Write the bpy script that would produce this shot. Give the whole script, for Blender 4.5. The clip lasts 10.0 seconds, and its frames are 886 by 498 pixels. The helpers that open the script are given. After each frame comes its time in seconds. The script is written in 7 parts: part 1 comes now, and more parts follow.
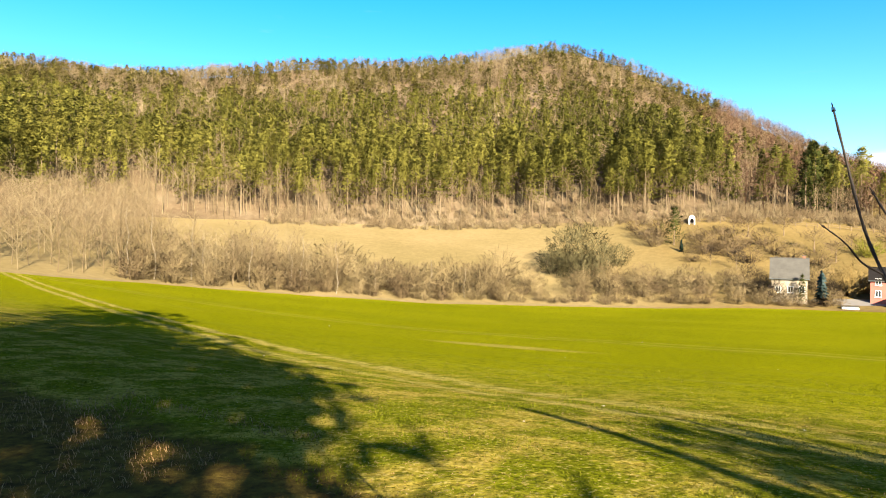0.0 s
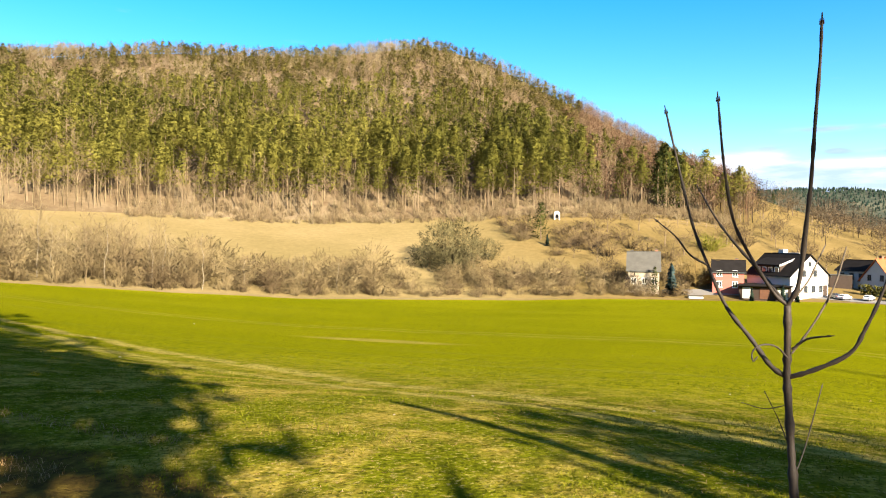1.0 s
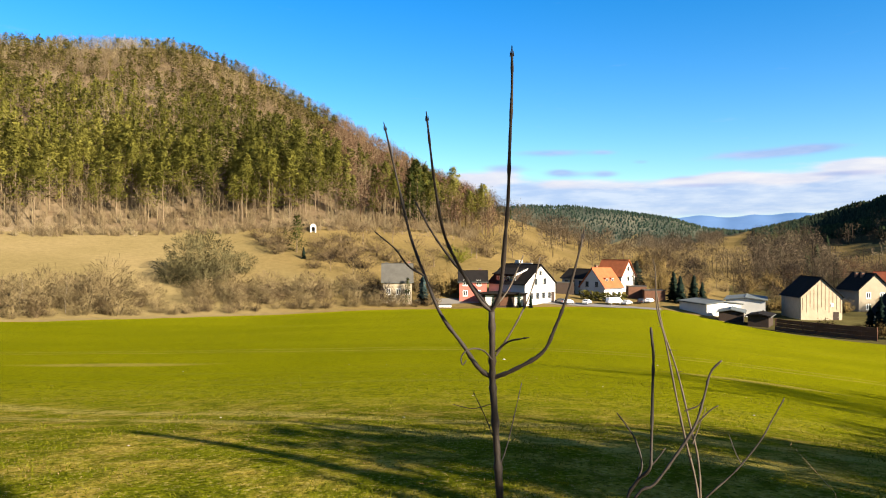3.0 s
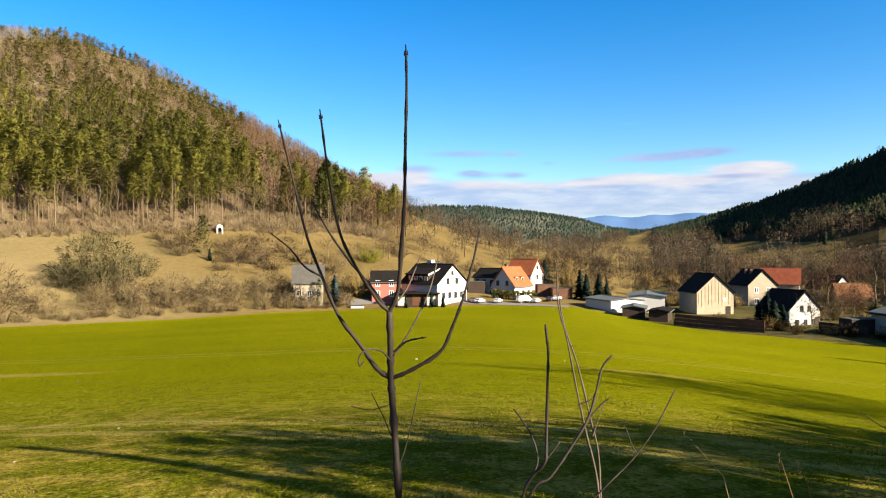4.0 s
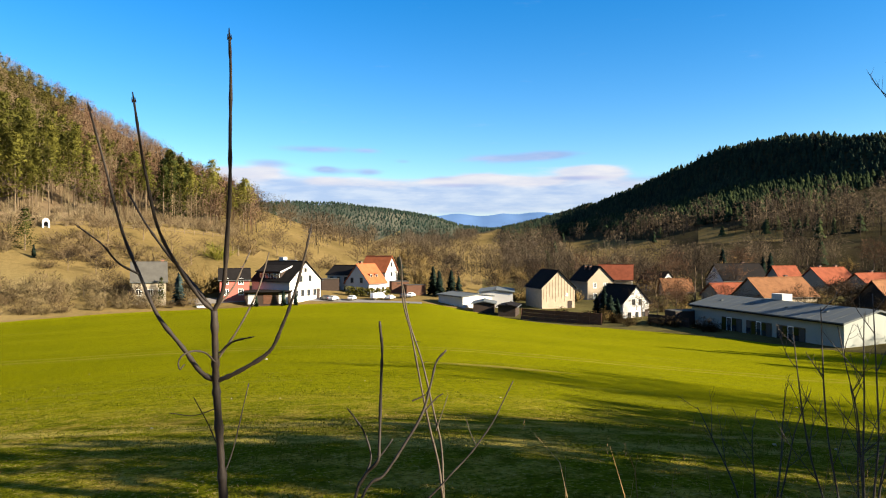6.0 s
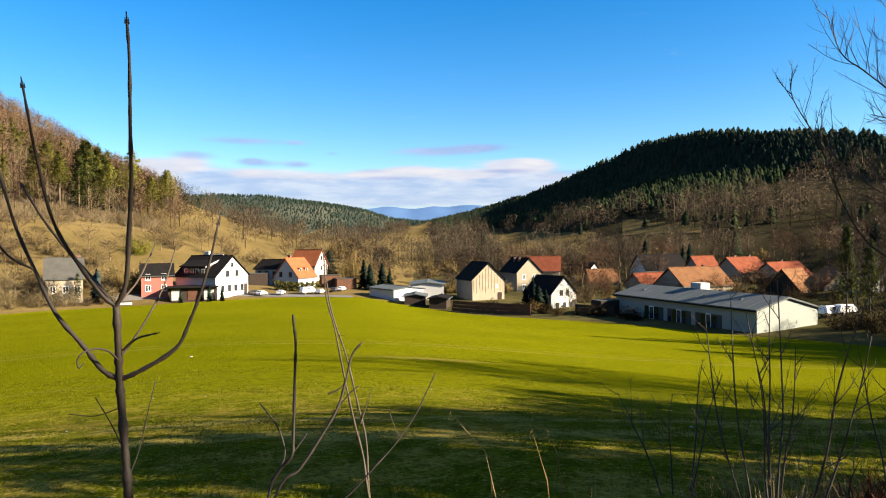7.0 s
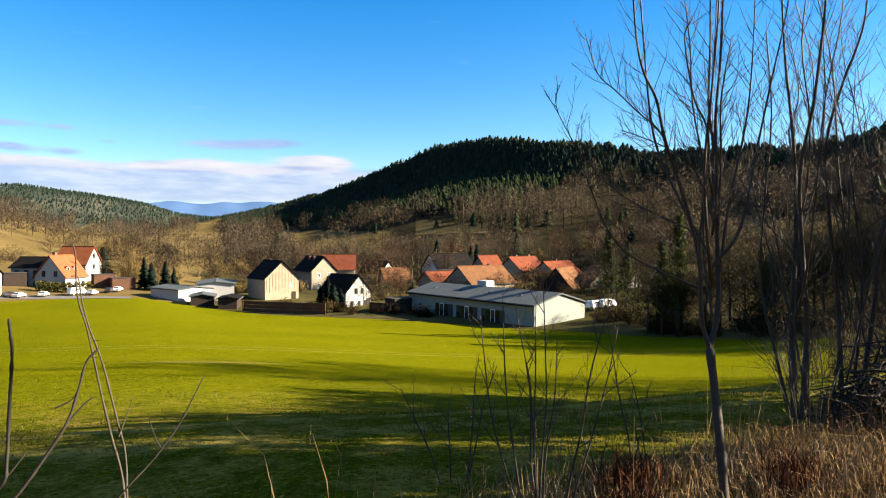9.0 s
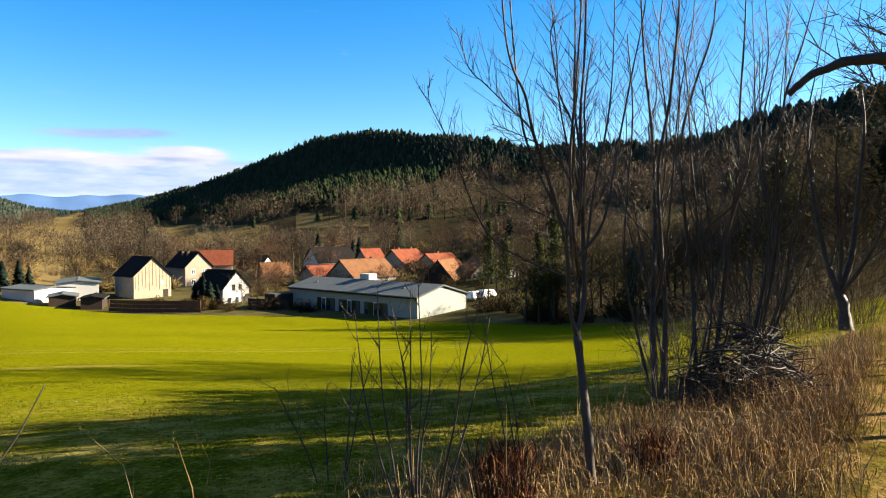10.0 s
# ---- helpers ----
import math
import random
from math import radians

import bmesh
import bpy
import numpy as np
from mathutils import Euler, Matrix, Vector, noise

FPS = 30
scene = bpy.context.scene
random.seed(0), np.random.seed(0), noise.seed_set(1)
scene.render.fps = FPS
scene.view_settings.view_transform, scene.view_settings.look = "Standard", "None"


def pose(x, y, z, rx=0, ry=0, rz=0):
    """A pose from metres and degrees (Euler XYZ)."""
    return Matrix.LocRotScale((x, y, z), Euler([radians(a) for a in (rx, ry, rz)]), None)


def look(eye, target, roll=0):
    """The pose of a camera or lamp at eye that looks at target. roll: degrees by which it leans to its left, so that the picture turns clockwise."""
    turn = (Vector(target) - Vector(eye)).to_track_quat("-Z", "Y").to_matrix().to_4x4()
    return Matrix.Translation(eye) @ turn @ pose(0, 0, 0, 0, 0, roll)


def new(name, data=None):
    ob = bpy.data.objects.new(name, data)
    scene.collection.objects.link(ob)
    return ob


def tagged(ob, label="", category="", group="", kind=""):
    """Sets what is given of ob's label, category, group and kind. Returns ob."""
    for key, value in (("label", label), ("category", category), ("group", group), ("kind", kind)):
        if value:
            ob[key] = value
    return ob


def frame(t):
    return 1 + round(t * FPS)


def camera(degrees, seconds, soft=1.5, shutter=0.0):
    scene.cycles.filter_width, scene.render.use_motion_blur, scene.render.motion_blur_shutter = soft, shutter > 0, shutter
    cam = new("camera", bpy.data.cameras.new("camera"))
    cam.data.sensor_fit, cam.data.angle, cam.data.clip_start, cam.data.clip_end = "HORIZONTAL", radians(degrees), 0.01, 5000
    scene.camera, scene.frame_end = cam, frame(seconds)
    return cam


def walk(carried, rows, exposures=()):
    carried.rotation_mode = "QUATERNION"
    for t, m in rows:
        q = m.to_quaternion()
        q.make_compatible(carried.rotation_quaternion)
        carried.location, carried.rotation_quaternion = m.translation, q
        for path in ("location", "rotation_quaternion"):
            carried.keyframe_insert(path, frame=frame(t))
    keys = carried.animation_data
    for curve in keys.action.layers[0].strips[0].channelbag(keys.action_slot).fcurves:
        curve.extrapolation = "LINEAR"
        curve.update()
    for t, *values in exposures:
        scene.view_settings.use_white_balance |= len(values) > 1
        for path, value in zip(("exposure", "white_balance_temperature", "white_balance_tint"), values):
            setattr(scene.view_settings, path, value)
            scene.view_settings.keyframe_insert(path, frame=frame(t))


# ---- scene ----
# ---------------------------------------------------------------- camera
cam = camera(64.78, 10.0, soft=1.1)
EYE = 1.65
# seconds, x, y, z from the first eye, yaw, pitch, roll
ROWS = [
    (0.0, -0.000, 0.000, 0.000, 0.00, -0.57, -0.41),
    (0.5, 0.019, 0.004, -0.004, -5.23, -0.96, -0.60),
    (1.0, 0.038, 0.007, -0.002, -10.34, -0.96, -0.48),
    (1.5, 0.061, 0.017, -0.002, -15.65, -0.81, -0.82),
    (2.0, 0.077, 0.009, 0.000, -20.46, 0.37, -0.31),
    (2.5, 0.090, -0.001, -0.001, -25.59, 0.42, -0.25),
    (4.0, 0.133, -0.015, -0.003, -37.28, 0.22, 0.23),
    (4.5, 0.142, -0.026, -0.003, -40.33, 0.26, 0.28),
    (5.0, 0.154, -0.026, -0.006, -42.72, -0.30, 0.23),
    (5.5, 0.167, -0.025, -0.005, -45.53, -0.25, 0.11),
    (5.7, 0.171, -0.025, -0.005, -47.04, -0.12, 0.04),
    (7.0, 0.198, -0.052, -0.008, -54.83, -0.66, 0.46),
    (7.5, 0.209, -0.064, -0.009, -57.73, -0.91, 0.26),
    (8.0, 0.222, -0.079, -0.008, -61.96, -0.61, 0.05),
    (8.5, 0.238, -0.088, -0.010, -66.52, -0.65, -0.07),
    (9.0, 0.252, -0.103, -0.011, -71.48, -0.81, -0.20),
    (9.5, 0.268, -0.128, -0.005, -77.09, -1.42, 0.57),
    (10.0, 0.293, -0.148, -0.010, -81.10, -1.40, 0.31),
]
walk(cam, [(t, pose(x, y, EYE + z, 90 + pitch, roll, yaw)) for t, x, y, z, yaw, pitch, roll in ROWS],
     exposures=[(0.0, 2.74), (1.2, 2.66), (2.5, 2.31), (4.5, 2.16), (8.0, 2.17), (10.0, 2.35)])

# ---------------------------------------------------------------- light
SUN_AZ, SUN_EL = 160.0, 22.0     # degrees clockwise from +y, and above the level
world = bpy.data.worlds.new("sky")
scene.world = world
world.use_nodes = True
wn, wl = world.node_tree.nodes, world.node_tree.links
wn.clear()
w_out = wn.new("ShaderNodeOutputWorld")
w_bg = wn.new("ShaderNodeBackground")
w_bg.inputs["Strength"].default_value = 0.051
w_sky = wn.new("ShaderNodeTexSky")
w_sky.sky_type = "NISHITA"
w_sky.sun_disc = False
w_sky.sun_elevation = radians(SUN_EL)
w_sky.sun_rotation = radians(SUN_AZ)
w_sky.air_density, w_sky.dust_density, w_sky.ozone_density = 1.0, 0.3, 3.0
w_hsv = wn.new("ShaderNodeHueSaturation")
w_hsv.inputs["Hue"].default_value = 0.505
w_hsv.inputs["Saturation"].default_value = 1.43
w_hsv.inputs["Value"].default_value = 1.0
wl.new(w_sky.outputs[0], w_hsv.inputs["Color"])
# fair-weather cloud low over the valley: bearing, height, half widths, thickness
BANKS = ((47.0, 3.6, 24.0, 1.1, 1.3), (33.5, 5.2, 6.0, 1.0, 1.0), (42.0, 4.7, 6.0, 0.8, 0.9), (52.0, 4.8, 6.0, 0.85, 1.0), (61.5, 5.0, 5.0, 0.95, 1.1), (47.0, 4.1, 14.0, 0.6, 0.7), (12.0, 5.0, 9.0, 1.0, 0.8), (88.0, 5.5, 7.0, 0.8, 0.8))
TOPS = ((33.0, 5.75, 2.6, 0.72, 1.0), (40.5, 5.45, 2.8, 0.52, 0.9), (45.0, 5.35, 2.6, 0.49, 0.8), (52.0, 5.65, 2.8, 0.49, 1.0), (60.6, 6.05, 2.6, 0.58, 1.1), (56.6, 5.35, 2.6, 0.49, 0.9), (65.0, 5.15, 2.4, 0.43, 0.8), (35.0, 6.15, 1.7, 0.49, 0.9), (31.4, 5.95, 1.5, 0.49, 0.9), (52.4, 5.7, 1.9, 0.38, 1.0), (55.5, 5.5, 1.3, 0.29, 0.8), (61.3, 6.2, 2.2, 0.39, 1.2), (48.5, 5.5, 1.6, 0.32, 0.8), (63.0, 5.85, 1.2, 0.29, 0.7), (58.0, 5.45, 1.2, 0.26, 0.6), (39.0, 5.45, 1.5, 0.29, 0.6))
WISPS = ((40.0, 6.2, 2.2, 0.39, 0.8), (66.0, 5.4, 2.4, 0.33, 0.8), (38.8, 7.95, 3.2, 0.31, 0.85), (35.2, 6.75, 1.8, 0.39, 0.9), (54.4, 7.3, 3.2, 0.39, 1.0), (58.2, 7.55, 2.4, 0.39, 1.0), (43.2, 6.2, 1.1, 0.29, 0.9), (39.6, 6.45, 0.9, 0.23, 0.7), (45.9, 7.1, 0.8, 0.21, 0.6), (49.0, 5.75, 2.0, 0.26, 0.6), (60.0, 5.65, 2.6, 0.22, 1.0), (50.5, 5.15, 2.6, 0.2, 0.8), (43.0, 7.9, 1.0, 0.2, 0.6))


def w_math(op, a, b=0.0):
    k = wn.new("ShaderNodeMath")
    k.operation = op
    for q, v in enumerate((a, b)):
        if isinstance(v, (int, float)):
            k.inputs[q].default_value = v
        else:
            wl.new(v, k.inputs[q])
    return k.outputs[0]


w_co = wn.new("ShaderNodeTexCoord")
w_sep = wn.new("ShaderNodeSeparateXYZ")
wl.new(w_co.outputs["Generated"], w_sep.inputs[0])
w_az = w_math("MULTIPLY", w_math("ARCTAN2", w_sep.outputs["X"], w_sep.outputs["Y"]), 180 / math.pi)
w_el = w_math("MULTIPLY", w_math("ARCSINE", w_sep.outputs["Z"]), 180 / math.pi)
w_map = wn.new("ShaderNodeMapping")
w_map.inputs["Scale"].default_value = (9.0, 9.0, 55.0)
wl.new(w_co.outputs["Generated"], w_map.inputs[0])
w_no = wn.new("ShaderNodeTexNoise")
w_no.inputs["Scale"].default_value, w_no.inputs["Detail"].default_value, w_no.inputs["Roughness"].default_value = 1.5, 7.0, 0.58
wl.new(w_map.outputs[0], w_no.inputs["Vector"])


def w_layer(below, blobs, colours, noisy, top):
    """Lays soft, torn cloud of two tints over what is below."""
    total = None
    for c_az, c_el, c_w, c_h, c_k in blobs:
        r2 = w_math("ADD", w_math("POWER", w_math("ABSOLUTE", w_math("DIVIDE", w_math("SUBTRACT", w_az, c_az), c_w)), 2.0), w_math("POWER", w_math("ABSOLUTE", w_math("DIVIDE", w_math("SUBTRACT", w_el, c_el), c_h)), 2.0))
        blob = w_math("MULTIPLY", w_math("POWER", math.e, w_math("MULTIPLY", r2, -1.0)), c_k)
        total = blob if total is None else w_math("ADD", total, blob)
    dens = w_math("ADD", total, w_math("MULTIPLY", w_math("SUBTRACT", w_no.outputs["Fac"], 0.5), noisy))
    soft = wn.new("ShaderNodeMapRange")
    soft.interpolation_type = "SMOOTHSTEP"
    soft.inputs["From Min"].default_value, soft.inputs["From Max"].default_value, soft.inputs["To Max"].default_value = 0.12, 1.05, top
    wl.new(dens, soft.inputs["Value"])
    tint = wn.new("ShaderNodeMix")
    tint.data_type = "RGBA"
    tint.inputs["A"].default_value, tint.inputs["B"].default_value = (*colours[0], 1), (*colours[1], 1)
    bright = wn.new("ShaderNodeMapRange")
    bright.inputs["From Min"].default_value, bright.inputs["From Max"].default_value = 0.4, 0.62
    wl.new(w_no.outputs["Fac"], bright.inputs["Value"])
    wl.new(bright.outputs[0], tint.inputs["Factor"])
    lay = wn.new("ShaderNodeMix")
    lay.data_type = "RGBA"
    wl.new(tint.outputs["Result"], lay.inputs["B"])
    wl.new(soft.outputs[0], lay.inputs["Factor"])
    wl.new(below, lay.inputs["A"])
    return lay.outputs["Result"]


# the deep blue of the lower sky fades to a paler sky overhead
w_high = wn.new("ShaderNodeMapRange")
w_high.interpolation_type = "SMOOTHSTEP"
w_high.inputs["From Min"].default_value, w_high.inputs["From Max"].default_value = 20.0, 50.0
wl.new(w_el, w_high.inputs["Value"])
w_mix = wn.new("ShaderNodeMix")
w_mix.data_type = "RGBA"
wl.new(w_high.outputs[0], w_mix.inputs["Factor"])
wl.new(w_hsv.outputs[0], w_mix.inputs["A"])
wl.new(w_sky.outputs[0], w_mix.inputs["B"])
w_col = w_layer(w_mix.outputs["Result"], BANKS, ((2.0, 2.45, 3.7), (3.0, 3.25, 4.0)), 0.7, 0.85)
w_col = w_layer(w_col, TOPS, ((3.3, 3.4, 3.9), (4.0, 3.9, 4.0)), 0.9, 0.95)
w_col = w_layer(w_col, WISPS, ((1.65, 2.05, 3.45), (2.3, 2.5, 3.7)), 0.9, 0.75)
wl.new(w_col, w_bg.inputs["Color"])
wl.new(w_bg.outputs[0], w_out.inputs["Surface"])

sun = new("sun", bpy.data.lights.new("sun", "SUN"))
sun.data.energy, sun.data.angle, sun.data.color = 5.0, radians(0.53), (1.0, 0.87, 0.66)
s_dir = Vector((math.sin(radians(SUN_AZ)) * math.cos(radians(SUN_EL)), math.cos(radians(SUN_AZ)) * math.cos(radians(SUN_EL)), math.sin(radians(SUN_EL))))
sun.matrix_world = look(s_dir * 500, (0, 0, 0))

# ---------------------------------------------------------------- materials
rng = np.random.default_rng(7)


def material(name, rough=0.85, spec=0.3, metal=0.0):
    m = bpy.data.materials.new(name)
    m.use_nodes = True
    b = m.node_tree.nodes["Principled BSDF"]
    b.inputs["Roughness"].default_value = rough
    b.inputs["Specular IOR Level"].default_value = spec
    b.inputs["Metallic"].default_value = metal
    return m, m.node_tree.nodes, m.node_tree.links, b


def noise_node(n, l, scale, detail=4.0, rough=0.6, stretch=None, turn=0.0):
    co = n.new("ShaderNodeNewGeometry")
    t = n.new("ShaderNodeTexNoise")
    t.inputs["Scale"].default_value, t.inputs["Detail"].default_value, t.inputs["Roughness"].default_value = scale, detail, rough
    if stretch:
        mp = n.new("ShaderNodeMapping")
        mp.vector_type = "POINT"
        mp.inputs["Rotation"].default_value = (0, 0, radians(turn))
        mp2 = n.new("ShaderNodeMapping")
        mp2.inputs["Scale"].default_value = stretch
        l.new(co.outputs["Position"], mp.inputs[0])
        l.new(mp.outputs[0], mp2.inputs[0])
        l.new(mp2.outputs[0], t.inputs["Vector"])
    else:
        l.new(co.outputs["Position"], t.inputs["Vector"])
    return t.outputs["Fac"]


def ramp(n, l, fac, stops):
    r = n.new("ShaderNodeValToRGB")
    e = r.color_ramp.elements
    while len(e) < len(stops):
        e.new(0.5)
    for k, (p, c) in enumerate(stops):
        e[k].position, e[k].color = p, (*c, 1)
    l.new(fac, r.inputs["Fac"])
    return r.outputs["Color"]


def mixed(n, l, fac, a, b, blend="MIX"):
    m = n.new("ShaderNodeMix")
    m.data_type, m.blend_type = "RGBA", blend
    for sock, v in (("Factor", fac), ("A", a), ("B", b)):
        if isinstance(v, (int, float)):
            m.inputs[sock].default_value = v
        elif isinstance(v, tuple):
            m.inputs[sock].default_value = (*v, 1)
        else:
            l.new(v, m.inputs[sock])
    return m.outputs["Result"]


def step(n, l, value, a, b):
    r = n.new("ShaderNodeMapRange")
    r.interpolation_type = "SMOOTHSTEP"
    r.inputs["From Min"].default_value, r.inputs["From Max"].default_value = a, b
    l.new(value, r.inputs["Value"])
    return r.outputs[0]


def maths(n, l, op, a, b=0.0):
    m = n.new("ShaderNodeMath")
    m.operation = op
    for k, v in enumerate((a, b)):
        if isinstance(v, (int, float)):
            m.inputs[k].default_value = v
        else:
            l.new(v, m.inputs[k])
    return m.outputs[0]


def bump(n, l, b, height, strength, dist):
    k = n.new("ShaderNodeBump")
    k.inputs["Strength"].default_value, k.inputs["Distance"].default_value = strength, dist
    l.new(height, k.inputs["Height"])
    l.new(k.outputs[0], b.inputs["Normal"])


def plain(name, col, rough=0.8, var=0.25, scale=1.5, fine=20.0, relief=0.3, rel_dist=0.01, spec=0.3, metal=0.0, rand=0.0):
    """A surface of one colour with stains at one scale and grain at a second."""
    m, n, l, b = material(name, rough, spec, metal)
    lo = tuple(c * (1 - var) for c in col)
    hi = tuple(min(1, c * (1 + var)) for c in col)
    big = ramp(n, l, noise_node(n, l, scale), [(0.3, lo), (0.7, hi)])
    g = noise_node(n, l, fine, 3.0)
    c = mixed(n, l, 0.35, big, ramp(n, l, g, [(0.3, lo), (0.7, hi)]))
    if rand:
        oi = n.new("ShaderNodeObjectInfo")
        c = mixed(n, l, 1.0, c, ramp(n, l, oi.outputs["Random"], [(0.0, (1 - rand,) * 3), (1.0, (1 + rand,) * 3)]), "MULTIPLY")
    l.new(c, b.inputs["Base Color"])
    if relief:
        bump(n, l, b, g, relief, rel_dist)
    return m


def leafy(name, a, c, b_, rough=0.75, through_=0.0, leaf=0.4):
    """Foliage or twigs: colour by tree (tone) and by leaf."""
    m, n, l, b = material(name, rough, 0.0)
    at = n.new("ShaderNodeAttribute")
    at.attribute_name = "tone"
    geo = n.new("ShaderNodeNewGeometry")
    oi = n.new("ShaderNodeObjectInfo")
    f = maths(n, l, "ADD", maths(n, l, "MULTIPLY", at.outputs["Fac"], 1 - leaf), maths(n, l, "MULTIPLY", geo.outputs["Random Per Island"], leaf))
    f = maths(n, l, "ADD", f, maths(n, l, "MULTIPLY", maths(n, l, "SUBTRACT", oi.outputs["Random"], 0.5), 0.35))
    col = ramp(n, l, f, [(0.05, a), (0.5, c), (0.95, b_)])
    l.new(col, b.inputs["Base Color"])
    if through_:
        # thin leaves and needles let some light through
        tl, mx = n.new("ShaderNodeBsdfTranslucent"), n.new("ShaderNodeMixShader")
        l.new(col, tl.inputs["Color"])
        mx.inputs[0].default_value = through_
        l.new(b.outputs[0], mx.inputs[1])
        l.new(tl.outputs[0], mx.inputs[2])
        l.new(mx.outputs[0], n["Material Output"].inputs["Surface"])
    return m


M = {}
M["pine"] = leafy("pine needles", (0.0720, 0.0700, 0.0150), (0.1120, 0.1050, 0.0210), (0.1560, 0.1420, 0.0300), through_=0.40, leaf=0.06)
M["oldpine"] = leafy("olive-brown pine needles", (0.0620, 0.0540, 0.0150), (0.1100, 0.0940, 0.0240), (0.1650, 0.1360, 0.0380), through_=0.42, leaf=0.06)
M["darkpine"] = leafy("dark pine needles", (0.0300, 0.0360, 0.0100), (0.0560, 0.0600, 0.0150), (0.0900, 0.0900, 0.0220), through_=0.2, leaf=0.2)
# the darker needles also carry the far brow's shade, the next its lit belt
M["spruce"] = leafy("spruce needles", (0.0080, 0.0140, 0.0110), (0.0150, 0.0230, 0.0160), (0.0300, 0.0380, 0.0210), through_=0.1)
M["litfir"] = leafy("sunlit fir needles", (0.0130, 0.0200, 0.0110), (0.0250, 0.0340, 0.0150), (0.0520, 0.0580, 0.0220), through_=0.15)
M["bare"] = leafy("bare twigs", (0.0920, 0.0650, 0.0360), (0.1500, 0.1100, 0.0620), (0.2150, 0.1700, 0.0980), through_=0.2, leaf=0.2)
M["valleytwig"] = leafy("valley twigs", (0.028, 0.022, 0.017), (0.060, 0.046, 0.033), (0.112, 0.085, 0.055), through_=0.3, leaf=0.06)
M["russet"] = leafy("russet twigs", (0.0684, 0.0387, 0.0243), (0.1044, 0.0621, 0.0378), (0.1440, 0.0936, 0.0594), through_=0.16, leaf=0.15)
M["shrub"] = leafy("shrub twigs", (0.135, 0.100, 0.052), (0.215, 0.168, 0.088), (0.310, 0.250, 0.140), through_=0.2, leaf=0.25)
# needles of the far hill, with bluish haze mixed into the colour
M["fartree"] = leafy("haze-tinted distant trees", (0.010, 0.020, 0.018), (0.020, 0.033, 0.025), (0.036, 0.046, 0.030), through_=0.2, leaf=0.1)
M["trunk"] = plain("pale trunk bark", (0.1305, 0.0927, 0.0549), 0.9, 0.35, 2.0, 30.0)
M["yellowbush"] = leafy("yellow-green twigs", (0.1089, 0.1035, 0.0162), (0.1521, 0.1422, 0.0216), (0.1953, 0.1791, 0.0387))
M["drygrass"] = leafy("dry grass", (0.105, 0.060, 0.026), (0.235, 0.150, 0.070), (0.410, 0.305, 0.165))
M["redweed"] = leafy("red-brown dock stalks", (0.0432, 0.0162, 0.0081), (0.0702, 0.0270, 0.0135), (0.1035, 0.0432, 0.0216))
M["blade"] = leafy("grass blades", (0.0380, 0.0450, 0.0025), (0.0680, 0.0740, 0.0035), (0.1120, 0.1020, 0.0110))
M["bark"] = plain("grey-brown bark", (0.046, 0.037, 0.029), 0.6, 0.4, 6.0, 90.0, 0.7, 0.004, spec=0.2)
M["barkdark"] = plain("dark bark", (0.044, 0.036, 0.029), 0.55, 0.45, 6.0, 90.0, 0.8, 0.006, spec=0.2)
M["deadwood"] = plain("dark dead wood", (0.036, 0.028, 0.022), 0.7, 0.5, 6.0, 60.0, 0.6, 0.004)
M["sapling"] = plain("olive-grey sapling bark", (0.024, 0.017, 0.012), 0.7, 0.4, 14.0, 140.0, 0.6, 0.0015)
M["bud"] = plain("dark buds", (0.02, 0.014, 0.012), 0.6, 0.2, 40.0)
M["palestem"] = plain("straw stem", (0.055, 0.040, 0.026), 0.7, 0.3, 10.0, 80.0)
M["stone"] = plain("pale limestone", (0.260, 0.235, 0.190), 0.85, 0.2, 3.0, 30.0, 0.5, 0.01, rand=0.2)
M["white"] = plain("white render", (0.40, 0.388, 0.366), 0.85, 0.07, 0.6, 12.0, 0.15)
M["hallwhite"] = plain("pale blue-grey sheet cladding", (0.225, 0.240, 0.215), 0.6, 0.06, 0.4, 6.0, 0.1)
M["cream"] = plain("cream render", (0.250, 0.208, 0.150), 0.85, 0.16, 0.6, 12.0, 0.2)
M["barnwall"] = plain("weathered lime render", (0.290, 0.235, 0.165), 0.9, 0.2, 0.9, 9.0, 0.3)
M["pink"] = plain("salmon pink render", (0.3258, 0.0927, 0.0702), 0.85, 0.08, 0.6, 12.0, 0.15)
M["slate"] = plain("dark roof tiles", (0.012, 0.0105, 0.010), 0.9, 0.3, 0.8, 10.0, 0.4, spec=0.04)
M["greyroof"] = plain("grey weathered roof", (0.0657, 0.0621, 0.0549), 0.9, 0.2, 0.8, 10.0, 0.4, spec=0.05)
M["orangeroof"] = plain("orange clay tiles", (0.2520, 0.0765, 0.0324), 0.85, 0.25, 0.9, 10.0, 0.4, spec=0.05)
M["redroof"] = plain("red clay tiles", (0.1530, 0.0450, 0.0234), 0.85, 0.3, 0.9, 10.0, 0.4, spec=0.05)
M["brownroof"] = plain("brown old tiles", (0.1440, 0.0684, 0.0324), 0.85, 0.3, 0.9, 10.0, 0.4, spec=0.05)
M["hallroof"] = plain("grey metal sheet roof", (0.0819, 0.0900, 0.0900), 0.75, 0.1, 0.3, 5.0, 0.1, spec=0.15)
M["brownwood"] = plain("dark brown timber", (0.0270, 0.0162, 0.0108), 0.8, 0.3, 1.5, 20.0)
M["rustwood"] = plain("reddish boards", (0.0819, 0.0351, 0.0180), 0.8, 0.3, 1.2, 20.0)
M["brick"] = plain("chimney brick", (0.1629, 0.0765, 0.0486), 0.85, 0.2, 3.0, 20.0)
M["oldpost"] = plain("weathered brown posts", (0.0990, 0.0594, 0.0342), 0.9, 0.3, 3.0, 20.0)
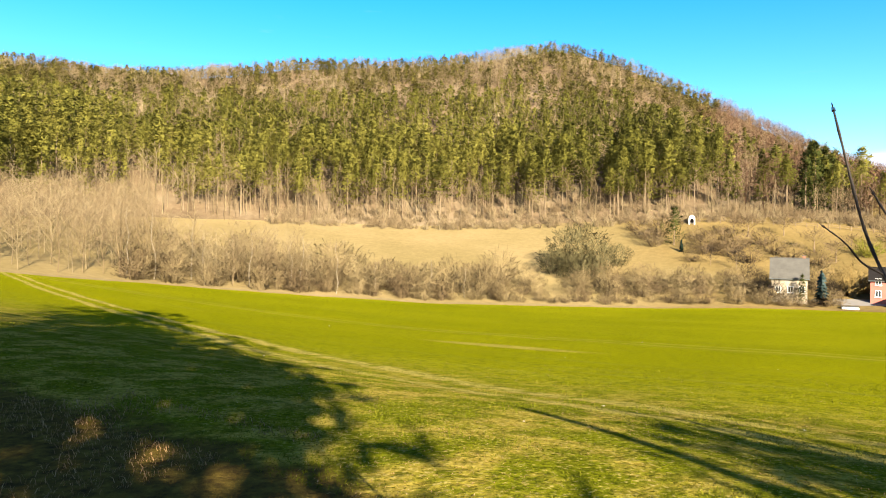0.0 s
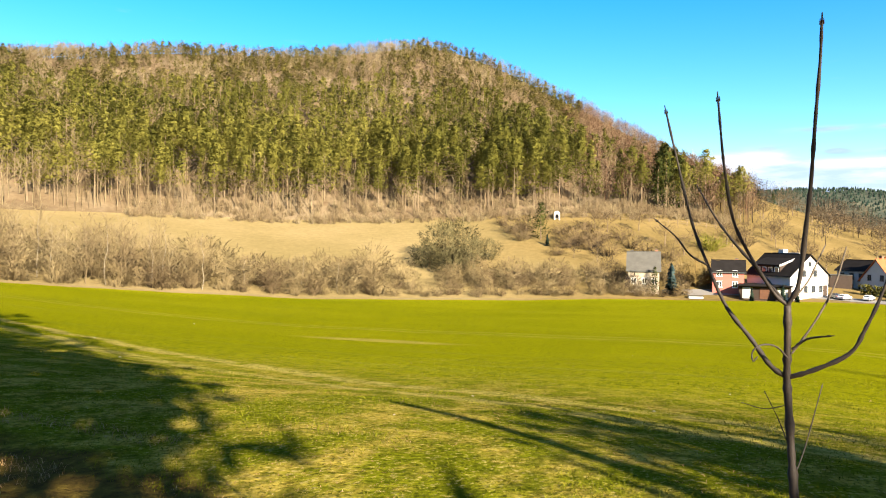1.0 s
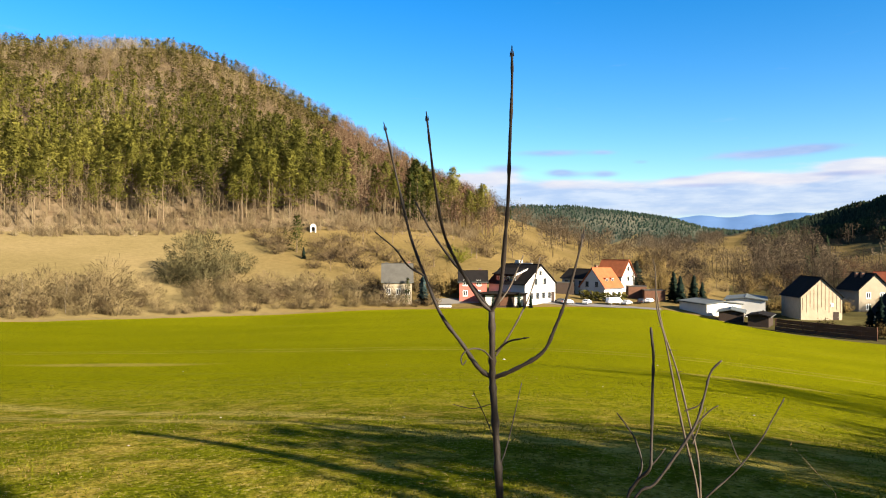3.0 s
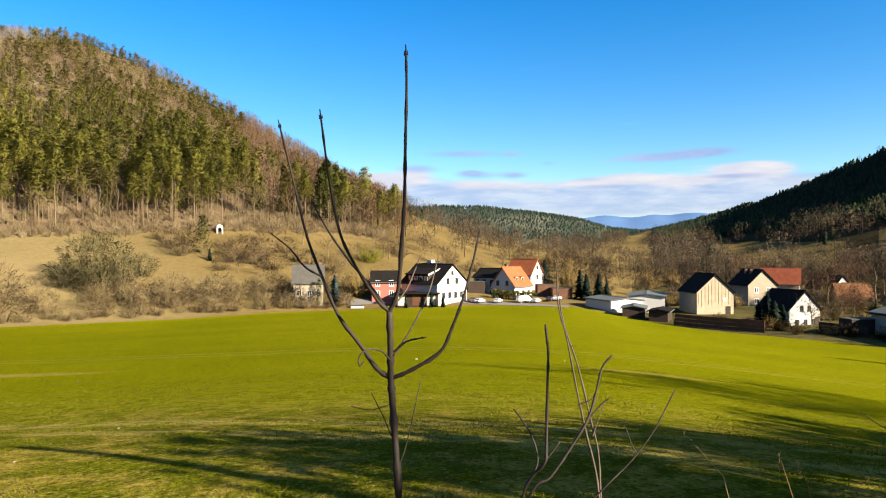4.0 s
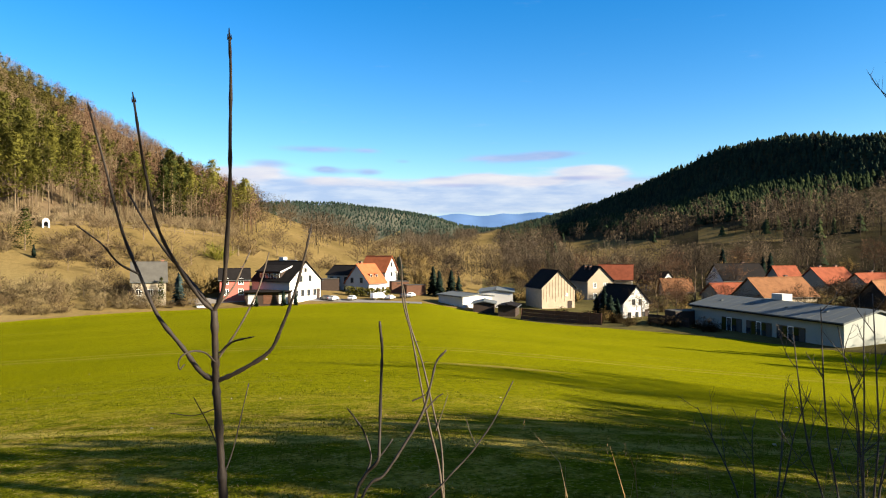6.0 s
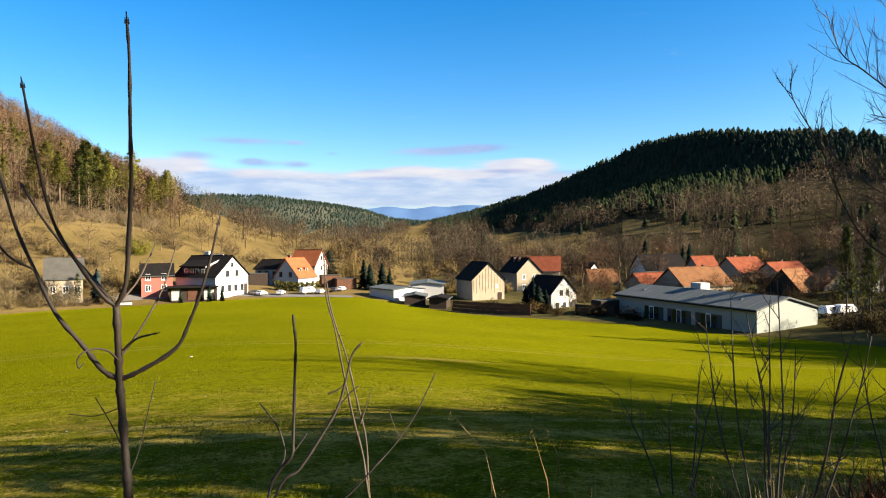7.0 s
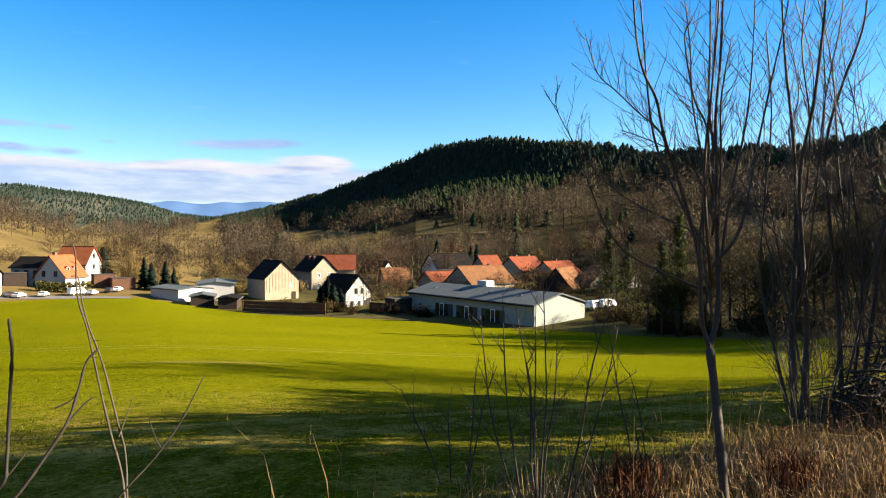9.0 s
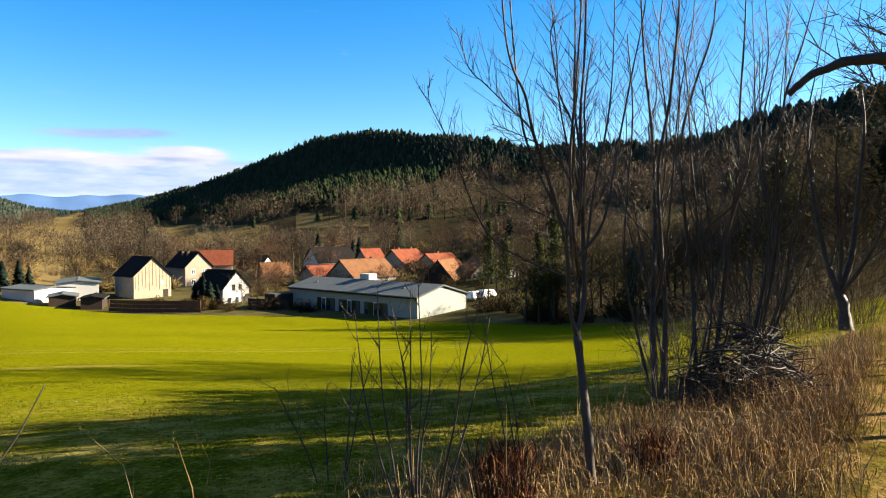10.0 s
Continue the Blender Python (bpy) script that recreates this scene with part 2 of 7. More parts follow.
M["frame"] = plain("white window frame", (0.72, 0.72, 0.70), 0.5, 0.04, 3.0, 30.0, 0.0)
M["darkframe"] = plain("dark window frame", (0.0324, 0.0297, 0.0270), 0.5, 0.1, 3.0, 30.0, 0.0)
M["black"] = plain("shade of an opening", (0.012, 0.012, 0.013), 0.7, 0.2, 2.0, 20.0, 0.0)
M["hedge"] = leafy("hedge leaves", (0.0324, 0.0324, 0.0063), (0.0603, 0.0549, 0.0108), (0.0873, 0.0765, 0.0180))
M["bluepaint"] = plain("blue wall paint", (0.030, 0.085, 0.260), 0.7, 0.15, 0.8, 10.0, 0.2)
M["asphalt"] = plain("grey road", (0.1251, 0.1143, 0.1035), 0.9, 0.15, 0.5, 15.0, 0.3)
M["tyre"] = plain("tyre rubber", (0.015, 0.015, 0.015), 0.8, 0.1, 9.0, 40.0, 0.0)
M["chrome"] = plain("steel", (0.5, 0.5, 0.5), 0.3, 0.05, 5.0, 30.0, 0.0, metal=1.0)
for k, c in (("car_dark", (0.03, 0.03, 0.035)), ("car_silver", (0.45, 0.46, 0.48)), ("car_white", (0.75, 0.75, 0.75)), ("car_red", (0.3, 0.04, 0.03))):
    M[k] = plain(k.replace("_", " ") + " paint", c, 0.25, 0.04, 2.0, 30.0, 0.0, spec=0.6)
gm, gn, gl, gb = material("window glass", 0.05, 0.8)
gb.inputs["Base Color"].default_value = (0.02, 0.025, 0.03, 1)
M["glass"] = gm

# the field: winter wheat, thin and strawy along the verge, with wheel tracks
VN = (0.594, 0.804)              # level way from the track across the verge to the field
VT = (0.804, -0.594)             # along the track


def across(n, l):
    geo = n.new("ShaderNodeNewGeometry")
    d = n.new("ShaderNodeVectorMath")
    d.operation = "DOT_PRODUCT"
    d.inputs[1].default_value = (*VN, 0)
    l.new(geo.outputs["Position"], d.inputs[0])
    return d.outputs["Value"]


def along(n, l):
    geo = n.new("ShaderNodeNewGeometry")
    d = n.new("ShaderNodeVectorMath")
    d.operation = "DOT_PRODUCT"
    d.inputs[1].default_value = (*VT, 0)
    l.new(geo.outputs["Position"], d.inputs[0])
    return d.outputs["Value"]


def make_field():
    m, n, l, b = material("winter wheat field", 0.9, 0.0)
    u = across(n, l)
    wob = noise_node(n, l, 0.35, 4.0)
    fine = noise_node(n, l, 9.0, 5.0, 0.7)
    mid = noise_node(n, l, 1.4, 4.0, 0.6)
    streak = noise_node(n, l, 0.7, 4.0, 0.6, (0.12, 1.6, 1.0), 36.5)
    wide = noise_node(n, l, 0.05, 3.0)
    green = ramp(n, l, wide, [(0.3, (0.1134, 0.1161, 0.0018)), (0.7, (0.1503, 0.1440, 0.0027))])
    green = mixed(n, l, step(n, l, fine, 0.45, 0.75), green, (0.0711, 0.0774, 0.0018))
    green = mixed(n, l, maths(n, l, "MULTIPLY", step(n, l, streak, 0.52, 0.72), 0.35), green, (0.1224, 0.1224, 0.0162))
    straw = ramp(n, l, fine, [(0.3, (0.1161, 0.0837, 0.0117)), (0.6, (0.2331, 0.1782, 0.0297)), (0.8, (0.2952, 0.2331, 0.0513))])
    dark = ramp(n, l, fine, [(0.3, (0.0459, 0.0549, 0.0027)), (0.7, (0.1224, 0.1206, 0.0054))])
    thin = mixed(n, l, step(n, l, mid, 0.43, 0.63), dark, straw)
    uw = maths(n, l, "ADD", u, maths(n, l, "MULTIPLY", maths(n, l, "SUBTRACT", wob, 0.5), 3.0))
    c = mixed(n, l, step(n, l, uw, 9.0, 15.0), thin, green)
    # two strawy wheel tracks that run with the verge
    al = along(n, l)
    slant = maths(n, l, "ADD", maths(n, l, "ADD", u, maths(n, l, "MULTIPLY", al, 0.30)), maths(n, l, "MULTIPLY", maths(n, l, "SUBTRACT", wob, 0.5), 1.2))
    for at, half, k in ((8.9, 0.30, 0.95), (7.5, 0.30, 0.95), (34.0, 0.35, 0.3), (36.0, 0.35, 0.25)):
        off = maths(n, l, "ABSOLUTE", maths(n, l, "SUBTRACT", slant if at < 20 else u, at))
        band = maths(n, l, "MULTIPLY", step(n, l, off, half * 1.6, half * 0.4), step(n, l, mid, 0.32, 0.5))
        c = mixed(n, l, maths(n, l, "MULTIPLY", band, k), c, (0.2223, 0.1782, 0.0396))
    # straw specks, and the shade between the blades painted as dark gaps
    speck = noise_node(n, l, 24.0, 3.0, 0.6)
    near = step(n, l, uw, 20.0, 8.0)
    c = mixed(n, l, maths(n, l, "MULTIPLY", maths(n, l, "MULTIPLY", step(n, l, speck, 0.56, 0.66), near), 0.7), c, (0.2403, 0.1926, 0.0603))
    c = mixed(n, l, maths(n, l, "MULTIPLY", step(n, l, speck, 0.46, 0.34), 0.8), c, (0.0300, 0.0330, 0.0030))
    tuft = noise_node(n, l, 4.2, 4.0, 0.62)
    c = mixed(n, l, maths(n, l, "MULTIPLY", maths(n, l, "MULTIPLY", step(n, l, tuft, 0.50, 0.38), step(n, l, uw, 26.0, 10.0)), 0.6), c, (0.0420, 0.0480, 0.0030))
    # bare patches in the sown field
    for pu, ps, hu, hs in ((24.6, -15.0, 1.1, 4.5), (23.6, 7.6, 1.0, 3.0)):
        r2 = maths(n, l, "ADD", maths(n, l, "POWER", maths(n, l, "DIVIDE", maths(n, l, "SUBTRACT", u, pu), hu), 2.0), maths(n, l, "POWER", maths(n, l, "DIVIDE", maths(n, l, "SUBTRACT", al, ps), hs), 2.0))
        c = mixed(n, l, maths(n, l, "MULTIPLY", step(n, l, maths(n, l, "ADD", r2, maths(n, l, "MULTIPLY", mid, 0.8)), 1.6, 0.4), 0.6), c, (0.2052, 0.1575, 0.0351))
    verge = ramp(n, l, fine, [(0.3, (0.0279, 0.0180, 0.0081)), (0.6, (0.0792, 0.0549, 0.0117)), (0.8, (0.1476, 0.1053, 0.0243))])
    uv = maths(n, l, "ADD", u, maths(n, l, "MULTIPLY", maths(n, l, "SUBTRACT", mid, 0.5), 1.6))
    c = mixed(n, l, step(n, l, uv, 3.9, 3.3), c, verge)
    track = mixed(n, l, step(n, l, mid, 0.45, 0.6), (0.1800, 0.1170, 0.0405), (0.0990, 0.0900, 0.0108))
    track = mixed(n, l, step(n, l, speck, 0.46, 0.34), track, (0.0360, 0.0234, 0.0108))
    c = mixed(n, l, step(n, l, maths(n, l, "SUBTRACT", uv, maths(n, l, "MULTIPLY", maths(n, l, "MAXIMUM", maths(n, l, "SUBTRACT", al, 5.2), 0.0), 0.215)), 1.6, 1.1), c, track)
    l.new(c, b.inputs["Base Color"])
    bump(n, l, b, fine, 0.9, 0.06)
    return m


def make_ground(name, cols, scale, fine, relief=0.5):
    m, n, l, b = material(name, 0.9, 0.0)
    f = noise_node(n, l, fine, 5.0, 0.7)
    a = noise_node(n, l, scale, 5.0, 0.6)
    c = mixed(n, l, 0.4, ramp(n, l, a, [(0.3, cols[0]), (0.5, cols[1]), (0.7, cols[2])]), ramp(n, l, f, [(0.3, cols[0]), (0.7, cols[2])]))
    l.new(c, b.inputs["Base Color"])
    bump(n, l, b, f, relief, 0.3)
    return m


M["field"] = make_field()


def make_meadow():
    """Dry hill grass, straw-coloured, greener towards the orchards."""
    m, n, l, b = material("dry hill meadow", 0.9, 0.0)
    f = noise_node(n, l, 0.8, 5.0, 0.7)
    a = noise_node(n, l, 0.035, 5.0, 0.6)
    dry = mixed(n, l, 0.4, ramp(n, l, a, [(0.3, (0.115, 0.088, 0.034)), (0.5, (0.160, 0.120, 0.052)), (0.7, (0.200, 0.148, 0.072))]), ramp(n, l, f, [(0.3, (0.105, 0.080, 0.034)), (0.7, (0.200, 0.152, 0.072))]))
    grn = mixed(n, l, 0.4, ramp(n, l, a, [(0.3, (0.0681, 0.0505, 0.0176)), (0.5, (0.1208, 0.0856, 0.0329)), (0.7, (0.1757, 0.1230, 0.0505))]), ramp(n, l, f, [(0.3, (0.0604, 0.0461, 0.0176)), (0.7, (0.1702, 0.1208, 0.0461))]))
    geo = n.new("ShaderNodeNewGeometry")
    sp = n.new("ShaderNodeSeparateXYZ")
    l.new(geo.outputs["Position"], sp.inputs[0])
    east = maths(n, l, "ADD", sp.outputs["X"], maths(n, l, "MULTIPLY", maths(n, l, "SUBTRACT", a, 0.5), 90.0))
    l.new(mixed(n, l, step(n, l, east, 22.0, 62.0), dry, grn), b.inputs["Base Color"])
    bump(n, l, b, f, 0.5, 0.3)
    return m


M["meadow"] = make_meadow()
M["litter"] = make_ground("wood floor of dead leaves", ((0.0558, 0.0369, 0.0207), (0.0999, 0.0684, 0.0387), (0.1719, 0.1323, 0.0837)), 0.05, 0.6)
# a darker litter for the far slope: the trees' shade is in its colour
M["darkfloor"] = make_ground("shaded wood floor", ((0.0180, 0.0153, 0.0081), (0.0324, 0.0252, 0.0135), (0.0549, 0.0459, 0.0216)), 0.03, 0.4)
M["garden"] = make_ground("rough garden grass and bare soil", ((0.030, 0.026, 0.010), (0.062, 0.052, 0.020), (0.105, 0.090, 0.036)), 0.09, 0.9)
# the far hill's ground, haze put into its bluish tones
M["farwood"] = make_ground("haze-tinted wooded hillside", ((0.016, 0.026, 0.022), (0.030, 0.040, 0.030), (0.120, 0.112, 0.080)), 0.012, 0.06)
M["fargrass"] = make_ground("far valley land", ((0.0549, 0.0459, 0.0270), (0.0927, 0.0702, 0.0387), (0.1305, 0.1089, 0.0486)), 0.01, 0.1)

# the range on the skyline, its haze painted as blue colour and a faint glow
bm_, bn_, bl_, bb_ = material("distant range in painted haze", 1.0, 0.0)
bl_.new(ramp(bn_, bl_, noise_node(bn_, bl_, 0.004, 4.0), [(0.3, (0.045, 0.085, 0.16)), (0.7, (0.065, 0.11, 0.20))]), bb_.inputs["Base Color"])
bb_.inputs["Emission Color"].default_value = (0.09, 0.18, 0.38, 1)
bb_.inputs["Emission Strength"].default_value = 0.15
M["hazyrange"] = bm_

# ---------------------------------------------------------------- meshes
def crown_normals(v, f):
    """Normals that point out of the crown as a whole, and the triangles turned to agree with them."""
    c = v[:, 2].mean()
    r = np.hypot(v[:, 0], v[:, 1])
    n = np.stack([v[:, 0], v[:, 1], 0.22 * (v[:, 2] - c)], -1)
    n += 0.45 * r.mean() * np.sin(v[:, [1, 2, 0]] * 2.6)
    n /= np.linalg.norm(n, axis=1, keepdims=True) + 1e-9
    face = np.cross(v[f[:, 1]] - v[f[:, 0]], v[f[:, 2]] - v[f[:, 0]])
    back = (face * n[f].sum(1)).sum(1) < 0
    f = f.copy()
    f[back] = f[back][:, ::-1]
    return n, f


def raw_mesh(name, v, f, tone=None, smooth=False, normals=None, crown=False):
    """A mesh of triangles (or quads) from arrays."""
    v, f = np.asarray(v, np.float32), np.asarray(f, np.int32)
    if crown:
        normals, f = crown_normals(v, f)
    me = bpy.data.meshes.new(name)
    k = f.shape[1]
    me.vertices.add(len(v))
    me.vertices.foreach_set("co", v.ravel())
    me.loops.add(f.size)
    me.loops.foreach_set("vertex_index", f.ravel())
    me.polygons.add(len(f))
    me.polygons.foreach_set("loop_start", np.arange(0, f.size, k, dtype=np.int32))
    if smooth or normals is not None:
        me.polygons.foreach_set("use_smooth", np.ones(len(f), bool))
    if tone is not None:
        a = me.attributes.new("tone", "FLOAT", "POINT")
        a.data.foreach_set("value", np.asarray(tone, np.float32))
    me.update(calc_edges=True)
    if normals is not None:
        me.normals_split_custom_set_from_vertices(np.asarray(normals, np.float32))
    return me


def part(name, bm, mat, parent=None, label=""):
    """Links a bmesh, or a ready mesh, as one mesh object under a thing or a part."""
    if isinstance(bm, bmesh.types.BMesh):
        me = bpy.data.meshes.new(name)
        bmesh.ops.recalc_face_normals(bm, faces=bm.faces)
        bm.to_mesh(me)
        bm.free()
    else:
        me = bm
    if mat and not me.materials:
        me.materials.append(M[mat])
    ob = new(name, me)
    if parent:
        ob.parent = parent
    return tagged(ob, label) if label else ob


def thing(name, m, label, category, group=""):
    ob = new(name)
    ob.matrix_world = m
    return tagged(ob, label, category, group)


def box(bm, x0, x1, y0, y1, z0, z1, bevel=0.0):
    vs = [bm.verts.new((x, y, z)) for z in (z0, z1) for x, y in ((x0, y0), (x1, y0), (x1, y1), (x0, y1))]
    fs = [bm.faces.new([vs[i] for i in q]) for q in ((3, 2, 1, 0), (4, 5, 6, 7), (0, 1, 5, 4), (1, 2, 6, 5), (2, 3, 7, 6), (3, 0, 4, 7))]
    if bevel:
        bmesh.ops.bevel(bm, geom=list({e for f in fs for e in f.edges}), offset=bevel, segments=1, affect="EDGES")
    return bm


def boxed(*a, **k):
    return box(bmesh.new(), *a, **k)


# ---------------------------------------------------------------- lie of the land
# bearing; distance and height of the field's far edge, of the foot of the woods, of the crest
LAND = (
    (-60, 80, 1, 140, 9, 420, 88), (-40, 85, 0, 150, 7, 440, 94), (-32, 90, -2.0, 160, 6, 455, 97),
    (-24, 100, -3.9, 190, 7.5, 460, 100), (-13, 110, -6.4, 192, 7, 440, 105), (-1, 118, -8.8, 195, 6.0, 425, 109.5),
    (9, 125, -9.6, 195, 7.0, 410, 113), (16, 128, -9.8, 195, 8.0, 405, 96), (20, 131, -9.7, 197, 8.7, 400, 78),
    (26, 135, -9.6, 205, 9.0, 390, 53), (32.5, 138, -9.5, 215, 7.0, 360, 27), (40, 142, -9.4, 225, 0.5, 380, 9),
    (48, 146, -9.4, 240, -6, 520, 4), (53, 128, -10.9, 250, -10, 1000, 20), (58, 118, -11.0, 250, -10.5, 1180, 54),
    (64, 112, -11.0, 240, -9.5, 950, 76), (70, 106, -10.9, 235, -8, 760, 99), (74, 100, -10.8, 230, -7, 660, 94),
    (79, 95, -10.6, 225, -6, 575, 80), (90, 84, -9.6, 180, -4, 480, 57), (100, 76, -7.8, 120, -3, 400, 50), (108, 73, -5.4, 100, -1, 350, 54),
    (116, 70, -3.6, 90, 1, 320, 58), (150, 40, 2, 80, 8, 300, 60), (220, 40, 4, 80, 12, 300, 70), (270, 60, 3, 110, 10, 380, 80),
)
_az = np.array([r[0] for r in LAND], float)
_fine = np.arange(-60.0, 300.0, 1.0)
_kern = np.exp(-0.5 * (np.arange(-6, 7) / 1.8) ** 2)
_kern /= _kern.sum()
_cols = []
for _k in range(1, 7):
    _v = np.interp(_fine, np.append(_az, 300.0), np.append([r[_k] for r in LAND], LAND[0][_k]))
    _cols.append(np.convolve(np.concatenate([_v[-6:], _v, _v[:6]]), _kern, "valid"))
_wide = np.exp(-0.5 * (np.arange(-30, 31) / 11.0) ** 2)
_wide /= _wide.sum()
_even = [np.convolve(np.concatenate([c[-30:], c, c[:30]]), _wide, "valid") for c in _cols[:2]]


def field_at(az):
    a = (np.asarray(az, float) + 60.0) % 360.0 - 60.0
    return [np.interp(a, np.append(_fine, 300.0), np.append(c, c[0])) for c in _even]


def land_at(az):
    a = (np.asarray(az, float) + 60.0) % 360.0 - 60.0
    return [np.interp(a, np.append(_fine, 300.0), np.append(c, c[0])) for c in _cols]


def waves(x, y, s):
    return (np.sin(x / s * 1.3 + 1.7 * np.sin(y / s * 0.7)) + np.sin(y / s * 1.1 + 1.9 * np.sin(x / s * 0.9 + 1.0)) + 0.6 * np.sin((x + y) / s * 2.3)) / 2.6


def height(x, y):
    """Height of the ground."""
    x, y = np.asarray(x, float), np.asarray(y, float)
    d, az = np.hypot(x, y), np.degrees(np.arctan2(x, y))
    de, ze, dm, zm, dc, zc = land_at(az)
    u = np.clip((d - 3.0) / (de - 3.0), 0, 1)
    w = np.clip((x * 0.594 + y * 0.804 - 2.6) / 9.0, 0, 1)      # the verge lies level
    ds, zs = field_at(az)                                      # the open field rolls more evenly than its edge
    us = np.clip((d - 3.0) / (ds - 3.0), 0, 1)
    k = np.clip((u - 0.35) / 0.65, 0, 1) ** 2
    z = (zs * (1 - (1 - us) ** 1.45) * (1 - k) + ze * (1 - (1 - u) ** 1.45) * k) * np.where(d < 60, 0.25 + 0.75 * w * w * (3 - 2 * w), 1.0)
    u = np.clip((d - de) / (dm - de), 0, 1)
    z = z + (zm - ze) * u ** 1.15
    u = np.clip((d - dm) / (dc - dm), 0, 1)
    k = np.clip((az - 50) / 10, 0, 1) * (az < 140)             # the hill on the right steepens to its brow
    z = z + (zc - zm) * (u * (1.25 - 0.25 * u) * (1 - k) + np.where(u < 0.8, 0.58 * (u / 0.8) ** 1.25, 0.58 + 0.42 * (u - 0.8) / 0.2) * k)
    u = np.clip((d - dc) / (0.7 * dc), 0, 1)
    z = z + (-12 - zc) * u * u * (3 - 2 * u)
    z = z + waves(x, y, 1.7) * 0.03 * np.clip((d - 2) / 8, 0, 1) + waves(x, y, 9.0) * 0.10 * np.clip((d - 8) / 40, 0, 1)
    z = z + waves(x, y, 28.0) * 2.2 * np.clip((d - dm) / 90, 0, 1)
    # the two hills that close the valley, and the blue range behind
    a = (az + 180) % 360 - 180
    far = np.interp(a, [20, 28, 34, 37.5, 41, 44.8, 48.5, 51.6, 54, 57], [50, 92, 98, 100, 97, 88, 73, 50, 20, 0])
    z = z + far * np.exp(-((d - 1350) / 230) ** 2)
    z = z + (216 + 5 * np.sin(a * 0.7) + 4 * np.sin(a * 1.9)) * np.exp(-((d - 4100) / 420) ** 2)
    return z


def ground_z(x, y):
    return float(height(x, y))


def polar(az, d):
    return d * math.sin(radians(az)), d * math.cos(radians(az))


def build_ground():
    az = np.concatenate([np.linspace(-44, 124, 400), np.linspace(124, 316, 49)[1:-1]])
    de, ze, dm, zm, dc, zc = land_at(az)
    n1, n2, n3, n4 = 150, 30, 40, 40
    rings = [0.02 * (de / 0.02) ** (k / n1) for k in range(n1)]
    rings += [de + (dm - de) * k / n2 for k in range(n2)]
    rings += [dm + (dc - dm) * k / n3 for k in range(n3)]
    rings += [dc * (4900 / dc) ** (k / n4) for k in range(n4 + 1)]
    r = np.array(rings)
    nr, na = r.shape
    x, y = r * np.sin(np.radians(az)), r * np.cos(np.radians(az))
    z = height(x, y)
    v = np.stack([x, y, z], -1).reshape(-1, 3)
    v = np.vstack([v, [[0, 0, 0]]])
    i, j = np.meshgrid(np.arange(nr - 1), np.arange(na), indexing="ij")
    j2 = (j + 1) % na
    f = np.stack([i * na + j, (i + 1) * na + j, (i + 1) * na + j2, i * na + j2], -1).reshape(-1, 4)
    f = f.copy()
    me = raw_mesh("ground", v, f[:, ::-1], smooth=True)
    for k in ("field", "meadow", "litter", "fargrass", "hazyrange", "darkfloor", "farwood", "garden"):
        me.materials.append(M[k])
    a = az[j]
    kind = np.zeros(i.shape, np.int32)
    kind[(i >= n1)] = 1
    kind[(i >= n1) & (a > 52) & (a < 90)] = 7
    kind[(i >= n1 + n2)] = 2
    kind[(i >= n1 + n2) & (a > 31) & (a < 62)] = 1
    kind[(i >= n1 + n2 + n3)] = 3
    kind[(r[:-1] > 1080) & (a > 26) & (a < 60)] = 6
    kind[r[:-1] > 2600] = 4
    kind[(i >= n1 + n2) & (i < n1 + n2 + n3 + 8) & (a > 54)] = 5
    # grassy glades on the slope across the valley
    rise = np.degrees(np.arctan2(z[:-1] + 0.0, r[:-1]))
    for a0, a1, e0, e1 in ((59, 67, -1.2, 0.7), (69, 75, 0.6, 1.5), (92.5, 104.5, 0.5, 2.2)):
        kind[(kind == 5) & (a > a0) & (a < a1) & (rise > e0) & (rise < e1)] = 1
    me.polygons.foreach_set("material_index", kind.ravel())
    ob = new("ground", me)
    tagged(ob, "sloping green winter wheat field running down to a dry meadow and wooded hills", "ground", kind="structure")


build_ground()

# ---------------------------------------------------------------- plants
def sliver(p, q, w, g):
    """A thin triangle from p to q, w wide at its foot."""
    d = q - p
    s = np.cross(d, g.normal(size=3))
    s = s / (np.linalg.norm(s) + 1e-9) * w * 0.5
    return [p - s, p + s, q]


def prism(p, q, w0, w1, sides=3):
    """A tapered stick: its points and triangles."""
    d = (q - p) / (np.linalg.norm(q - p) + 1e-9)
    a = np.cross(d, (0.31, 0.52, 0.79) if abs(d[2]) > 0.9 else (0, 0, 1.0))
    a /= np.linalg.norm(a)
    b = np.cross(d, a)
    an = np.arange(sides) * 2 * np.pi / sides
    ring = np.outer(np.cos(an), a) + np.outer(np.sin(an), b)
    v = np.vstack([p + ring * w0 * 0.5, q + ring * w1 * 0.5])
    f = []
    for k in range(sides):
        k2 = (k + 1) % sides
        f += [(k, k2, sides + k2), (k, sides + k2, sides + k)]
    return v, np.array(f)


class Build:
    """Collects triangles."""

    def __init__(self):
        self.v, self.f, self.n = [], [], 0

    def add(self, v, f):
        self.v.append(np.asarray(v, float))
        self.f.append(np.asarray(f, int) + self.n)
        self.n += len(v)

    def tri(self, pts):
        self.add(pts, [(0, 1, 2)])

    def done(self):
        return np.vstack(self.v), np.vstack(self.f)


def trunk_of(g, h, w, lean=0.02, sides=5, segs=4, top=0.25):
    b = Build()
    p = np.zeros(3) + (0, 0, -0.4)
    for k in range(segs):
        q = np.array([g.normal() * lean * h * 0.3, g.normal() * lean * h * 0.3, h * (k + 1) / segs])
        b.add(*prism(p, q, w * (1 - (1 - top) * k / segs), w * (1 - (1 - top) * (k + 1) / segs), sides))
        p = q
    return b.done()


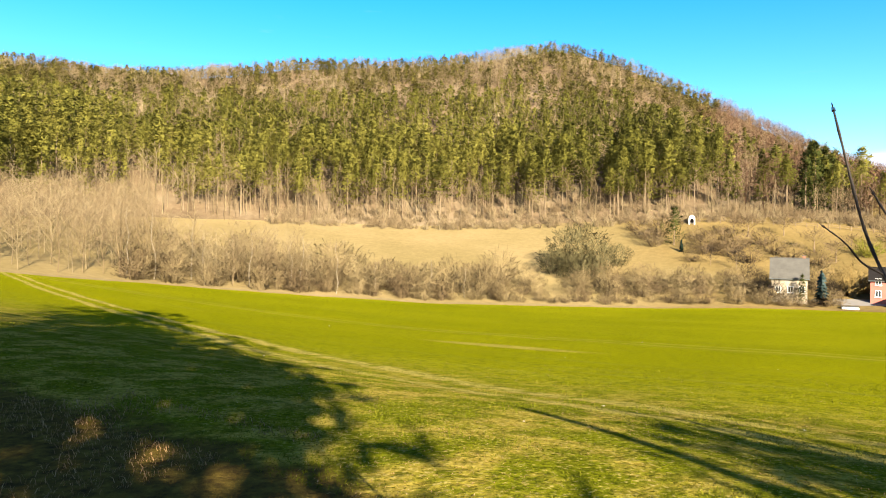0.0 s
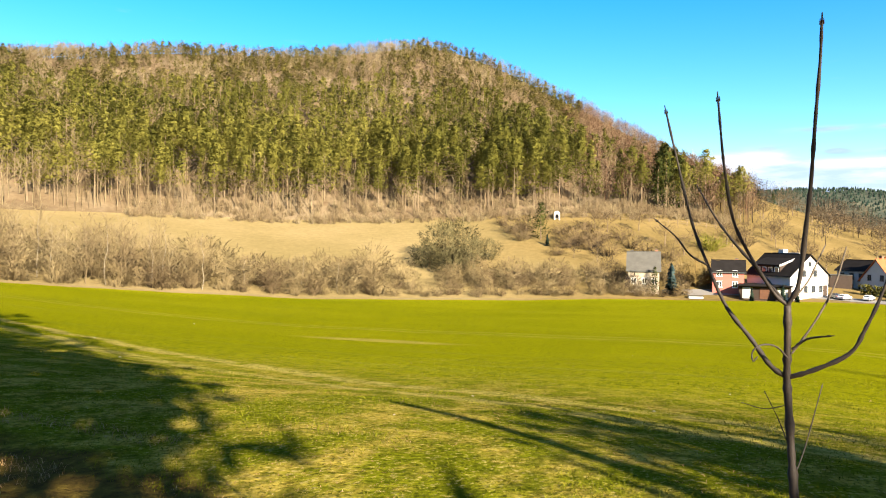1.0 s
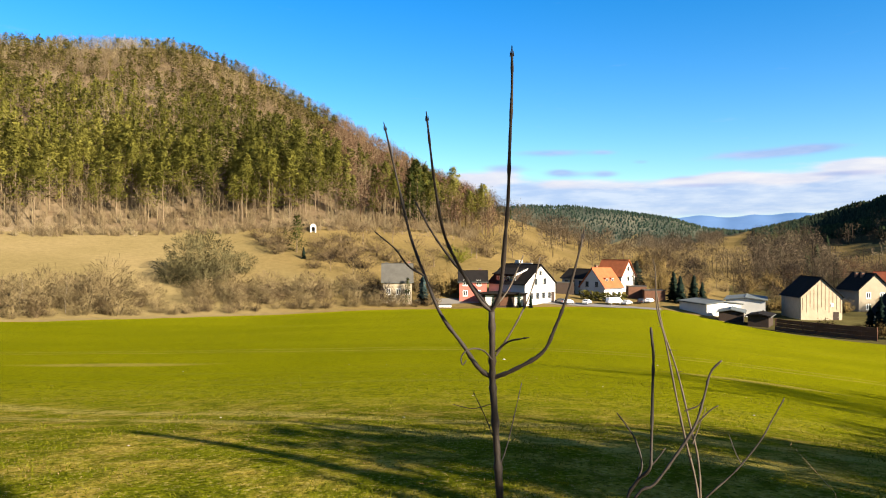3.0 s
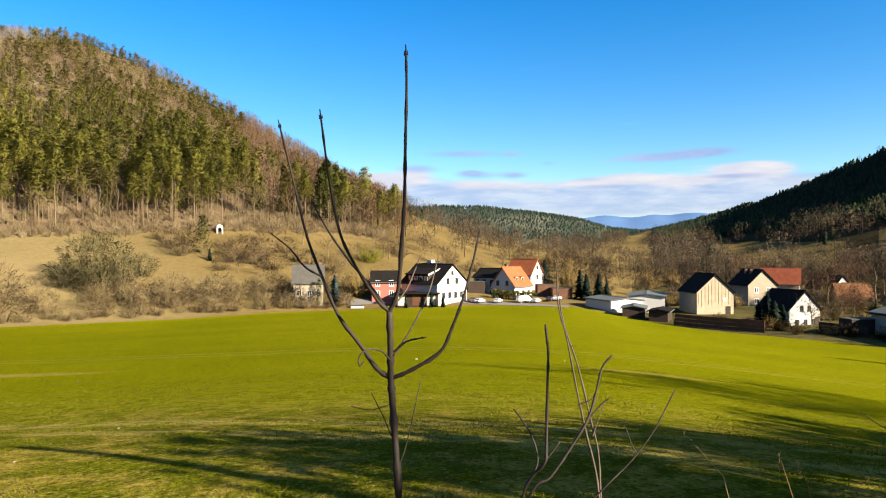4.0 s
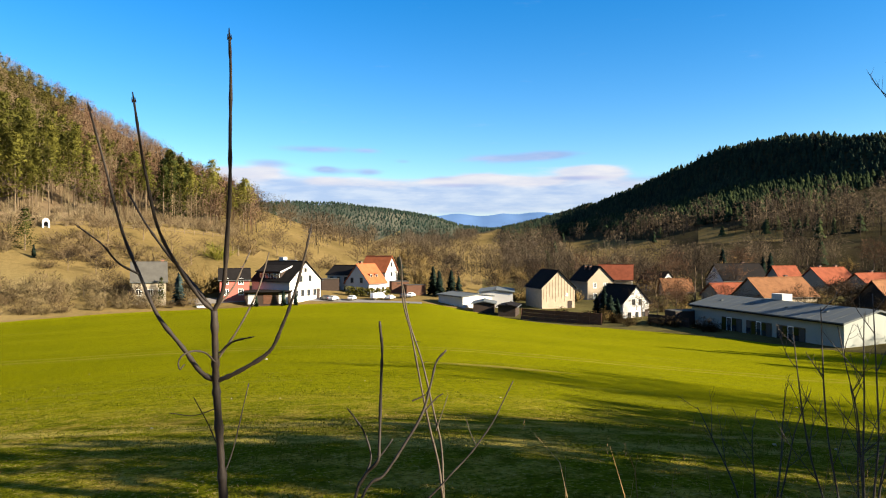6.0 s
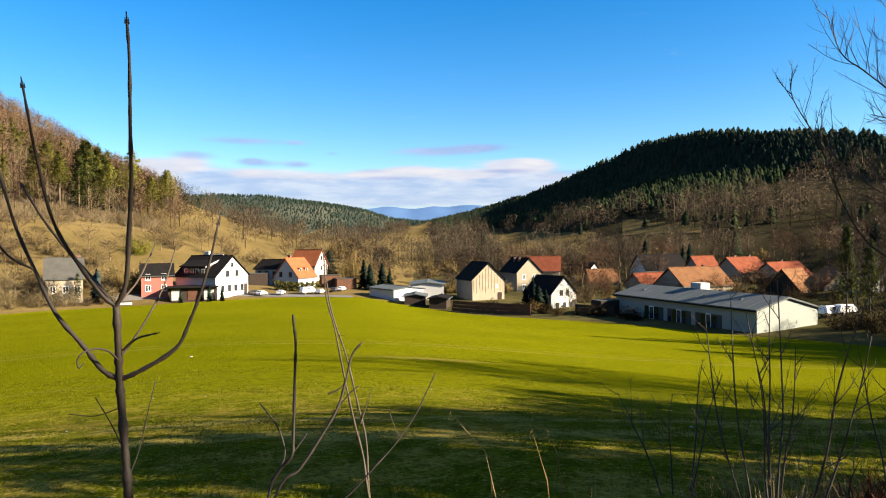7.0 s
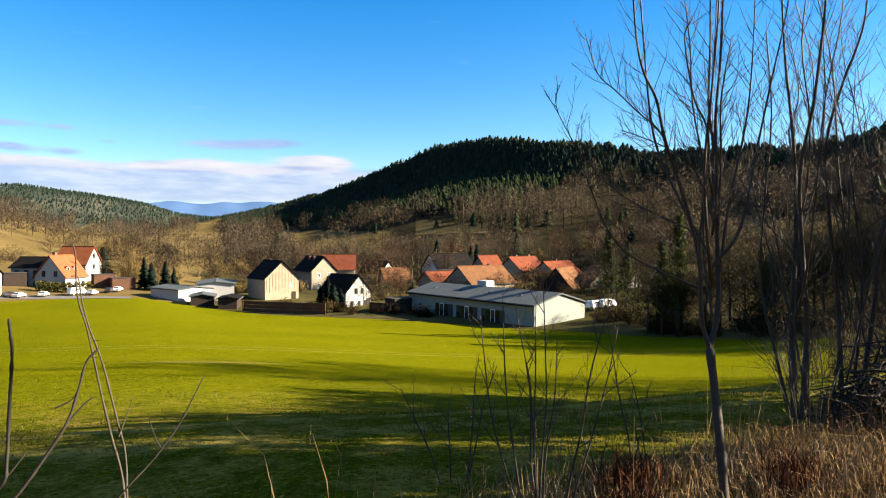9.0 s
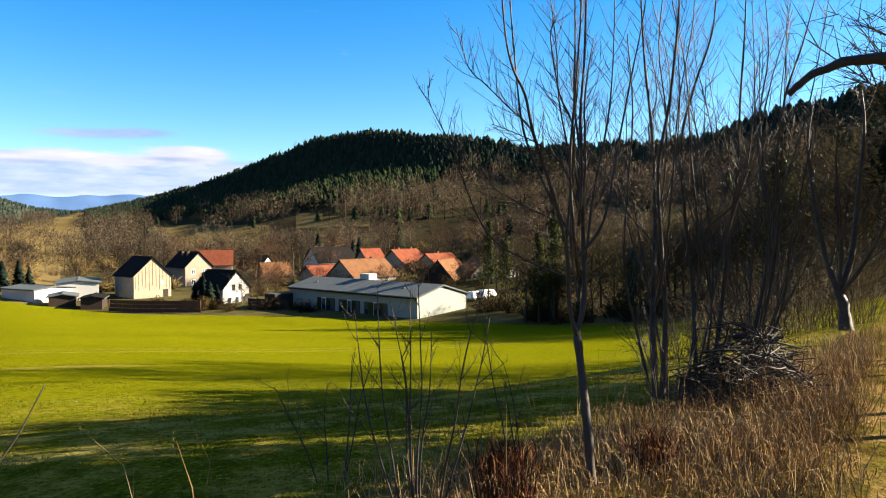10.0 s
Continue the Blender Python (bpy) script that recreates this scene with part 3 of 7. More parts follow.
def pine_crown(g, h, n, spread, low, fine=1.0):
    """Tufts of needles in uneven plates on limbs, in the upper part of the stem."""
    b = Build()
    plates = 9
    for k in range(n):
        u = g.random() ** 0.8
        u = 0.6 * (np.floor(u * plates) + 0.5 + 0.25 * g.normal()) / plates + 0.4 * u
        z = h * (low + (1 - low) * u)
        a = g.random() * 2 * np.pi
        lobe = 0.72 + 0.28 * np.sin(3 * a + 2.4 * np.floor(u * plates))
        r = spread * max(1.04 - u, 0.02) ** 0.62 * lobe * (0.25 + 0.75 * g.random() ** 0.6)
        c = np.array([r * np.cos(a), r * np.sin(a), z - 0.10 * r + 0.15 * g.normal()])
        s = (0.17 + 0.17 * g.random()) * h / 17 * fine
        for _ in range(2):
            e = g.normal(size=(3, 3)) * s
            e[:, 2] *= 0.75
            b.tri(c + g.normal(size=3) * s * 0.9 + e)
    return b.done()


def fir_crown(g, h, spread, tiers, sides=9, low=0.05):
    """A closed, ragged cone of drooping tiers."""
    b = Build()
    for k in range(tiers):
        u = k / tiers
        z0 = h * (low + (1 - low) * u)
        z1 = min(h * (low + (1 - low) * (u + 1.75 / tiers)), h)
        r = spread * (1 - u) ** 0.8 + 0.10
        a = (np.arange(sides * 2) + 0.6 * g.random()) * np.pi / sides
        rr = r * np.where(np.arange(sides * 2) % 2, 0.62, 1.0) * (0.78 + 0.4 * g.random(sides * 2))
        zz = z0 + np.where(np.arange(sides * 2) % 2, 0.05, 0.0) * h / tiers + 0.02 * h * g.normal(size=sides * 2)
        v = np.vstack([np.stack([rr * np.cos(a), rr * np.sin(a), zz], -1), [[0.03 * h * g.normal() * (1 - u) * 0.3, 0, z1]]])
        m = sides * 2
        b.add(v, [(j, (j + 1) % m, m) for j in range(m)])
    return b.done()


def bare_crown(g, h, spread, low, limbs, twigs, thick=0.06, up=0.6, fine=2):
    """Leafless limbs that fork twice, and fine twigs."""
    b = Build()
    for k in range(limbs):
        u = low + (0.97 - low) * (k + 0.5 * g.random()) / limbs
        p = np.array([0, 0, h * u * 0.95])
        a = k * 2.4 + g.random()
        ln = spread * (1.25 - u) * (0.7 + 0.5 * g.random())
        d = np.array([np.cos(a), np.sin(a), up + 0.6 * g.random()])
        q = p + d * ln
        b.add(*prism(p, q, thick * 1.2, thick * 0.5))
        for _ in range(twigs):
            t = 0.25 + 0.75 * g.random()
            s = p + (q - p) * t
            e = d * 0.5 + g.normal(size=3) * 0.75
            e[2] = abs(e[2]) * 0.8 + 0.15
            r = s + e * ln * 0.42 * (0.5 + g.random())
            b.tri(sliver(s, r, thick * 0.75, g))
            for _ in range(fine):
                m = s + (r - s) * (0.3 + 0.6 * g.random())
                b.tri(sliver(m, m + (e * 0.5 + g.normal(size=3) * 0.6) * ln * 0.28, thick * 0.55, g))
    return b.done()


def puff_crown(g, h, spread, low, n, long=1.3, wide=0.34):
    """A rounded leafless crown: sprays of twigs that point outwards."""
    b = Build()
    c0 = np.array([0, 0, h * (low + 1) / 2])
    ax = np.array([spread, spread, h * (1 - low) / 2])
    for _ in range(n):
        d = g.normal(size=3)
        d /= np.linalg.norm(d)
        r = (0.45 + 0.55 * g.random() ** 0.5) * (1 + 0.18 * np.sin(3 * np.arctan2(d[1], d[0]) + 5 * d[2]))
        p = c0 + d * ax * r
        o = d * 0.7 + g.normal(size=3) * 0.5 + (0, 0, 0.35)
        o = o / np.linalg.norm(o) * long * (0.6 + 0.6 * g.random())
        s = np.cross(o, g.normal(size=3))
        s = s / (np.linalg.norm(s) + 1e-9) * wide
        b.tri([p - o * 0.6, p + o * 0.5 - s * 0.5, p + o * 0.5 + s * 0.5])
    return b.done()


def shrub_body(g, h, r, stems, twigs, w=0.05):
    b = Build()
    for _ in range(stems):
        a, o = g.random() * 2 * np.pi, g.random() ** 0.5
        p = np.array([np.cos(a) * r * 0.35 * o, np.sin(a) * r * 0.35 * o, -0.2])
        q = np.array([np.cos(a) * r * o * 1.15 + g.normal() * 0.2 * r, np.sin(a) * r * o * 1.15 + g.normal() * 0.2 * r, h * (1 - 0.62 * o * o) * (0.5 + 0.5 * g.random())])
        m = (p + q) / 2 + (0, 0, h * 0.12)
        b.add(*prism(p, m, w * 1.3, w))
        b.tri(sliver(m, q, w, g))
        for _ in range(twigs):
            s = p + (q - p) * (0.25 + 0.7 * g.random())
            e = (q - p) * 0.10 + g.normal(size=3) * r * 0.24
            e[2] = e[2] * 0.8 + 0.05 * r
            b.tri(sliver(s, s + e, w * 0.8, g))
    return b.done()


def scatter(v, f, pos, scale, turn, tone, squash=None, nrm=None):
    """Many copies of one template as arrays."""
    k, n = len(pos), len(v)
    c, s = np.cos(turn)[:, None], np.sin(turn)[:, None]
    x = (v[:, 0] * c - v[:, 1] * s) * scale[:, None]
    y = (v[:, 0] * s + v[:, 1] * c) * scale[:, None]
    if squash is not None:
        x, y = x * squash[:, None], y * squash[:, None]
    z = v[:, 2][None] * scale[:, None]
    vv = np.stack([x + pos[:, :1], y + pos[:, 1:2], z + pos[:, 2:3]], -1).reshape(-1, 3)
    ff = (f[None] + (np.arange(k) * n)[:, None, None]).reshape(-1, 3)
    nn = None
    if nrm is not None:
        nn = np.stack([nrm[:, 0] * c - nrm[:, 1] * s, nrm[:, 0] * s + nrm[:, 1] * c, np.broadcast_to(nrm[:, 2], (k, n))], -1).reshape(-1, 3)
    return vv, ff, np.repeat(tone, n), nn


def stuff(name, templates, pos, scale, tone, mat, label, category, squash=None, g=None, soft=False):
    """One joined object of many plants, drawn by turns from some templates."""
    vs, fs, ts, ns, n = [], [], [], [], 0
    turn = g.random(len(pos)) * 2 * np.pi
    for k, (v, f) in enumerate(templates):
        sel = np.arange(len(pos)) % len(templates) == k
        if not sel.any():
            continue
        nrm = None
        if soft:
            nrm, f = crown_normals(v, f)
        a, b, t, nn = scatter(v, f, pos[sel], scale[sel], turn[sel], tone[sel], None if squash is None else squash[sel], nrm)
        vs.append(a), fs.append(b + n), ts.append(t), ns.append(nn)
        n += len(a)
    ob = part(name, raw_mesh(name, np.vstack(vs), np.vstack(fs), np.concatenate(ts), normals=np.vstack(ns) if soft else None), mat)
    return tagged(ob, label, category, kind="stuff")


def spread_points(g, n, a0, a1, d0, d1, gap):
    """Points spread over a sector of the land, no two too close (on a jittered grid)."""
    az = a0 + (a1 - a0) * g.random(n * 4)
    lo, hi = d0(az), d1(az)
    d = np.sqrt(lo ** 2 + (hi ** 2 - lo ** 2) * g.random(n * 4))
    x, y = d * np.sin(np.radians(az)), d * np.cos(np.radians(az))
    cell = np.floor(x / gap).astype(int) * 100003 + np.floor(y / gap).astype(int)
    _, first = np.unique(cell, return_index=True)
    first = g.permutation(first)[:n]
    x, y, az, d = x[first], y[first], az[first], d[first]
    return np.stack([x, y, height(x, y)], -1), az, d


def forest():
    g = np.random.default_rng(11)
    dm = lambda a: land_at(a)[2]
    dc = lambda a: land_at(a)[4]
    # the wooded hill over the meadow
    pos, az, d = spread_points(g, 6600, -42, 34, lambda a: dm(a) + 2, lambda a: dc(a) * 1.0, 3.1)
    u = (d - dm(az)) / (dc(az) - dm(az))
    clump = waves(pos[:, 0], pos[:, 1], 16.0)
    leafless = np.interp(u, [0.0, 0.04, 0.10, 0.36, 0.50, 0.80, 1.0], [0.36, 0.14, 0.05, 0.08, 0.34, 0.42, 0.36])
    leafless += 0.55 * np.exp(-((az + 19.0) / 1.6) ** 2) * (u > 0.2)
    leafless += 0.40 * np.exp(-((az - 4.0) / 2.2) ** 2) * (u > 0.45)
    leafless += 0.75 * (az > 21.5) * (az < 27.5) * (u > 0.05) + 0.8 * (az > 29.5)
    leafless += 0.30 * (az < -9) * (u < 0.07)
    is_bare = g.random(len(az)) < np.clip(leafless + 0.34 * clump, 0.03, 0.97)
    russet = is_bare & (az > 20) & (g.random(len(az)) < 0.7)
    bare = is_bare & ~russet
    ev = ~is_bare
    hole = (waves(pos[:, 0] + 40, pos[:, 1] * 1.6, 13.0) > 0.55) & (u > 0.40) & (u < 0.9)
    keep = ~hole
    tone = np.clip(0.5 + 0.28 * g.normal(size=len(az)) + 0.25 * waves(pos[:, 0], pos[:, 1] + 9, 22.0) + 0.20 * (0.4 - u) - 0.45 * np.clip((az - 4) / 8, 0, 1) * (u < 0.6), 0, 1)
    sc = (0.92 + 0.18 * g.normal(size=len(az)).clip(-1.5, 1.5)) * np.interp(u, [0, 0.08, 0.2, 0.5, 0.9, 1.0], [0.96, 0.90, 0.78, 0.68, 0.60, 0.50])
    sq = 0.85 + 0.4 * g.random(len(az))
    front = ev & (u < 0.14)
    back = ev & (u >= 0.14) & keep
    crowns = [pine_crown(np.random.default_rng(20 + k), 18, 520, 3.6 + 0.3 * k, 0.20 + 0.09 * k, 0.85) for k in range(5)]
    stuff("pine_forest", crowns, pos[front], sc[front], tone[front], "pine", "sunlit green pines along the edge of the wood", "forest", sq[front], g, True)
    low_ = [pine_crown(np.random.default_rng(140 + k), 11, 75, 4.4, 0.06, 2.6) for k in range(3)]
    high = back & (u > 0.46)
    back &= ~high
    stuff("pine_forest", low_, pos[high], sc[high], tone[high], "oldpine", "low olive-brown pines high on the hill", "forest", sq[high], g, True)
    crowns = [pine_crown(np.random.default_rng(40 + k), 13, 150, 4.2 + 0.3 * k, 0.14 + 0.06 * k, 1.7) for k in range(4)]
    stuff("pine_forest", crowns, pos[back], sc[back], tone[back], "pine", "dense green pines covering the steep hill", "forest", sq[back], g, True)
    tr = [trunk_of(np.random.default_rng(50 + k), 12, 0.36, 0.03, 4, 3) for k in range(3)]
    sel = front | (back & (u < 0.55))
    stuff("pine_trunks", tr, pos[sel], sc[sel], tone[sel], "trunk", "pale bare pine trunks in the wood", "forest", None, g)
    crowns = []
    for k in range(4):
        gg = np.random.default_rng(60 + k)
        b = Build()
        b.add(*trunk_of(gg, 14, 0.26, 0.04, 3, 3))
        b.add(*bare_crown(gg, 14, 3.4, 0.35, 11, 5, 0.08, 1.0, 1))
        crowns.append(b.done())
    light = []
    for k in range(4):
        gg = np.random.default_rng(160 + k)
        b = Build()
        b.add(*trunk_of(gg, 14, 0.26, 0.04, 3, 2))
        b.add(*puff_crown(gg, 13, 3.7, 0.20, 190, 1.0, 0.18))
        b.add(*bare_crown(gg, 13, 3.0, 0.3, 5, 1, 0.15, 0.8, 0))
        light.append(b.done())
    fine_ = []
    for k in range(3):
        gg = np.random.default_rng(260 + k)
        b = Build()
        b.add(*trunk_of(gg, 14, 0.20, 0.06, 3, 4))
        b.add(*bare_crown(gg, 14, 4.2, 0.12, 16, 6, 0.075, 0.9))
        fine_.append(b.done())
    s = bare & keep & (u < 0.2)
    stuff("bare_wood", crowns, pos[s], sc[s] * 0.95, tone[s], "bare", "leafless pale trees along the lower edge of the wood", "forest", sq[s], g)
    s = bare & keep & (u >= 0.2)
    stuff("bare_wood", light, pos[s], sc[s] * 0.95, tone[s], "bare", "leafless grey-brown trees among the pines on the hill", "forest", sq[s], g, True)
    stuff("russet_wood", light, pos[russet], sc[russet], tone[russet], "russet", "leafless reddish beeches on the shoulder of the hill", "forest", sq[russet], g, True)
    # pale bare trees at the left foot of the wood and along the field
    pos, az, d = spread_points(g, 330, -44, -11, lambda a: land_at(a)[0] + 3, lambda a: np.where(a < -22.5, dm(a) + 12, land_at(a)[0] + 14), 3.2)
    tone = np.clip(0.6 + 0.22 * g.normal(size=len(az)), 0, 1)
    stuff("bare_copse", fine_, pos, 0.52 + 0.25 * g.random(len(az)), tone, "bare", "pale leafless young trees in a thicket below the meadow", "thicket", None, g)
    # tall thin stems at the very edge
    pos, az, d = spread_points(g, 300, -20, 31, lambda a: dm(a) - 1, lambda a: dm(a) + 14, 1.7)
    stem = []
    for k in range(4):
        gg = np.random.default_rng(360 + k)
        b = Build()
        b.add(*trunk_of(gg, 11, 0.17, 0.08, 3, 4))
        b.add(*bare_crown(gg, 11, 1.7, 0.3, 9, 3, 0.06, 1.3, 1))
        stem.append(b.done())
    stuff("young_trees", stem, pos, 0.6 + 0.55 * g.random(len(az)), np.clip(0.55 + 0.25 * g.normal(size=len(az)), 0, 1), "bare", "thin pale leafless stems along the wood's edge", "forest", None, g)
    # undergrowth along the foot of the wood
    pos, az, d = spread_points(g, 420, -14, 33, lambda a: dm(a) - 6, lambda a: dm(a) + 7, 2.0)
    tm = [shrub_body(np.random.default_rng(70 + k), 4.2, 1.8, 16, 7, 0.09) for k in range(3)]
    stuff("undergrowth", tm, pos, 0.5 + 0.6 * g.random(len(az)), np.clip(0.5 + 0.25 * g.normal(size=len(az)), 0, 1), "bare", "leafless brown undergrowth along the wood's edge", "undergrowth", None, g)
    # the hill across the valley: brow conifers coloured dark for its shade, a lighter lit belt, leafless woods below
    pos, az, d = spread_points(g, 17000, 54, 115, lambda a: dm(a) + 0.06 * (dc(a) - dm(a)), lambda a: dc(a) * 1.02, 3.9)
    u = (d - dm(az)) / (dc(az) - dm(az))
    rise = np.degrees(np.arctan2(pos[:, 2] + 4.0, d)) + 0.25 * waves(pos[:, 0], pos[:, 1], 40.0)
    brow = np.interp(az, [56, 60, 64, 68, 73, 79, 90, 122], [1.3, 2.2, 3.0, 3.8, 4.8, 5.3, 6.0, 6.8])
    foot = np.interp(az, [56, 63, 68.3, 73.1, 76.6, 82, 90, 122], [1.0, 1.9, 2.5, 3.1, 3.7, 5.2, 5.6, 6.4])
    tone = np.clip(0.45 + 0.40 * g.normal(size=len(az)) + 0.25 * waves(pos[:, 0], pos[:, 1], 35.0), 0, 1)
    glade = ((az > 59.5) & (az < 66.5) & (rise > -0.6) & (rise < 0.9)) | ((az > 69.5) & (az < 74.5) & (rise > 0.9) & (rise < 1.7)) | ((az > 93) & (az < 104) & (rise > 0.8) & (rise < 2.4))
    low = (rise < foot) & ~glade & (g.random(len(az)) < np.clip(0.10 + 0.26 * waves(pos[:, 0], pos[:, 1] + 30, 34.0), 0.015, 0.4))
    few = low & (g.random(len(az)) < 0.10)
    low &= ~few
    belt = (rise >= foot) & (rise < brow)
    odd = (rise >= brow) & (g.random(len(az)) < 0.03)
    top = (rise >= brow) & ~odd
    size = np.clip(0.36 + 0.30 * g.random(len(az)), 0.3, 1.2) * np.interp(u, [0.3, 0.8, 0.97, 1.0], [1.0, 0.95, 0.6, 0.45])
    tm = [fir_crown(np.random.default_rng(80 + k), 14, 3.7 + 0.5 * k, 3, 4, 0.03) for k in range(5)]
    e = belt | few
    stuff("fir_forest", tm, pos[e], size[e], tone[e], "litfir", "green firs in a belt below the brow, in a sunlit tone", "forest", None, g)
    stuff("spruce_forest", tm, pos[top], size[top], tone[top], "spruce", "spruces on the brow across the valley, coloured dark for its shade", "forest", None, g)
    cp, caz, cd = spread_points(g, 900, 56, 114, lambda a: dc(a) * 0.95, lambda a: dc(a) * 1.01, 4.0)
    stuff("spruce_forest", tm, cp, 0.24 + 0.18 * g.random(len(caz)), np.clip(0.4 + 0.3 * g.normal(size=len(caz)), 0, 1), "spruce", "close-set spruces along the skyline of the brow", "forest", 1.4 + 0.6 * g.random(len(caz)), g)
    small = []
    for k in range(4):
        gg = np.random.default_rng(90 + k)
        b = Build()
        b.add(*trunk_of(gg, 11, 0.34, 0.04, 3, 1))
        b.add(*puff_crown(gg, 12, 4.2 + 0.3 * k, 0.14, 230, 1.0, 0.20))
        small.append(b.done())
    low |= odd
    stuff("bare_wood", small, pos[low], (0.65 + 0.85 * g.random(low.sum()) ** 1.5) * np.where(odd[low], 0.5, 1.0), tone[low], "valleytwig", "leafless brown woods with rounded crowns on the lower slope", "forest", None, g, True)
    # bare woods and gardens on the valley floor behind the village
    pos, az, d = spread_points(g, 1700, 33, 122, lambda a: np.where(a < 52, 0.92 * dm(a), dm(a) * 0.98), lambda a: np.where(a < 52, dc(a) * 1.1, dm(a) + 0.08 * (dc(a) - dm(a))), 6.5)
    gap = waves(pos[:, 0] + 5, pos[:, 1] - 20, 38.0)
    s = (gap < 0.38) & ~((az > 59) & (az < 66.5) & (pos[:, 1] > 140) & (np.hypot(pos[:, 0], pos[:, 1]) > 290) & (np.hypot(pos[:, 0], pos[:, 1]) < 430)) & ((az > 46) | (g.random(len(az)) < 0.3))
    pos, az = pos[s], az[s]
    wispy = []
    for k in range(4):
        gg = np.random.default_rng(190 + k)
        b = Build()
        b.add(*trunk_of(gg, 11, 0.3, 0.05, 3, 2))
        b.add(*bare_crown(gg, 11, 3.2, 0.25, 6, 2, 0.1, 0.8, 1))
        b.add(*puff_crown(gg, 12, 4.2 + 0.3 * k, 0.16, 270, 0.95, 0.17))
        wispy.append(b.done())
    stuff("valley_wood", wispy, pos, 0.40 + 0.6 * g.random(len(az)), np.clip(0.5 + 0.40 * g.normal(size=len(az)), 0, 1), "valleytwig", "leafless brown trees filling the valley floor", "forest", None, g, True)
    # far hills
    pos, az, d = spread_points(g, 4600, 28, 58, lambda a: 1120 + 0 * a, lambda a: 1480 + 0 * a, 7.0)
    tone = np.clip(0.5 + 0.3 * waves(pos[:, 0], pos[:, 1], 60.0) + 0.2 * g.normal(size=len(az)), 0, 1)
    stuff("far_forest", [fir_crown(np.random.default_rng(95 + k), 13, 5.0, 2, 4, 0.0) for k in range(3)], pos, 0.26 + 0.18 * g.random(len(az)), tone, "fartree", "hazy woods on the far hill", "forest", None, g)


forest()

# ---------------------------------------------------------------- village
def window(parent, x, z, w, h, face, L, W, frame_mat="frame"):
    """A casement in one wall: frame, two panes and a sill. face: 0 front (-y), 1 right (+x), 2 back, 3 left."""
    turn = (0, 90, 180, 270)[face]
    out = (W, L, W, L)[face] / 2
    m = pose(0, 0, 0, 0, 0, turn) @ pose(x, -out, z)
    bm = bmesh.new()
    f = 0.09
    for a in ((-w / 2, w / 2, 0, f), (-w / 2, w / 2, h - f, h), (-w / 2, -w / 2 + f, f, h - f), (w / 2 - f, w / 2, f, h - f), (-f / 2, f / 2, f, h - f)):
        box(bm, a[0], a[1], -0.04, 0.03, a[2], a[3])
    win = part("window", bm, frame_mat, parent)
    win.matrix_local = m
    for s in (-1, 1):
        part("pane", boxed(min(s * f / 2, s * (w / 2 - f)), max(s * f / 2, s * (w / 2 - f)), -0.012, 0.012, f, h - f), "glass", win)
    part("sill", boxed(-w / 2 - 0.06, w / 2 + 0.06, -0.12, 0.0, -0.06, -0.004), frame_mat, win)
    return win


def house(label, az, d, L, W, eave, ridge, turn, wall, roof, base=None, windows=(), chimneys=(), name="house", over=0.35, z_add=0.0, door=None):
    """A gabled house: its ridge runs along local x (turn: degrees clockwise from +y of the ridge's +x end)."""
    x, y = polar(az, d)
    z = ground_z(x, y) if base is None else base
    h = thing(name, pose(x, y, z + z_add, 0, 0, 90 - turn), label, "house")
    bm = bmesh.new()
    prof = ((-W / 2, -1.6), (W / 2, -1.6), (W / 2, eave), (0, ridge - 0.12), (-W / 2, eave))
    a = [bm.verts.new((-L / 2, py, pz)) for py, pz in prof]
    b = [bm.verts.new((L / 2, py, pz)) for py, pz in prof]
    bm.faces.new(a[::-1]), bm.faces.new(b)
    for k in range(5):
        bm.faces.new((a[k], a[(k + 1) % 5], b[(k + 1) % 5], b[k]))
    part("wall", bm, wall, h)
    slope = (ridge - eave) / (W / 2)
    for s in (-1, 1):
        bm = bmesh.new()
        ye, ze = s * (W / 2 + over), eave - over * slope
        pts = []
        for xx in (-L / 2 - over, L / 2 + over):
            pts.append([bm.verts.new(p) for p in ((xx, 0, ridge + 0.03), (xx, ye, ze + 0.03), (xx, ye, ze + 0.17), (xx, 0, ridge + 0.2))])
        p, q = pts
        bm.faces.new(p), bm.faces.new(q[::-1])
        for k in range(4):
            bm.faces.new((p[k], q[k], q[(k + 1) % 4], p[(k + 1) % 4]))
        part("roof", bm, roof, h)
    part("ridge_cap", boxed(-L / 2 - over, L / 2 + over, -0.12, 0.12, ridge + 0.16, ridge + 0.27, 0.03), roof, h)
    for s in (-1, 1):
        part("gutter", boxed(-L / 2 - over, L / 2 + over, s * (W / 2 + over) - 0.07, s * (W / 2 + over) + 0.07, eave - over * slope - 0.06, eave - over * slope + 0.06), "hallroof", h)
    for cx, cy, hh in chimneys:
        top = ridge - abs(cy) * slope
        c = part("chimney", boxed(cx - 0.28, cx + 0.28, cy - 0.28, cy + 0.28, top - 0.6, top + hh), "brick", h)
        part("chimney_cap", boxed(cx - 0.36, cx + 0.36, cy - 0.36, cy + 0.36, top + hh, top + hh + 0.1), "greyroof", c)
    for face, wx, wz, ww, wh in windows:
        window(h, wx, wz, ww, wh, face, L, W, "frame" if wall != "white" else "darkframe")
    if door:
        face, dx = door
        out = (W, L, W, L)[face] / 2
        dm_ = pose(0, 0, 0, 0, 0, (0, 90, 180, 270)[face]) @ pose(dx, -out, 0)
        dd = part("door", boxed(-0.5, 0.5, -0.05, 0.03, 0, 2.05), "brownwood", h)
        dd.matrix_local = dm_
        part("handle", boxed(0.36, 0.42, -0.1, -0.05, 0.98, 1.06), "chrome", dd)
    return h


def grid(face, xs, zs, w=0.95, h=1.2):
    return [(face, x, z, w, h) for z in zs for x in xs]


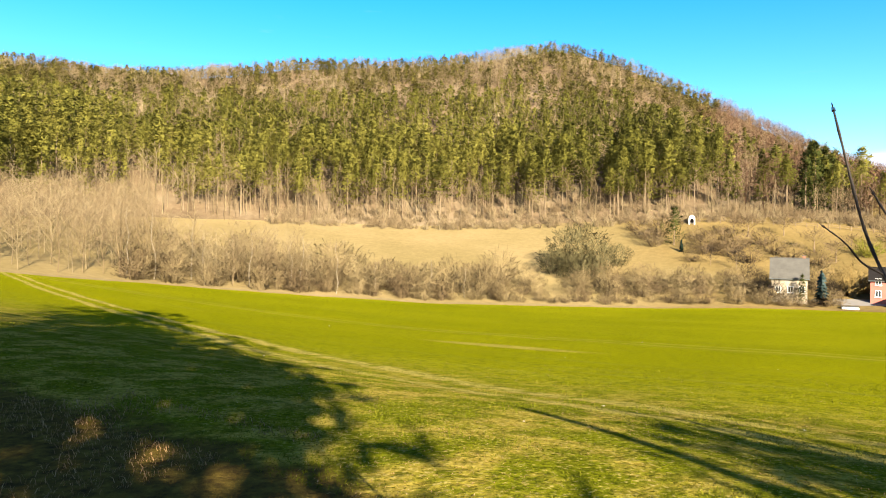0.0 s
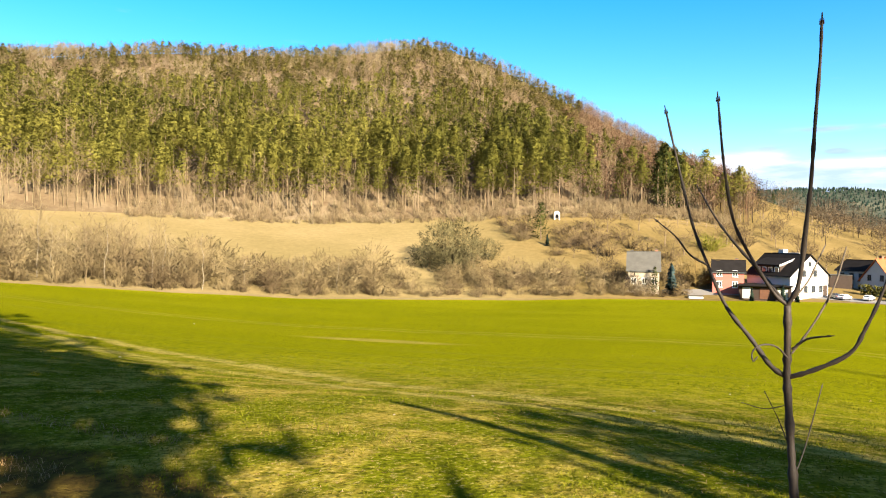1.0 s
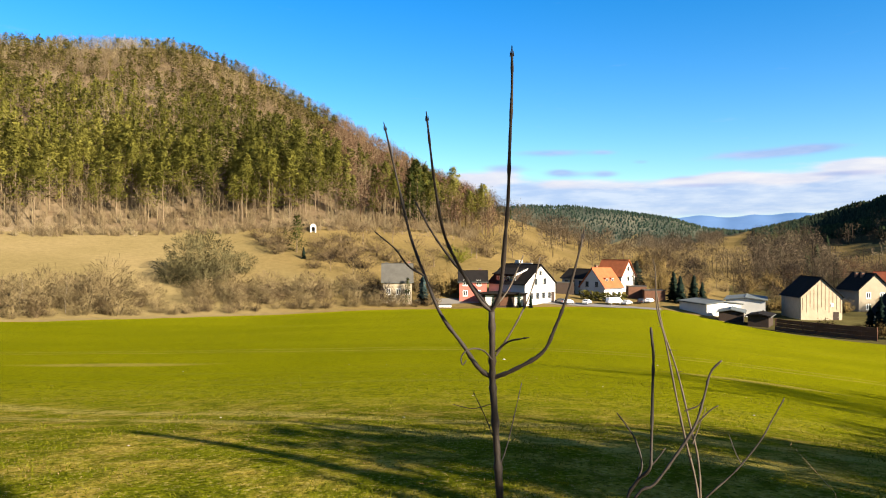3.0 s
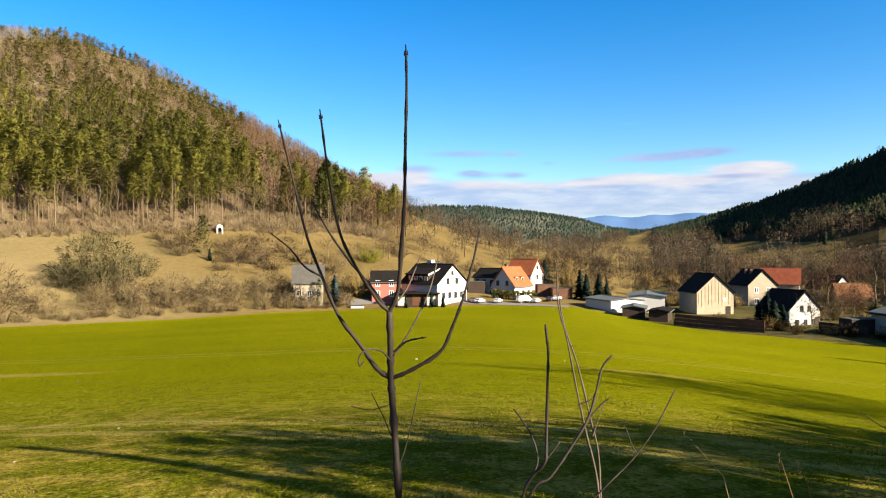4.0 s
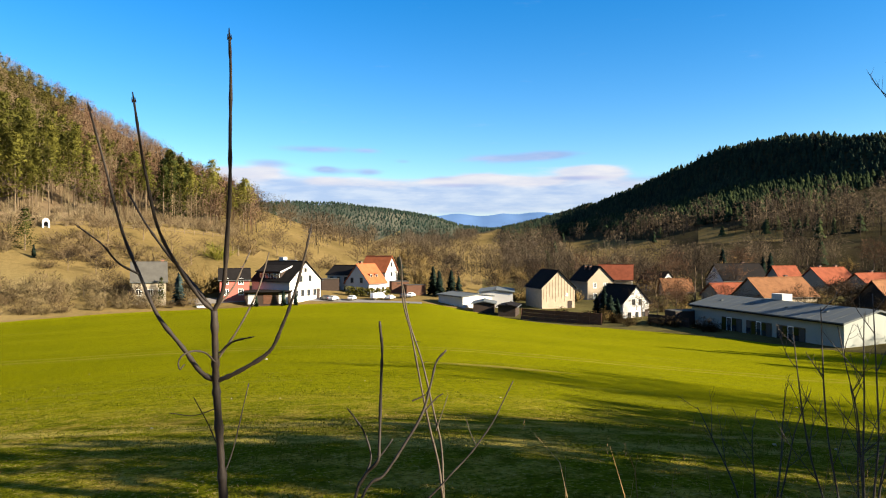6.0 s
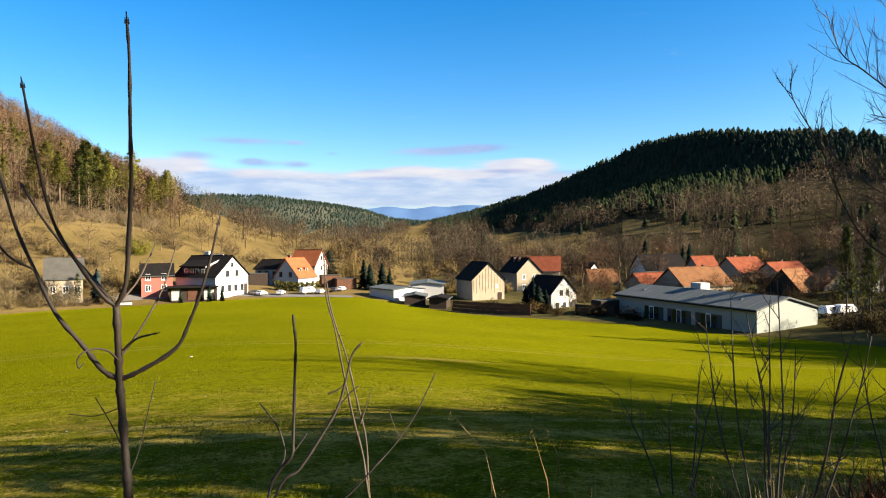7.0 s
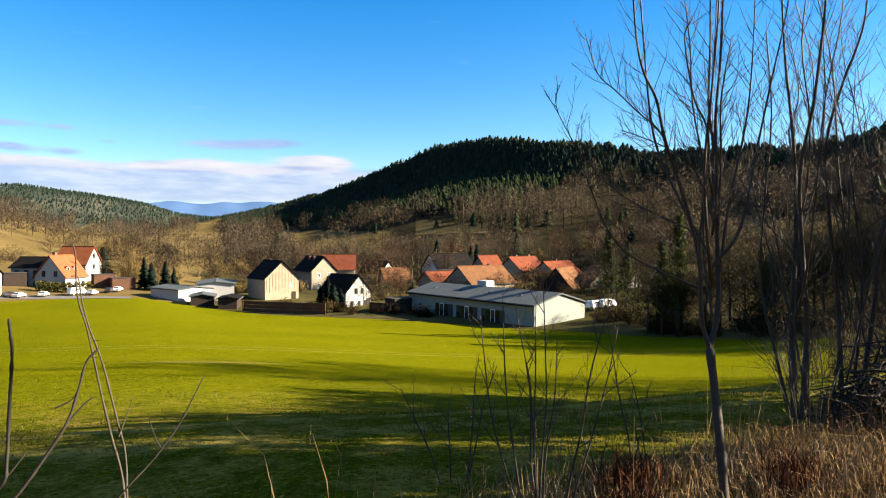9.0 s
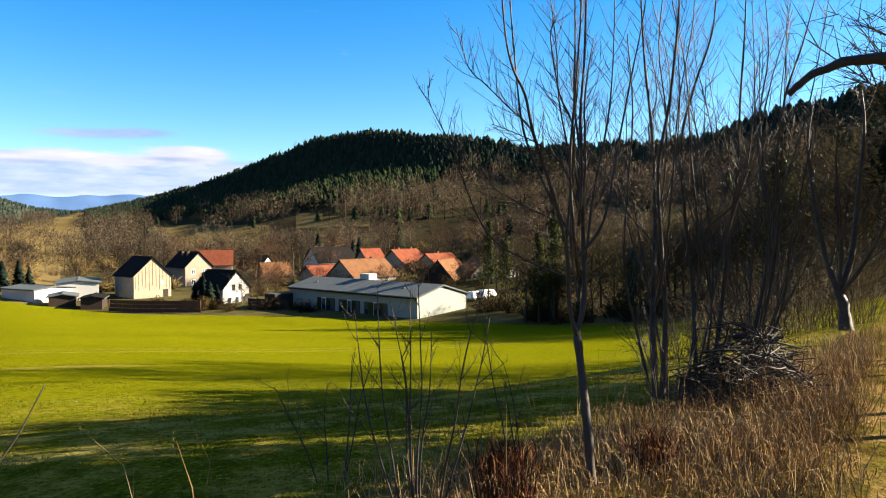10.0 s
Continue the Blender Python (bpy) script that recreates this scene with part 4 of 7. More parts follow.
house("small old cream house with a grey tiled roof among bushes", 26.4, 143, 5.8, 6.4, 3.7, 6.9, 116, "cream", "greyroof", -7.9, grid(0, (-1.8, 0.2, 2.0), (0.9,)) + grid(3, (0,), (1.0, 4.0)), ((-2.2, 0.6, 0.9), (2.4, 0.2, 0.8)), door=(0, -3.0))
house("salmon pink house with a dark roof", 32.6, 147, 5.6, 6.0, 4.0, 5.9, 122, "pink", "slate", -8.4, grid(0, (-1.6, 1.2), (0.9, 3.0)), ((1.5, 0.4, 0.7),))
white_house = house("large white house with a steep black roof and dormer", 36.6, 148, 10.0, 9.6, 3.9, 7.6, 168, "white", "slate", -8.7, grid(1, (-2.8, -0.9, 1.0, 2.9), (0.8,), 0.9, 1.2) + grid(1, (-1.4, 1.4), (3.7,), 0.9, 1.2) + grid(1, (0,), (5.6,), 0.7, 0.8) + grid(0, (-3, 0, 3), (0.9,)), ((-2.5, 1.0, 1.2), (-3.6, 1.0, 1.0)), door=(1, 4.0))
# its shed dormer on the shaded slope, with a white cheek, and the terrace box on the ridge
part("dormer_wall", boxed(-3.6, 2.2, -4.3, -1.2, 3.4, 6.0), "brownwood", white_house)
bm_d = bmesh.new()
dv = [bm_d.verts.new(p) for p in ((-4.0, -4.9, 5.6), (2.6, -4.9, 5.6), (2.6, -0.6, 6.95), (-4.0, -0.6, 6.95))]
ex_d = bmesh.ops.extrude_face_region(bm_d, geom=[bm_d.faces.new(dv)])
bmesh.ops.translate(bm_d, vec=(0, 0, 0.18), verts=[v for v in ex_d["geom"] if isinstance(v, bmesh.types.BMVert)])
part("dormer_roof", bm_d, "slate", white_house)
bm_d = bmesh.new()
dv = [bm_d.verts.new(p) for p in ((2.62, -4.9, 5.45), (2.62, -0.6, 6.8), (2.62, -0.6, 7.1), (2.62, -4.9, 5.8))]
ex_d = bmesh.ops.extrude_face_region(bm_d, geom=[bm_d.faces.new(dv)])
bmesh.ops.translate(bm_d, vec=(0.1, 0, 0), verts=[v for v in ex_d["geom"] if isinstance(v, bmesh.types.BMVert)])
part("barge_board", bm_d, "white", white_house)
for k_ in range(4):
    dw = part("dormer_window", boxed(-3.2 + k_ * 1.4, -2.2 + k_ * 1.4, -4.36, -4.304, 4.2, 5.3), "frame", white_house)
    part("pane", boxed(-3.1 + k_ * 1.4, -2.3 + k_ * 1.4, -4.38, -4.362, 4.3, 5.2), "glass", dw)
part("roof_box", boxed(-2.4, -1.2, 0.4, 1.6, 6.6, 8.6, 0.03), "white", white_house, "white box on the ridge")
part("roof_rail", boxed(-1.2, 2.4, 0.4, 0.6, 7.3, 8.0, 0.02), "white", white_house, "low white parapet")
orange = house("white two-storey house with an orange tiled roof", 42.9, 160, 6.4, 6.6, 3.0, 6.9, 80, "white", "orangeroof", -8.9, grid(0, (-2, 0, 2), (0.8,), 0.8, 1.0) + grid(3, (-1.4, 1.2), (0.8, 2.9), 0.8, 1.1), ((-1.6, 0.2, 0.9),))
for cx_ in (-1.2, 0.9):
    part("dormer_front", boxed(cx_ - 0.4, cx_ + 0.4, -2.45, -2.39, 3.95, 4.75), "white", orange)
    part("dormer_pane", boxed(cx_ - 0.28, cx_ + 0.28, -2.47, -2.452, 4.05, 4.65), "glass", orange)
    part("dormer_cheek", boxed(cx_ - 0.45, cx_ + 0.45, -2.39, -1.3, 3.95, 4.77), "orangeroof", orange)
    part("dormer_roof", boxed(cx_ - 0.55, cx_ + 0.55, -2.6, -1.2, 4.77, 4.88), "orangeroof", orange)
house("white annex with a dark roof beside the orange-roofed house", 41.35, 163.5, 6.4, 6.0, 4.7, 6.5, 168, "white", "slate", -8.9, grid(0, (-2.0, 0.0, 2.0), (0.7, 2.9), 0.9, 1.2))
house("white gabled house with an orange roof behind its neighbour", 44.0, 176, 7.0, 6.2, 4.6, 8.2, 165, "white", "orangeroof", -8.6, grid(1, (0,), (3.4, 5.8), 0.8, 1.0))
house("long low white outbuilding with a flat grey roof", 51.0, 146, 10.0, 7.0, 2.5, 2.9, 20, "white", "hallroof", -10.6, name="outbuilding")
house("low white outbuilding with a shallow grey roof", 53.6, 152, 12.0, 7.0, 2.7, 3.1, 55, "white", "hallroof", -10.2, grid(0, (3, 4.5), (1.0,), 0.9, 0.8), name="outbuilding")
house("dark timber shed with a grey roof", 52.6, 136, 6.0, 4.0, 2.0, 2.4, 55, "brownwood", "hallroof", -10.9, name="shed")
house("dark timber shed with a low roof", 54.6, 131, 6.0, 3.2, 1.9, 2.2, 62, "brownwood", "slate", -10.9, name="shed")
barn = house("old barn with a weathered cream gable and dark roof", 57.9, 152, 8.8, 7.4, 4.9, 8.3, 34, "barnwall", "slate", -11.4, [(3, 1.9, 3.1, 0.5, 0.6)], name="barn", door=(3, 2.6))
for k_ in range(11):
    by = -3.4 + 0.68 * k_
    top_ = 8.1 - 3.4 * abs(by) / 3.7 - 0.35
    part("post", boxed(-4.43, -4.40, by - 0.03, by + 0.03, 1.9 + 0.5 * (k_ % 3), top_), "oldpost", barn)

house("cream house with a dark tiled roof", 61.2, 175, 9.0, 6.6, 5.2, 8.4, 34, "cream", "slate", -11.2, grid(3, (-1.4, 1.4), (1.0, 3.4)), ((-1, 0.8, 0.9), (1.5, 0.8, 0.9)))
house("cream house with a red tiled roof", 63.1, 184, 8.0, 8.0, 4.9, 8.3, 155, "cream", "redroof", -11.0, grid(1, (-2, 0, 2), (1.0, 3.2)), ((1, 0.5, 0.8),))
house("white gabled cottage with a black roof by the field", 63.6, 133, 7.0, 6.4, 3.4, 6.3, 20, "white", "slate", -11.5, grid(3, (-1.6, 0.2, 1.8), (0.5,), 0.8, 1.2) + grid(3, (-0.6, 1.0), (3.0,), 0.8, 1.0), door=(3, 2.6))
house("small white gabled house in the gardens", 66.2, 196, 8.0, 6.0, 4.6, 7.6, 20, "white", "slate", -12.2, grid(3, (-1, 1), (3.2,)) + grid(3, (0,), (5.4,), 0.6, 0.7))
house("cottage with a dark brown roof", 67.6, 182, 7.0, 6.0, 2.8, 5.6, 140, "cream", "brownroof", -11.6, grid(1, (-1.3, 1.3), (0.9,)))
house("house with a long dark roof and a white gable", 72.0, 192, 12.0, 8.0, 4.6, 8.4, 130, "white", "slate", -10.8, grid(1, (-1.5, 1.5), (1.0, 3.4)) + grid(1, (0,), (5.5,)), ((2, 0.5, 0.9),))
house("low house with a bright red roof", 71.3, 160, 8.0, 6.0, 2.9, 5.0, 124, "cream", "redroof", -10.9, grid(0, (-2, 1), (0.8,)))
house("broad house with an orange-brown tiled roof", 74.6, 156, 12.5, 9.0, 3.2, 6.6, 124, "cream", "brownroof", -11.0, grid(0, (-3, 0, 3), (0.9,)), ((3, 0.5, 0.8),))
house("house with a steep red roof", 75.2, 178, 6.0, 7.0, 4.0, 8.0, 124, "cream", "redroof", -10.6, grid(0, (-1, 1), (1.0,)))
house("long house with a red tiled roof", 78.0, 176, 10.0, 8.0, 4.6, 8.0, 116, "cream", "redroof", -10.8, grid(0, (-4, -2, 0, 2, 4), (1.0, 2.8)), ((-2, 0.4, 0.9), (3, 0.4, 0.9)))
house("long farm building with a red tiled roof", 80.8, 174, 12.0, 8.0, 3.9, 7.2, 112, "cream", "redroof", -11.0, grid(0, (-4, -1, 2), (1.0,)), ((0, 0.4, 0.9),))
house("brown barn with a steep tiled roof", 81.4, 146, 7.0, 6.5, 3.2, 6.8, 108, "brownwood", "brownroof", -11.0, name="barn")
house("cream gabled house with a brown roof", 84.1, 150, 8.0, 7.0, 3.4, 6.6, 60, "cream", "brownroof", -10.7, grid(3, (-1.4, 1.4), (1.0,)) + grid(3, (0,), (3.6,), 0.8, 0.9))
house("small white gabled house in the shade of trees", 86.0, 140, 6.0, 4.5, 3.0, 5.2, 34, "white", "slate", -9.6)


def hall():
    """The long hall at the field's edge, with its strip of windows."""
    L, W, eave, ridge = 30.5, 10.4, 3.5, 4.9
    h = thing("hall", pose(108.7, 28.25, -11.1, 0, 0, 90 - 214), "long low pale blue-grey hall with a grey sheet-metal roof", "hall")
    bm = bmesh.new()
    prof = ((-W / 2, -2.4), (W / 2, -2.4), (W / 2, eave), (0, ridge), (-W / 2, eave))
    a = [bm.verts.new((-L / 2, y, z)) for y, z in prof]
    b = [bm.verts.new((L / 2, y, z)) for y, z in prof]
    bm.faces.new(a[::-1]), bm.faces.new(b)
    for k in range(5):
        bm.faces.new((a[k], a[(k + 1) % 5], b[(k + 1) % 5], b[k]))
    part("wall", bm, "hallwhite", h)
    slope = (ridge - eave) / (W / 2)
    for s in (-1, 1):
        bm = bmesh.new()
        pts = []
        for x in (-L / 2 - 0.3, L / 2 + 0.3):
            pts.append([bm.verts.new(p) for p in ((x, 0, ridge + 0.02), (x, s * (W / 2 + 0.35), eave - 0.35 * slope + 0.02), (x, s * (W / 2 + 0.35), eave - 0.35 * slope + 0.24), (x, 0, ridge + 0.24))])
        p, q = pts
        bm.faces.new(p), bm.faces.new(q[::-1])
        for k in range(4):
            bm.faces.new((p[k], q[k], q[(k + 1) % 4], p[(k + 1) % 4]))
        r = part("roof", bm, "hallroof", h)
        for k in range(17):
            x = -L / 2 + k * L / 16
            bm = bmesh.new()
            va = [bm.verts.new(p) for p in ((x - 0.03, s * 0.1, ridge + 0.24), (x + 0.03, s * 0.1, ridge + 0.24), (x + 0.03, s * (W / 2 + 0.3), eave - 0.3 * slope + 0.245), (x - 0.03, s * (W / 2 + 0.3), eave - 0.3 * slope + 0.245))]
            ex = bmesh.ops.extrude_face_region(bm, geom=[bm.faces.new(va)])
            bmesh.ops.translate(bm, vec=(0, 0, 0.02), verts=[v for v in ex["geom"] if isinstance(v, bmesh.types.BMVert)])
            part("seam", bm, "hallroof", r)
    return h


the_hall = hall()

# ---------------------------------------------------------------- single trees and shrubs of the valley
def both(a, b):
    return np.vstack([a[0], b[0]]), np.vstack([a[1], b[1] + len(a[0])])


def leaf_ball(g, zc, r, hz, n, size=0.22, clumps=16):
    """A ragged crown of leaf clumps with gaps of light between them."""
    b = Build()
    hubs = []
    for _ in range(clumps):
        d = g.normal(size=3)
        d *= g.random() ** 0.4 / np.linalg.norm(d)
        hubs.append(np.array([d[0] * r, d[1] * r, zc + d[2] * hz]))
    for k in range(n):
        c = hubs[k % clumps] + g.normal(size=3) * (0.30 * r, 0.30 * r, 0.22 * hz)
        b.tri(c + g.normal(size=(3, 3)) * size)
    for h in hubs:
        b.add(*prism(np.array([0, 0, h[2] - 0.5 * r]), h, 0.09, 0.03))
    return b.done()


def template(kind, k):
    """(part name, mesh, material) rows of one plant."""
    g = np.random.default_rng(300 + 13 * k + len(kind))
    if kind == "shrub":
        return [("crown", raw_mesh("crown", *both(shrub_body(g, 4.0, 2.4, 26, 8, 0.05), puff_crown(g, 3.9, 2.3, 0.05, 560, 0.75, 0.05)), crown=True), "shrub")]
    if kind == "olive_bush":
        return [("crown", raw_mesh("crown", *both(shrub_body(g, 4.0, 2.2, 22, 8, 0.05), puff_crown(g, 4.0, 2.3, 0.05, 1000, 0.6, 0.065)), crown=True), "olivetwig")]
    if kind == "brown_shrub":
        return [("crown", raw_mesh("crown", *both(shrub_body(g, 3.4, 2.3, 26, 8, 0.055), puff_crown(g, 3.3, 2.2, 0.05, 420, 0.75, 0.055)), crown=True), "bare")]
    if kind == "garden_shrub":
        return [("crown", raw_mesh("crown", *both(shrub_body(g, 3.4, 2.0, 26, 8, 0.06), puff_crown(g, 3.2, 1.8, 0.1, 130, 0.6, 0.1)), crown=True), "gardentwig")]
    if kind == "yellow_shrub":
        return [("crown", raw_mesh("crown", *shrub_body(g, 4.0, 2.2, 46, 16, 0.06)), "yellowbush")]
    if kind == "birch":
        return [("trunk", raw_mesh("trunk", *trunk_of(g, 8.5, 0.14, 0.08, 5, 5)), "palebark"), ("crown", raw_mesh("crown", *bare_crown(g, 8.5, 2.4, 0.3, 18, 9, 0.045)), "shrub")]
    if kind == "bare_tree":
        return [("trunk", raw_mesh("trunk", *trunk_of(g, 6.5, 0.34, 0.05, 6, 4)), "trunk"), ("crown", raw_mesh("crown", *both(bare_crown(g, 9.0, 4.2, 0.2, 18, 8, 0.07), puff_crown(g, 9.6, 3.6, 0.22, 260, 1.1, 0.09)), crown=True), "valleytwig")]
    if kind == "russet_tree":
        return [("trunk", raw_mesh("trunk", *trunk_of(g, 6.5, 0.34, 0.05, 6, 4)), "trunk"), ("crown", raw_mesh("crown", *both(bare_crown(g, 9.0, 4.2, 0.2, 18, 8, 0.08), puff_crown(g, 9.4, 3.4, 0.22, 220, 1.1, 0.13)), crown=True), "russet")]
    if kind == "willow":
        return [("trunk", raw_mesh("trunk", *trunk_of(g, 4.0, 0.5, 0.05, 6, 3)), "trunk"), ("crown", raw_mesh("crown", *shrub_body(g, 8.0, 3.4, 60, 18, 0.07), crown=True), "willow")]
    if kind == "orchard_tree":
        return [("trunk", raw_mesh("trunk", *trunk_of(g, 2.8, 0.32, 0.08, 6, 3)), "trunk"), ("crown", raw_mesh("crown", *bare_crown(g, 4.6, 3.2, 0.3, 16, 12, 0.07, 0.4)), "bare")]
    if kind == "conifer":
        return [("trunk", raw_mesh("trunk", *trunk_of(g, 8.0, 0.3, 0.02, 6, 3)), "trunk"), ("crown", raw_mesh("crown", *fir_crown(g, 9.0, 2.1, 13, 9, 0.04), crown=True), "spruce")]
    if kind == "blue_spruce":
        return [("trunk", raw_mesh("trunk", *trunk_of(g, 6.0, 0.22, 0.02, 6, 3)), "trunk"), ("crown", raw_mesh("crown", *fir_crown(g, 7.0, 1.8, 11, 8, 0.05), crown=True), "bluespruce")]
    if kind == "bright_conifer":
        return [("trunk", raw_mesh("trunk", *trunk_of(g, 7.0, 0.28, 0.02, 6, 3)), "trunk"), ("crown", raw_mesh("crown", *pine_crown(g, 9.0, 620, 2.5, 0.06), crown=True), "darkpine")]
    if kind == "ivy_tree":
        return [("trunk", raw_mesh("trunk", *trunk_of(g, 10.0, 0.5, 0.05, 8, 4)), "barkdark"), ("crown", raw_mesh("crown", *pine_crown(g, 14.0, 1100, 4.2, 0.22), crown=True), "darkpine"), ("crown", raw_mesh("crown", *bare_crown(g, 14.0, 5.0, 0.2, 24, 12, 0.06)), "barkdark")]
    if kind == "round_tree":
        return [("trunk", raw_mesh("trunk", *trunk_of(g, 5.6, 0.18, 0.03, 7, 4)), "barkdark"), ("crown", raw_mesh("crown", *leaf_ball(g, 5.4, 1.3, 1.6, 1350, 0.12, 24)), "spruce")]
    if kind == "shade_tree":
        return [("trunk", raw_mesh("trunk", *trunk_of(g, 11.0, 0.42, 0.04, 8, 4)), "barkdark"), ("crown", raw_mesh("crown", *leaf_ball(g, 8.6, 2.2, 4.4, 2400, 0.21, 22)), "spruce")]
    if kind == "dark_tree":
        return [("trunk", raw_mesh("trunk", *trunk_of(g, 11.0, 0.4, 0.05, 7, 4)), "barkdark"), ("crown", raw_mesh("crown", *bare_crown(g, 13.0, 5.2, 0.12, 30, 16, 0.075)), "darktwig")]
    if kind == "thicket":
        return [("crown", raw_mesh("crown", *shrub_body(g, 3.4, 1.5, 46, 14, 0.013)), "littwig")]
    if kind == "cypress":
        return [("crown", raw_mesh("crown", *fir_crown(g, 3.2, 0.5, 9, 7, 0.02), crown=True), "spruce")]


M["palebark"] = plain("pale birch bark", (0.1710, 0.1395, 0.0990), 0.85, 0.3, 3.0, 30.0)
M["olivetwig"] = leafy("olive-grey twigs", (0.060, 0.052, 0.024), (0.115, 0.098, 0.048), (0.180, 0.150, 0.080), through_=0.12, leaf=0.3)
# twigs in a lighter tone that puts sunlight into their colour
M["littwig"] = leafy("sunlit grey-brown bush twigs", (0.060, 0.047, 0.030), (0.125, 0.098, 0.062), (0.215, 0.170, 0.110))
M["willow"] = leafy("ochre willow twigs", (0.1305, 0.0900, 0.0324), (0.1791, 0.1251, 0.0486), (0.2286, 0.1737, 0.0819))
M["bluespruce"] = leafy("blue spruce needles", (0.0162, 0.0270, 0.0270), (0.0387, 0.0549, 0.0549), (0.0702, 0.0873, 0.0873))
M["darktwig"] = leafy("dark twigs", (0.030, 0.025, 0.014), (0.068, 0.054, 0.029), (0.140, 0.110, 0.060), through_=0.3)
M["gardentwig"] = leafy("garden shrub twigs", (0.0162, 0.0117, 0.0063), (0.0351, 0.0243, 0.0117), (0.0657, 0.0459, 0.0243))
CATEGORY = {"olive_bush": "bush", "garden_shrub": "shrub", "shrub": "shrub", "brown_shrub": "shrub", "yellow_shrub": "shrub", "cypress": "conifer", "conifer": "conifer", "bright_conifer": "conifer", "blue_spruce": "conifer"}
LABEL = {
    "olive_bush": "large rounded olive-grey leafless bush on the meadow",
    "garden_shrub": "dark brown leafless garden shrub between houses",
    "shrub": "pale leafless shrub with dense fine twigs", "brown_shrub": "brown leafless shrub with tangled twigs",
    "yellow_shrub": "yellow-green twiggy shrub on the hillside", "birch": "thin leafless tree with a pale trunk",
    "bare_tree": "leafless grey-brown tree with a broad crown", "russet_tree": "leafless tree with reddish-brown twigs",
    "willow": "rounded leafless willow with ochre twigs", "orchard_tree": "low crooked leafless orchard tree on dry grass",
    "conifer": "dark green conical spruce in the gardens", "blue_spruce": "small blue-grey spruce beside the old house",
    "bright_conifer": "bright green conifer on the sunny slope", "ivy_tree": "tall dark tree thick with ivy beside the track", "round_tree": "small unseen tree with a rounded crown, added behind the track for shade", "shade_tree": "tall tree with an ivy-grown crown behind the track",
    "dark_tree": "tall leafless tree with dark twigs at the field's end", "thicket": "dense leafless bush with tangled grey-brown twigs", "cypress": "slim dark green columnar conifer by a wall",
}
NAME = {"olive_bush": "bush", "shade_tree": "tree", "round_tree": "tree", "garden_shrub": "shrub", "bare_tree": "tree", "birch": "tree", "russet_tree": "tree", "willow": "willow", "orchard_tree": "fruit_tree", "ivy_tree": "tree", "dark_tree": "tree", "thicket": "bush", "brown_shrub": "shrub", "yellow_shrub": "shrub", "bright_conifer": "conifer", "blue_spruce": "spruce"}
_made = {}
plant_g = np.random.default_rng(77)


def plant(kind, az, d, s=1.0, wide=1.0, variants=3, at=None):
    k = int(plant_g.integers(0, variants))
    if (kind, k) not in _made:
        _made[kind, k] = template(kind, k)
    x, y = at if at else polar(az, d)
    nm = NAME.get(kind, kind)
    ob = thing(nm, pose(x, y, ground_z(x, y) - 0.05, 0, 0, 360 * plant_g.random()), LABEL[kind], CATEGORY.get(kind, "tree"), {"shrub": "shrubs below the meadow", "orchard_tree": "fruit trees on the slope"}.get(kind, ""))
    ob.scale = (s * wide, s * wide, s)
    for pn, me, mat in _made[kind, k]:
        part(pn, me, mat, ob)
    return ob


def edge_d(az):
    return float(land_at(az)[0])


far_bushes = []


def bush(az, d, s):
    x, y = polar(az, d)
    far_bushes.append((x, y, ground_z(x, y) - 0.05, s))


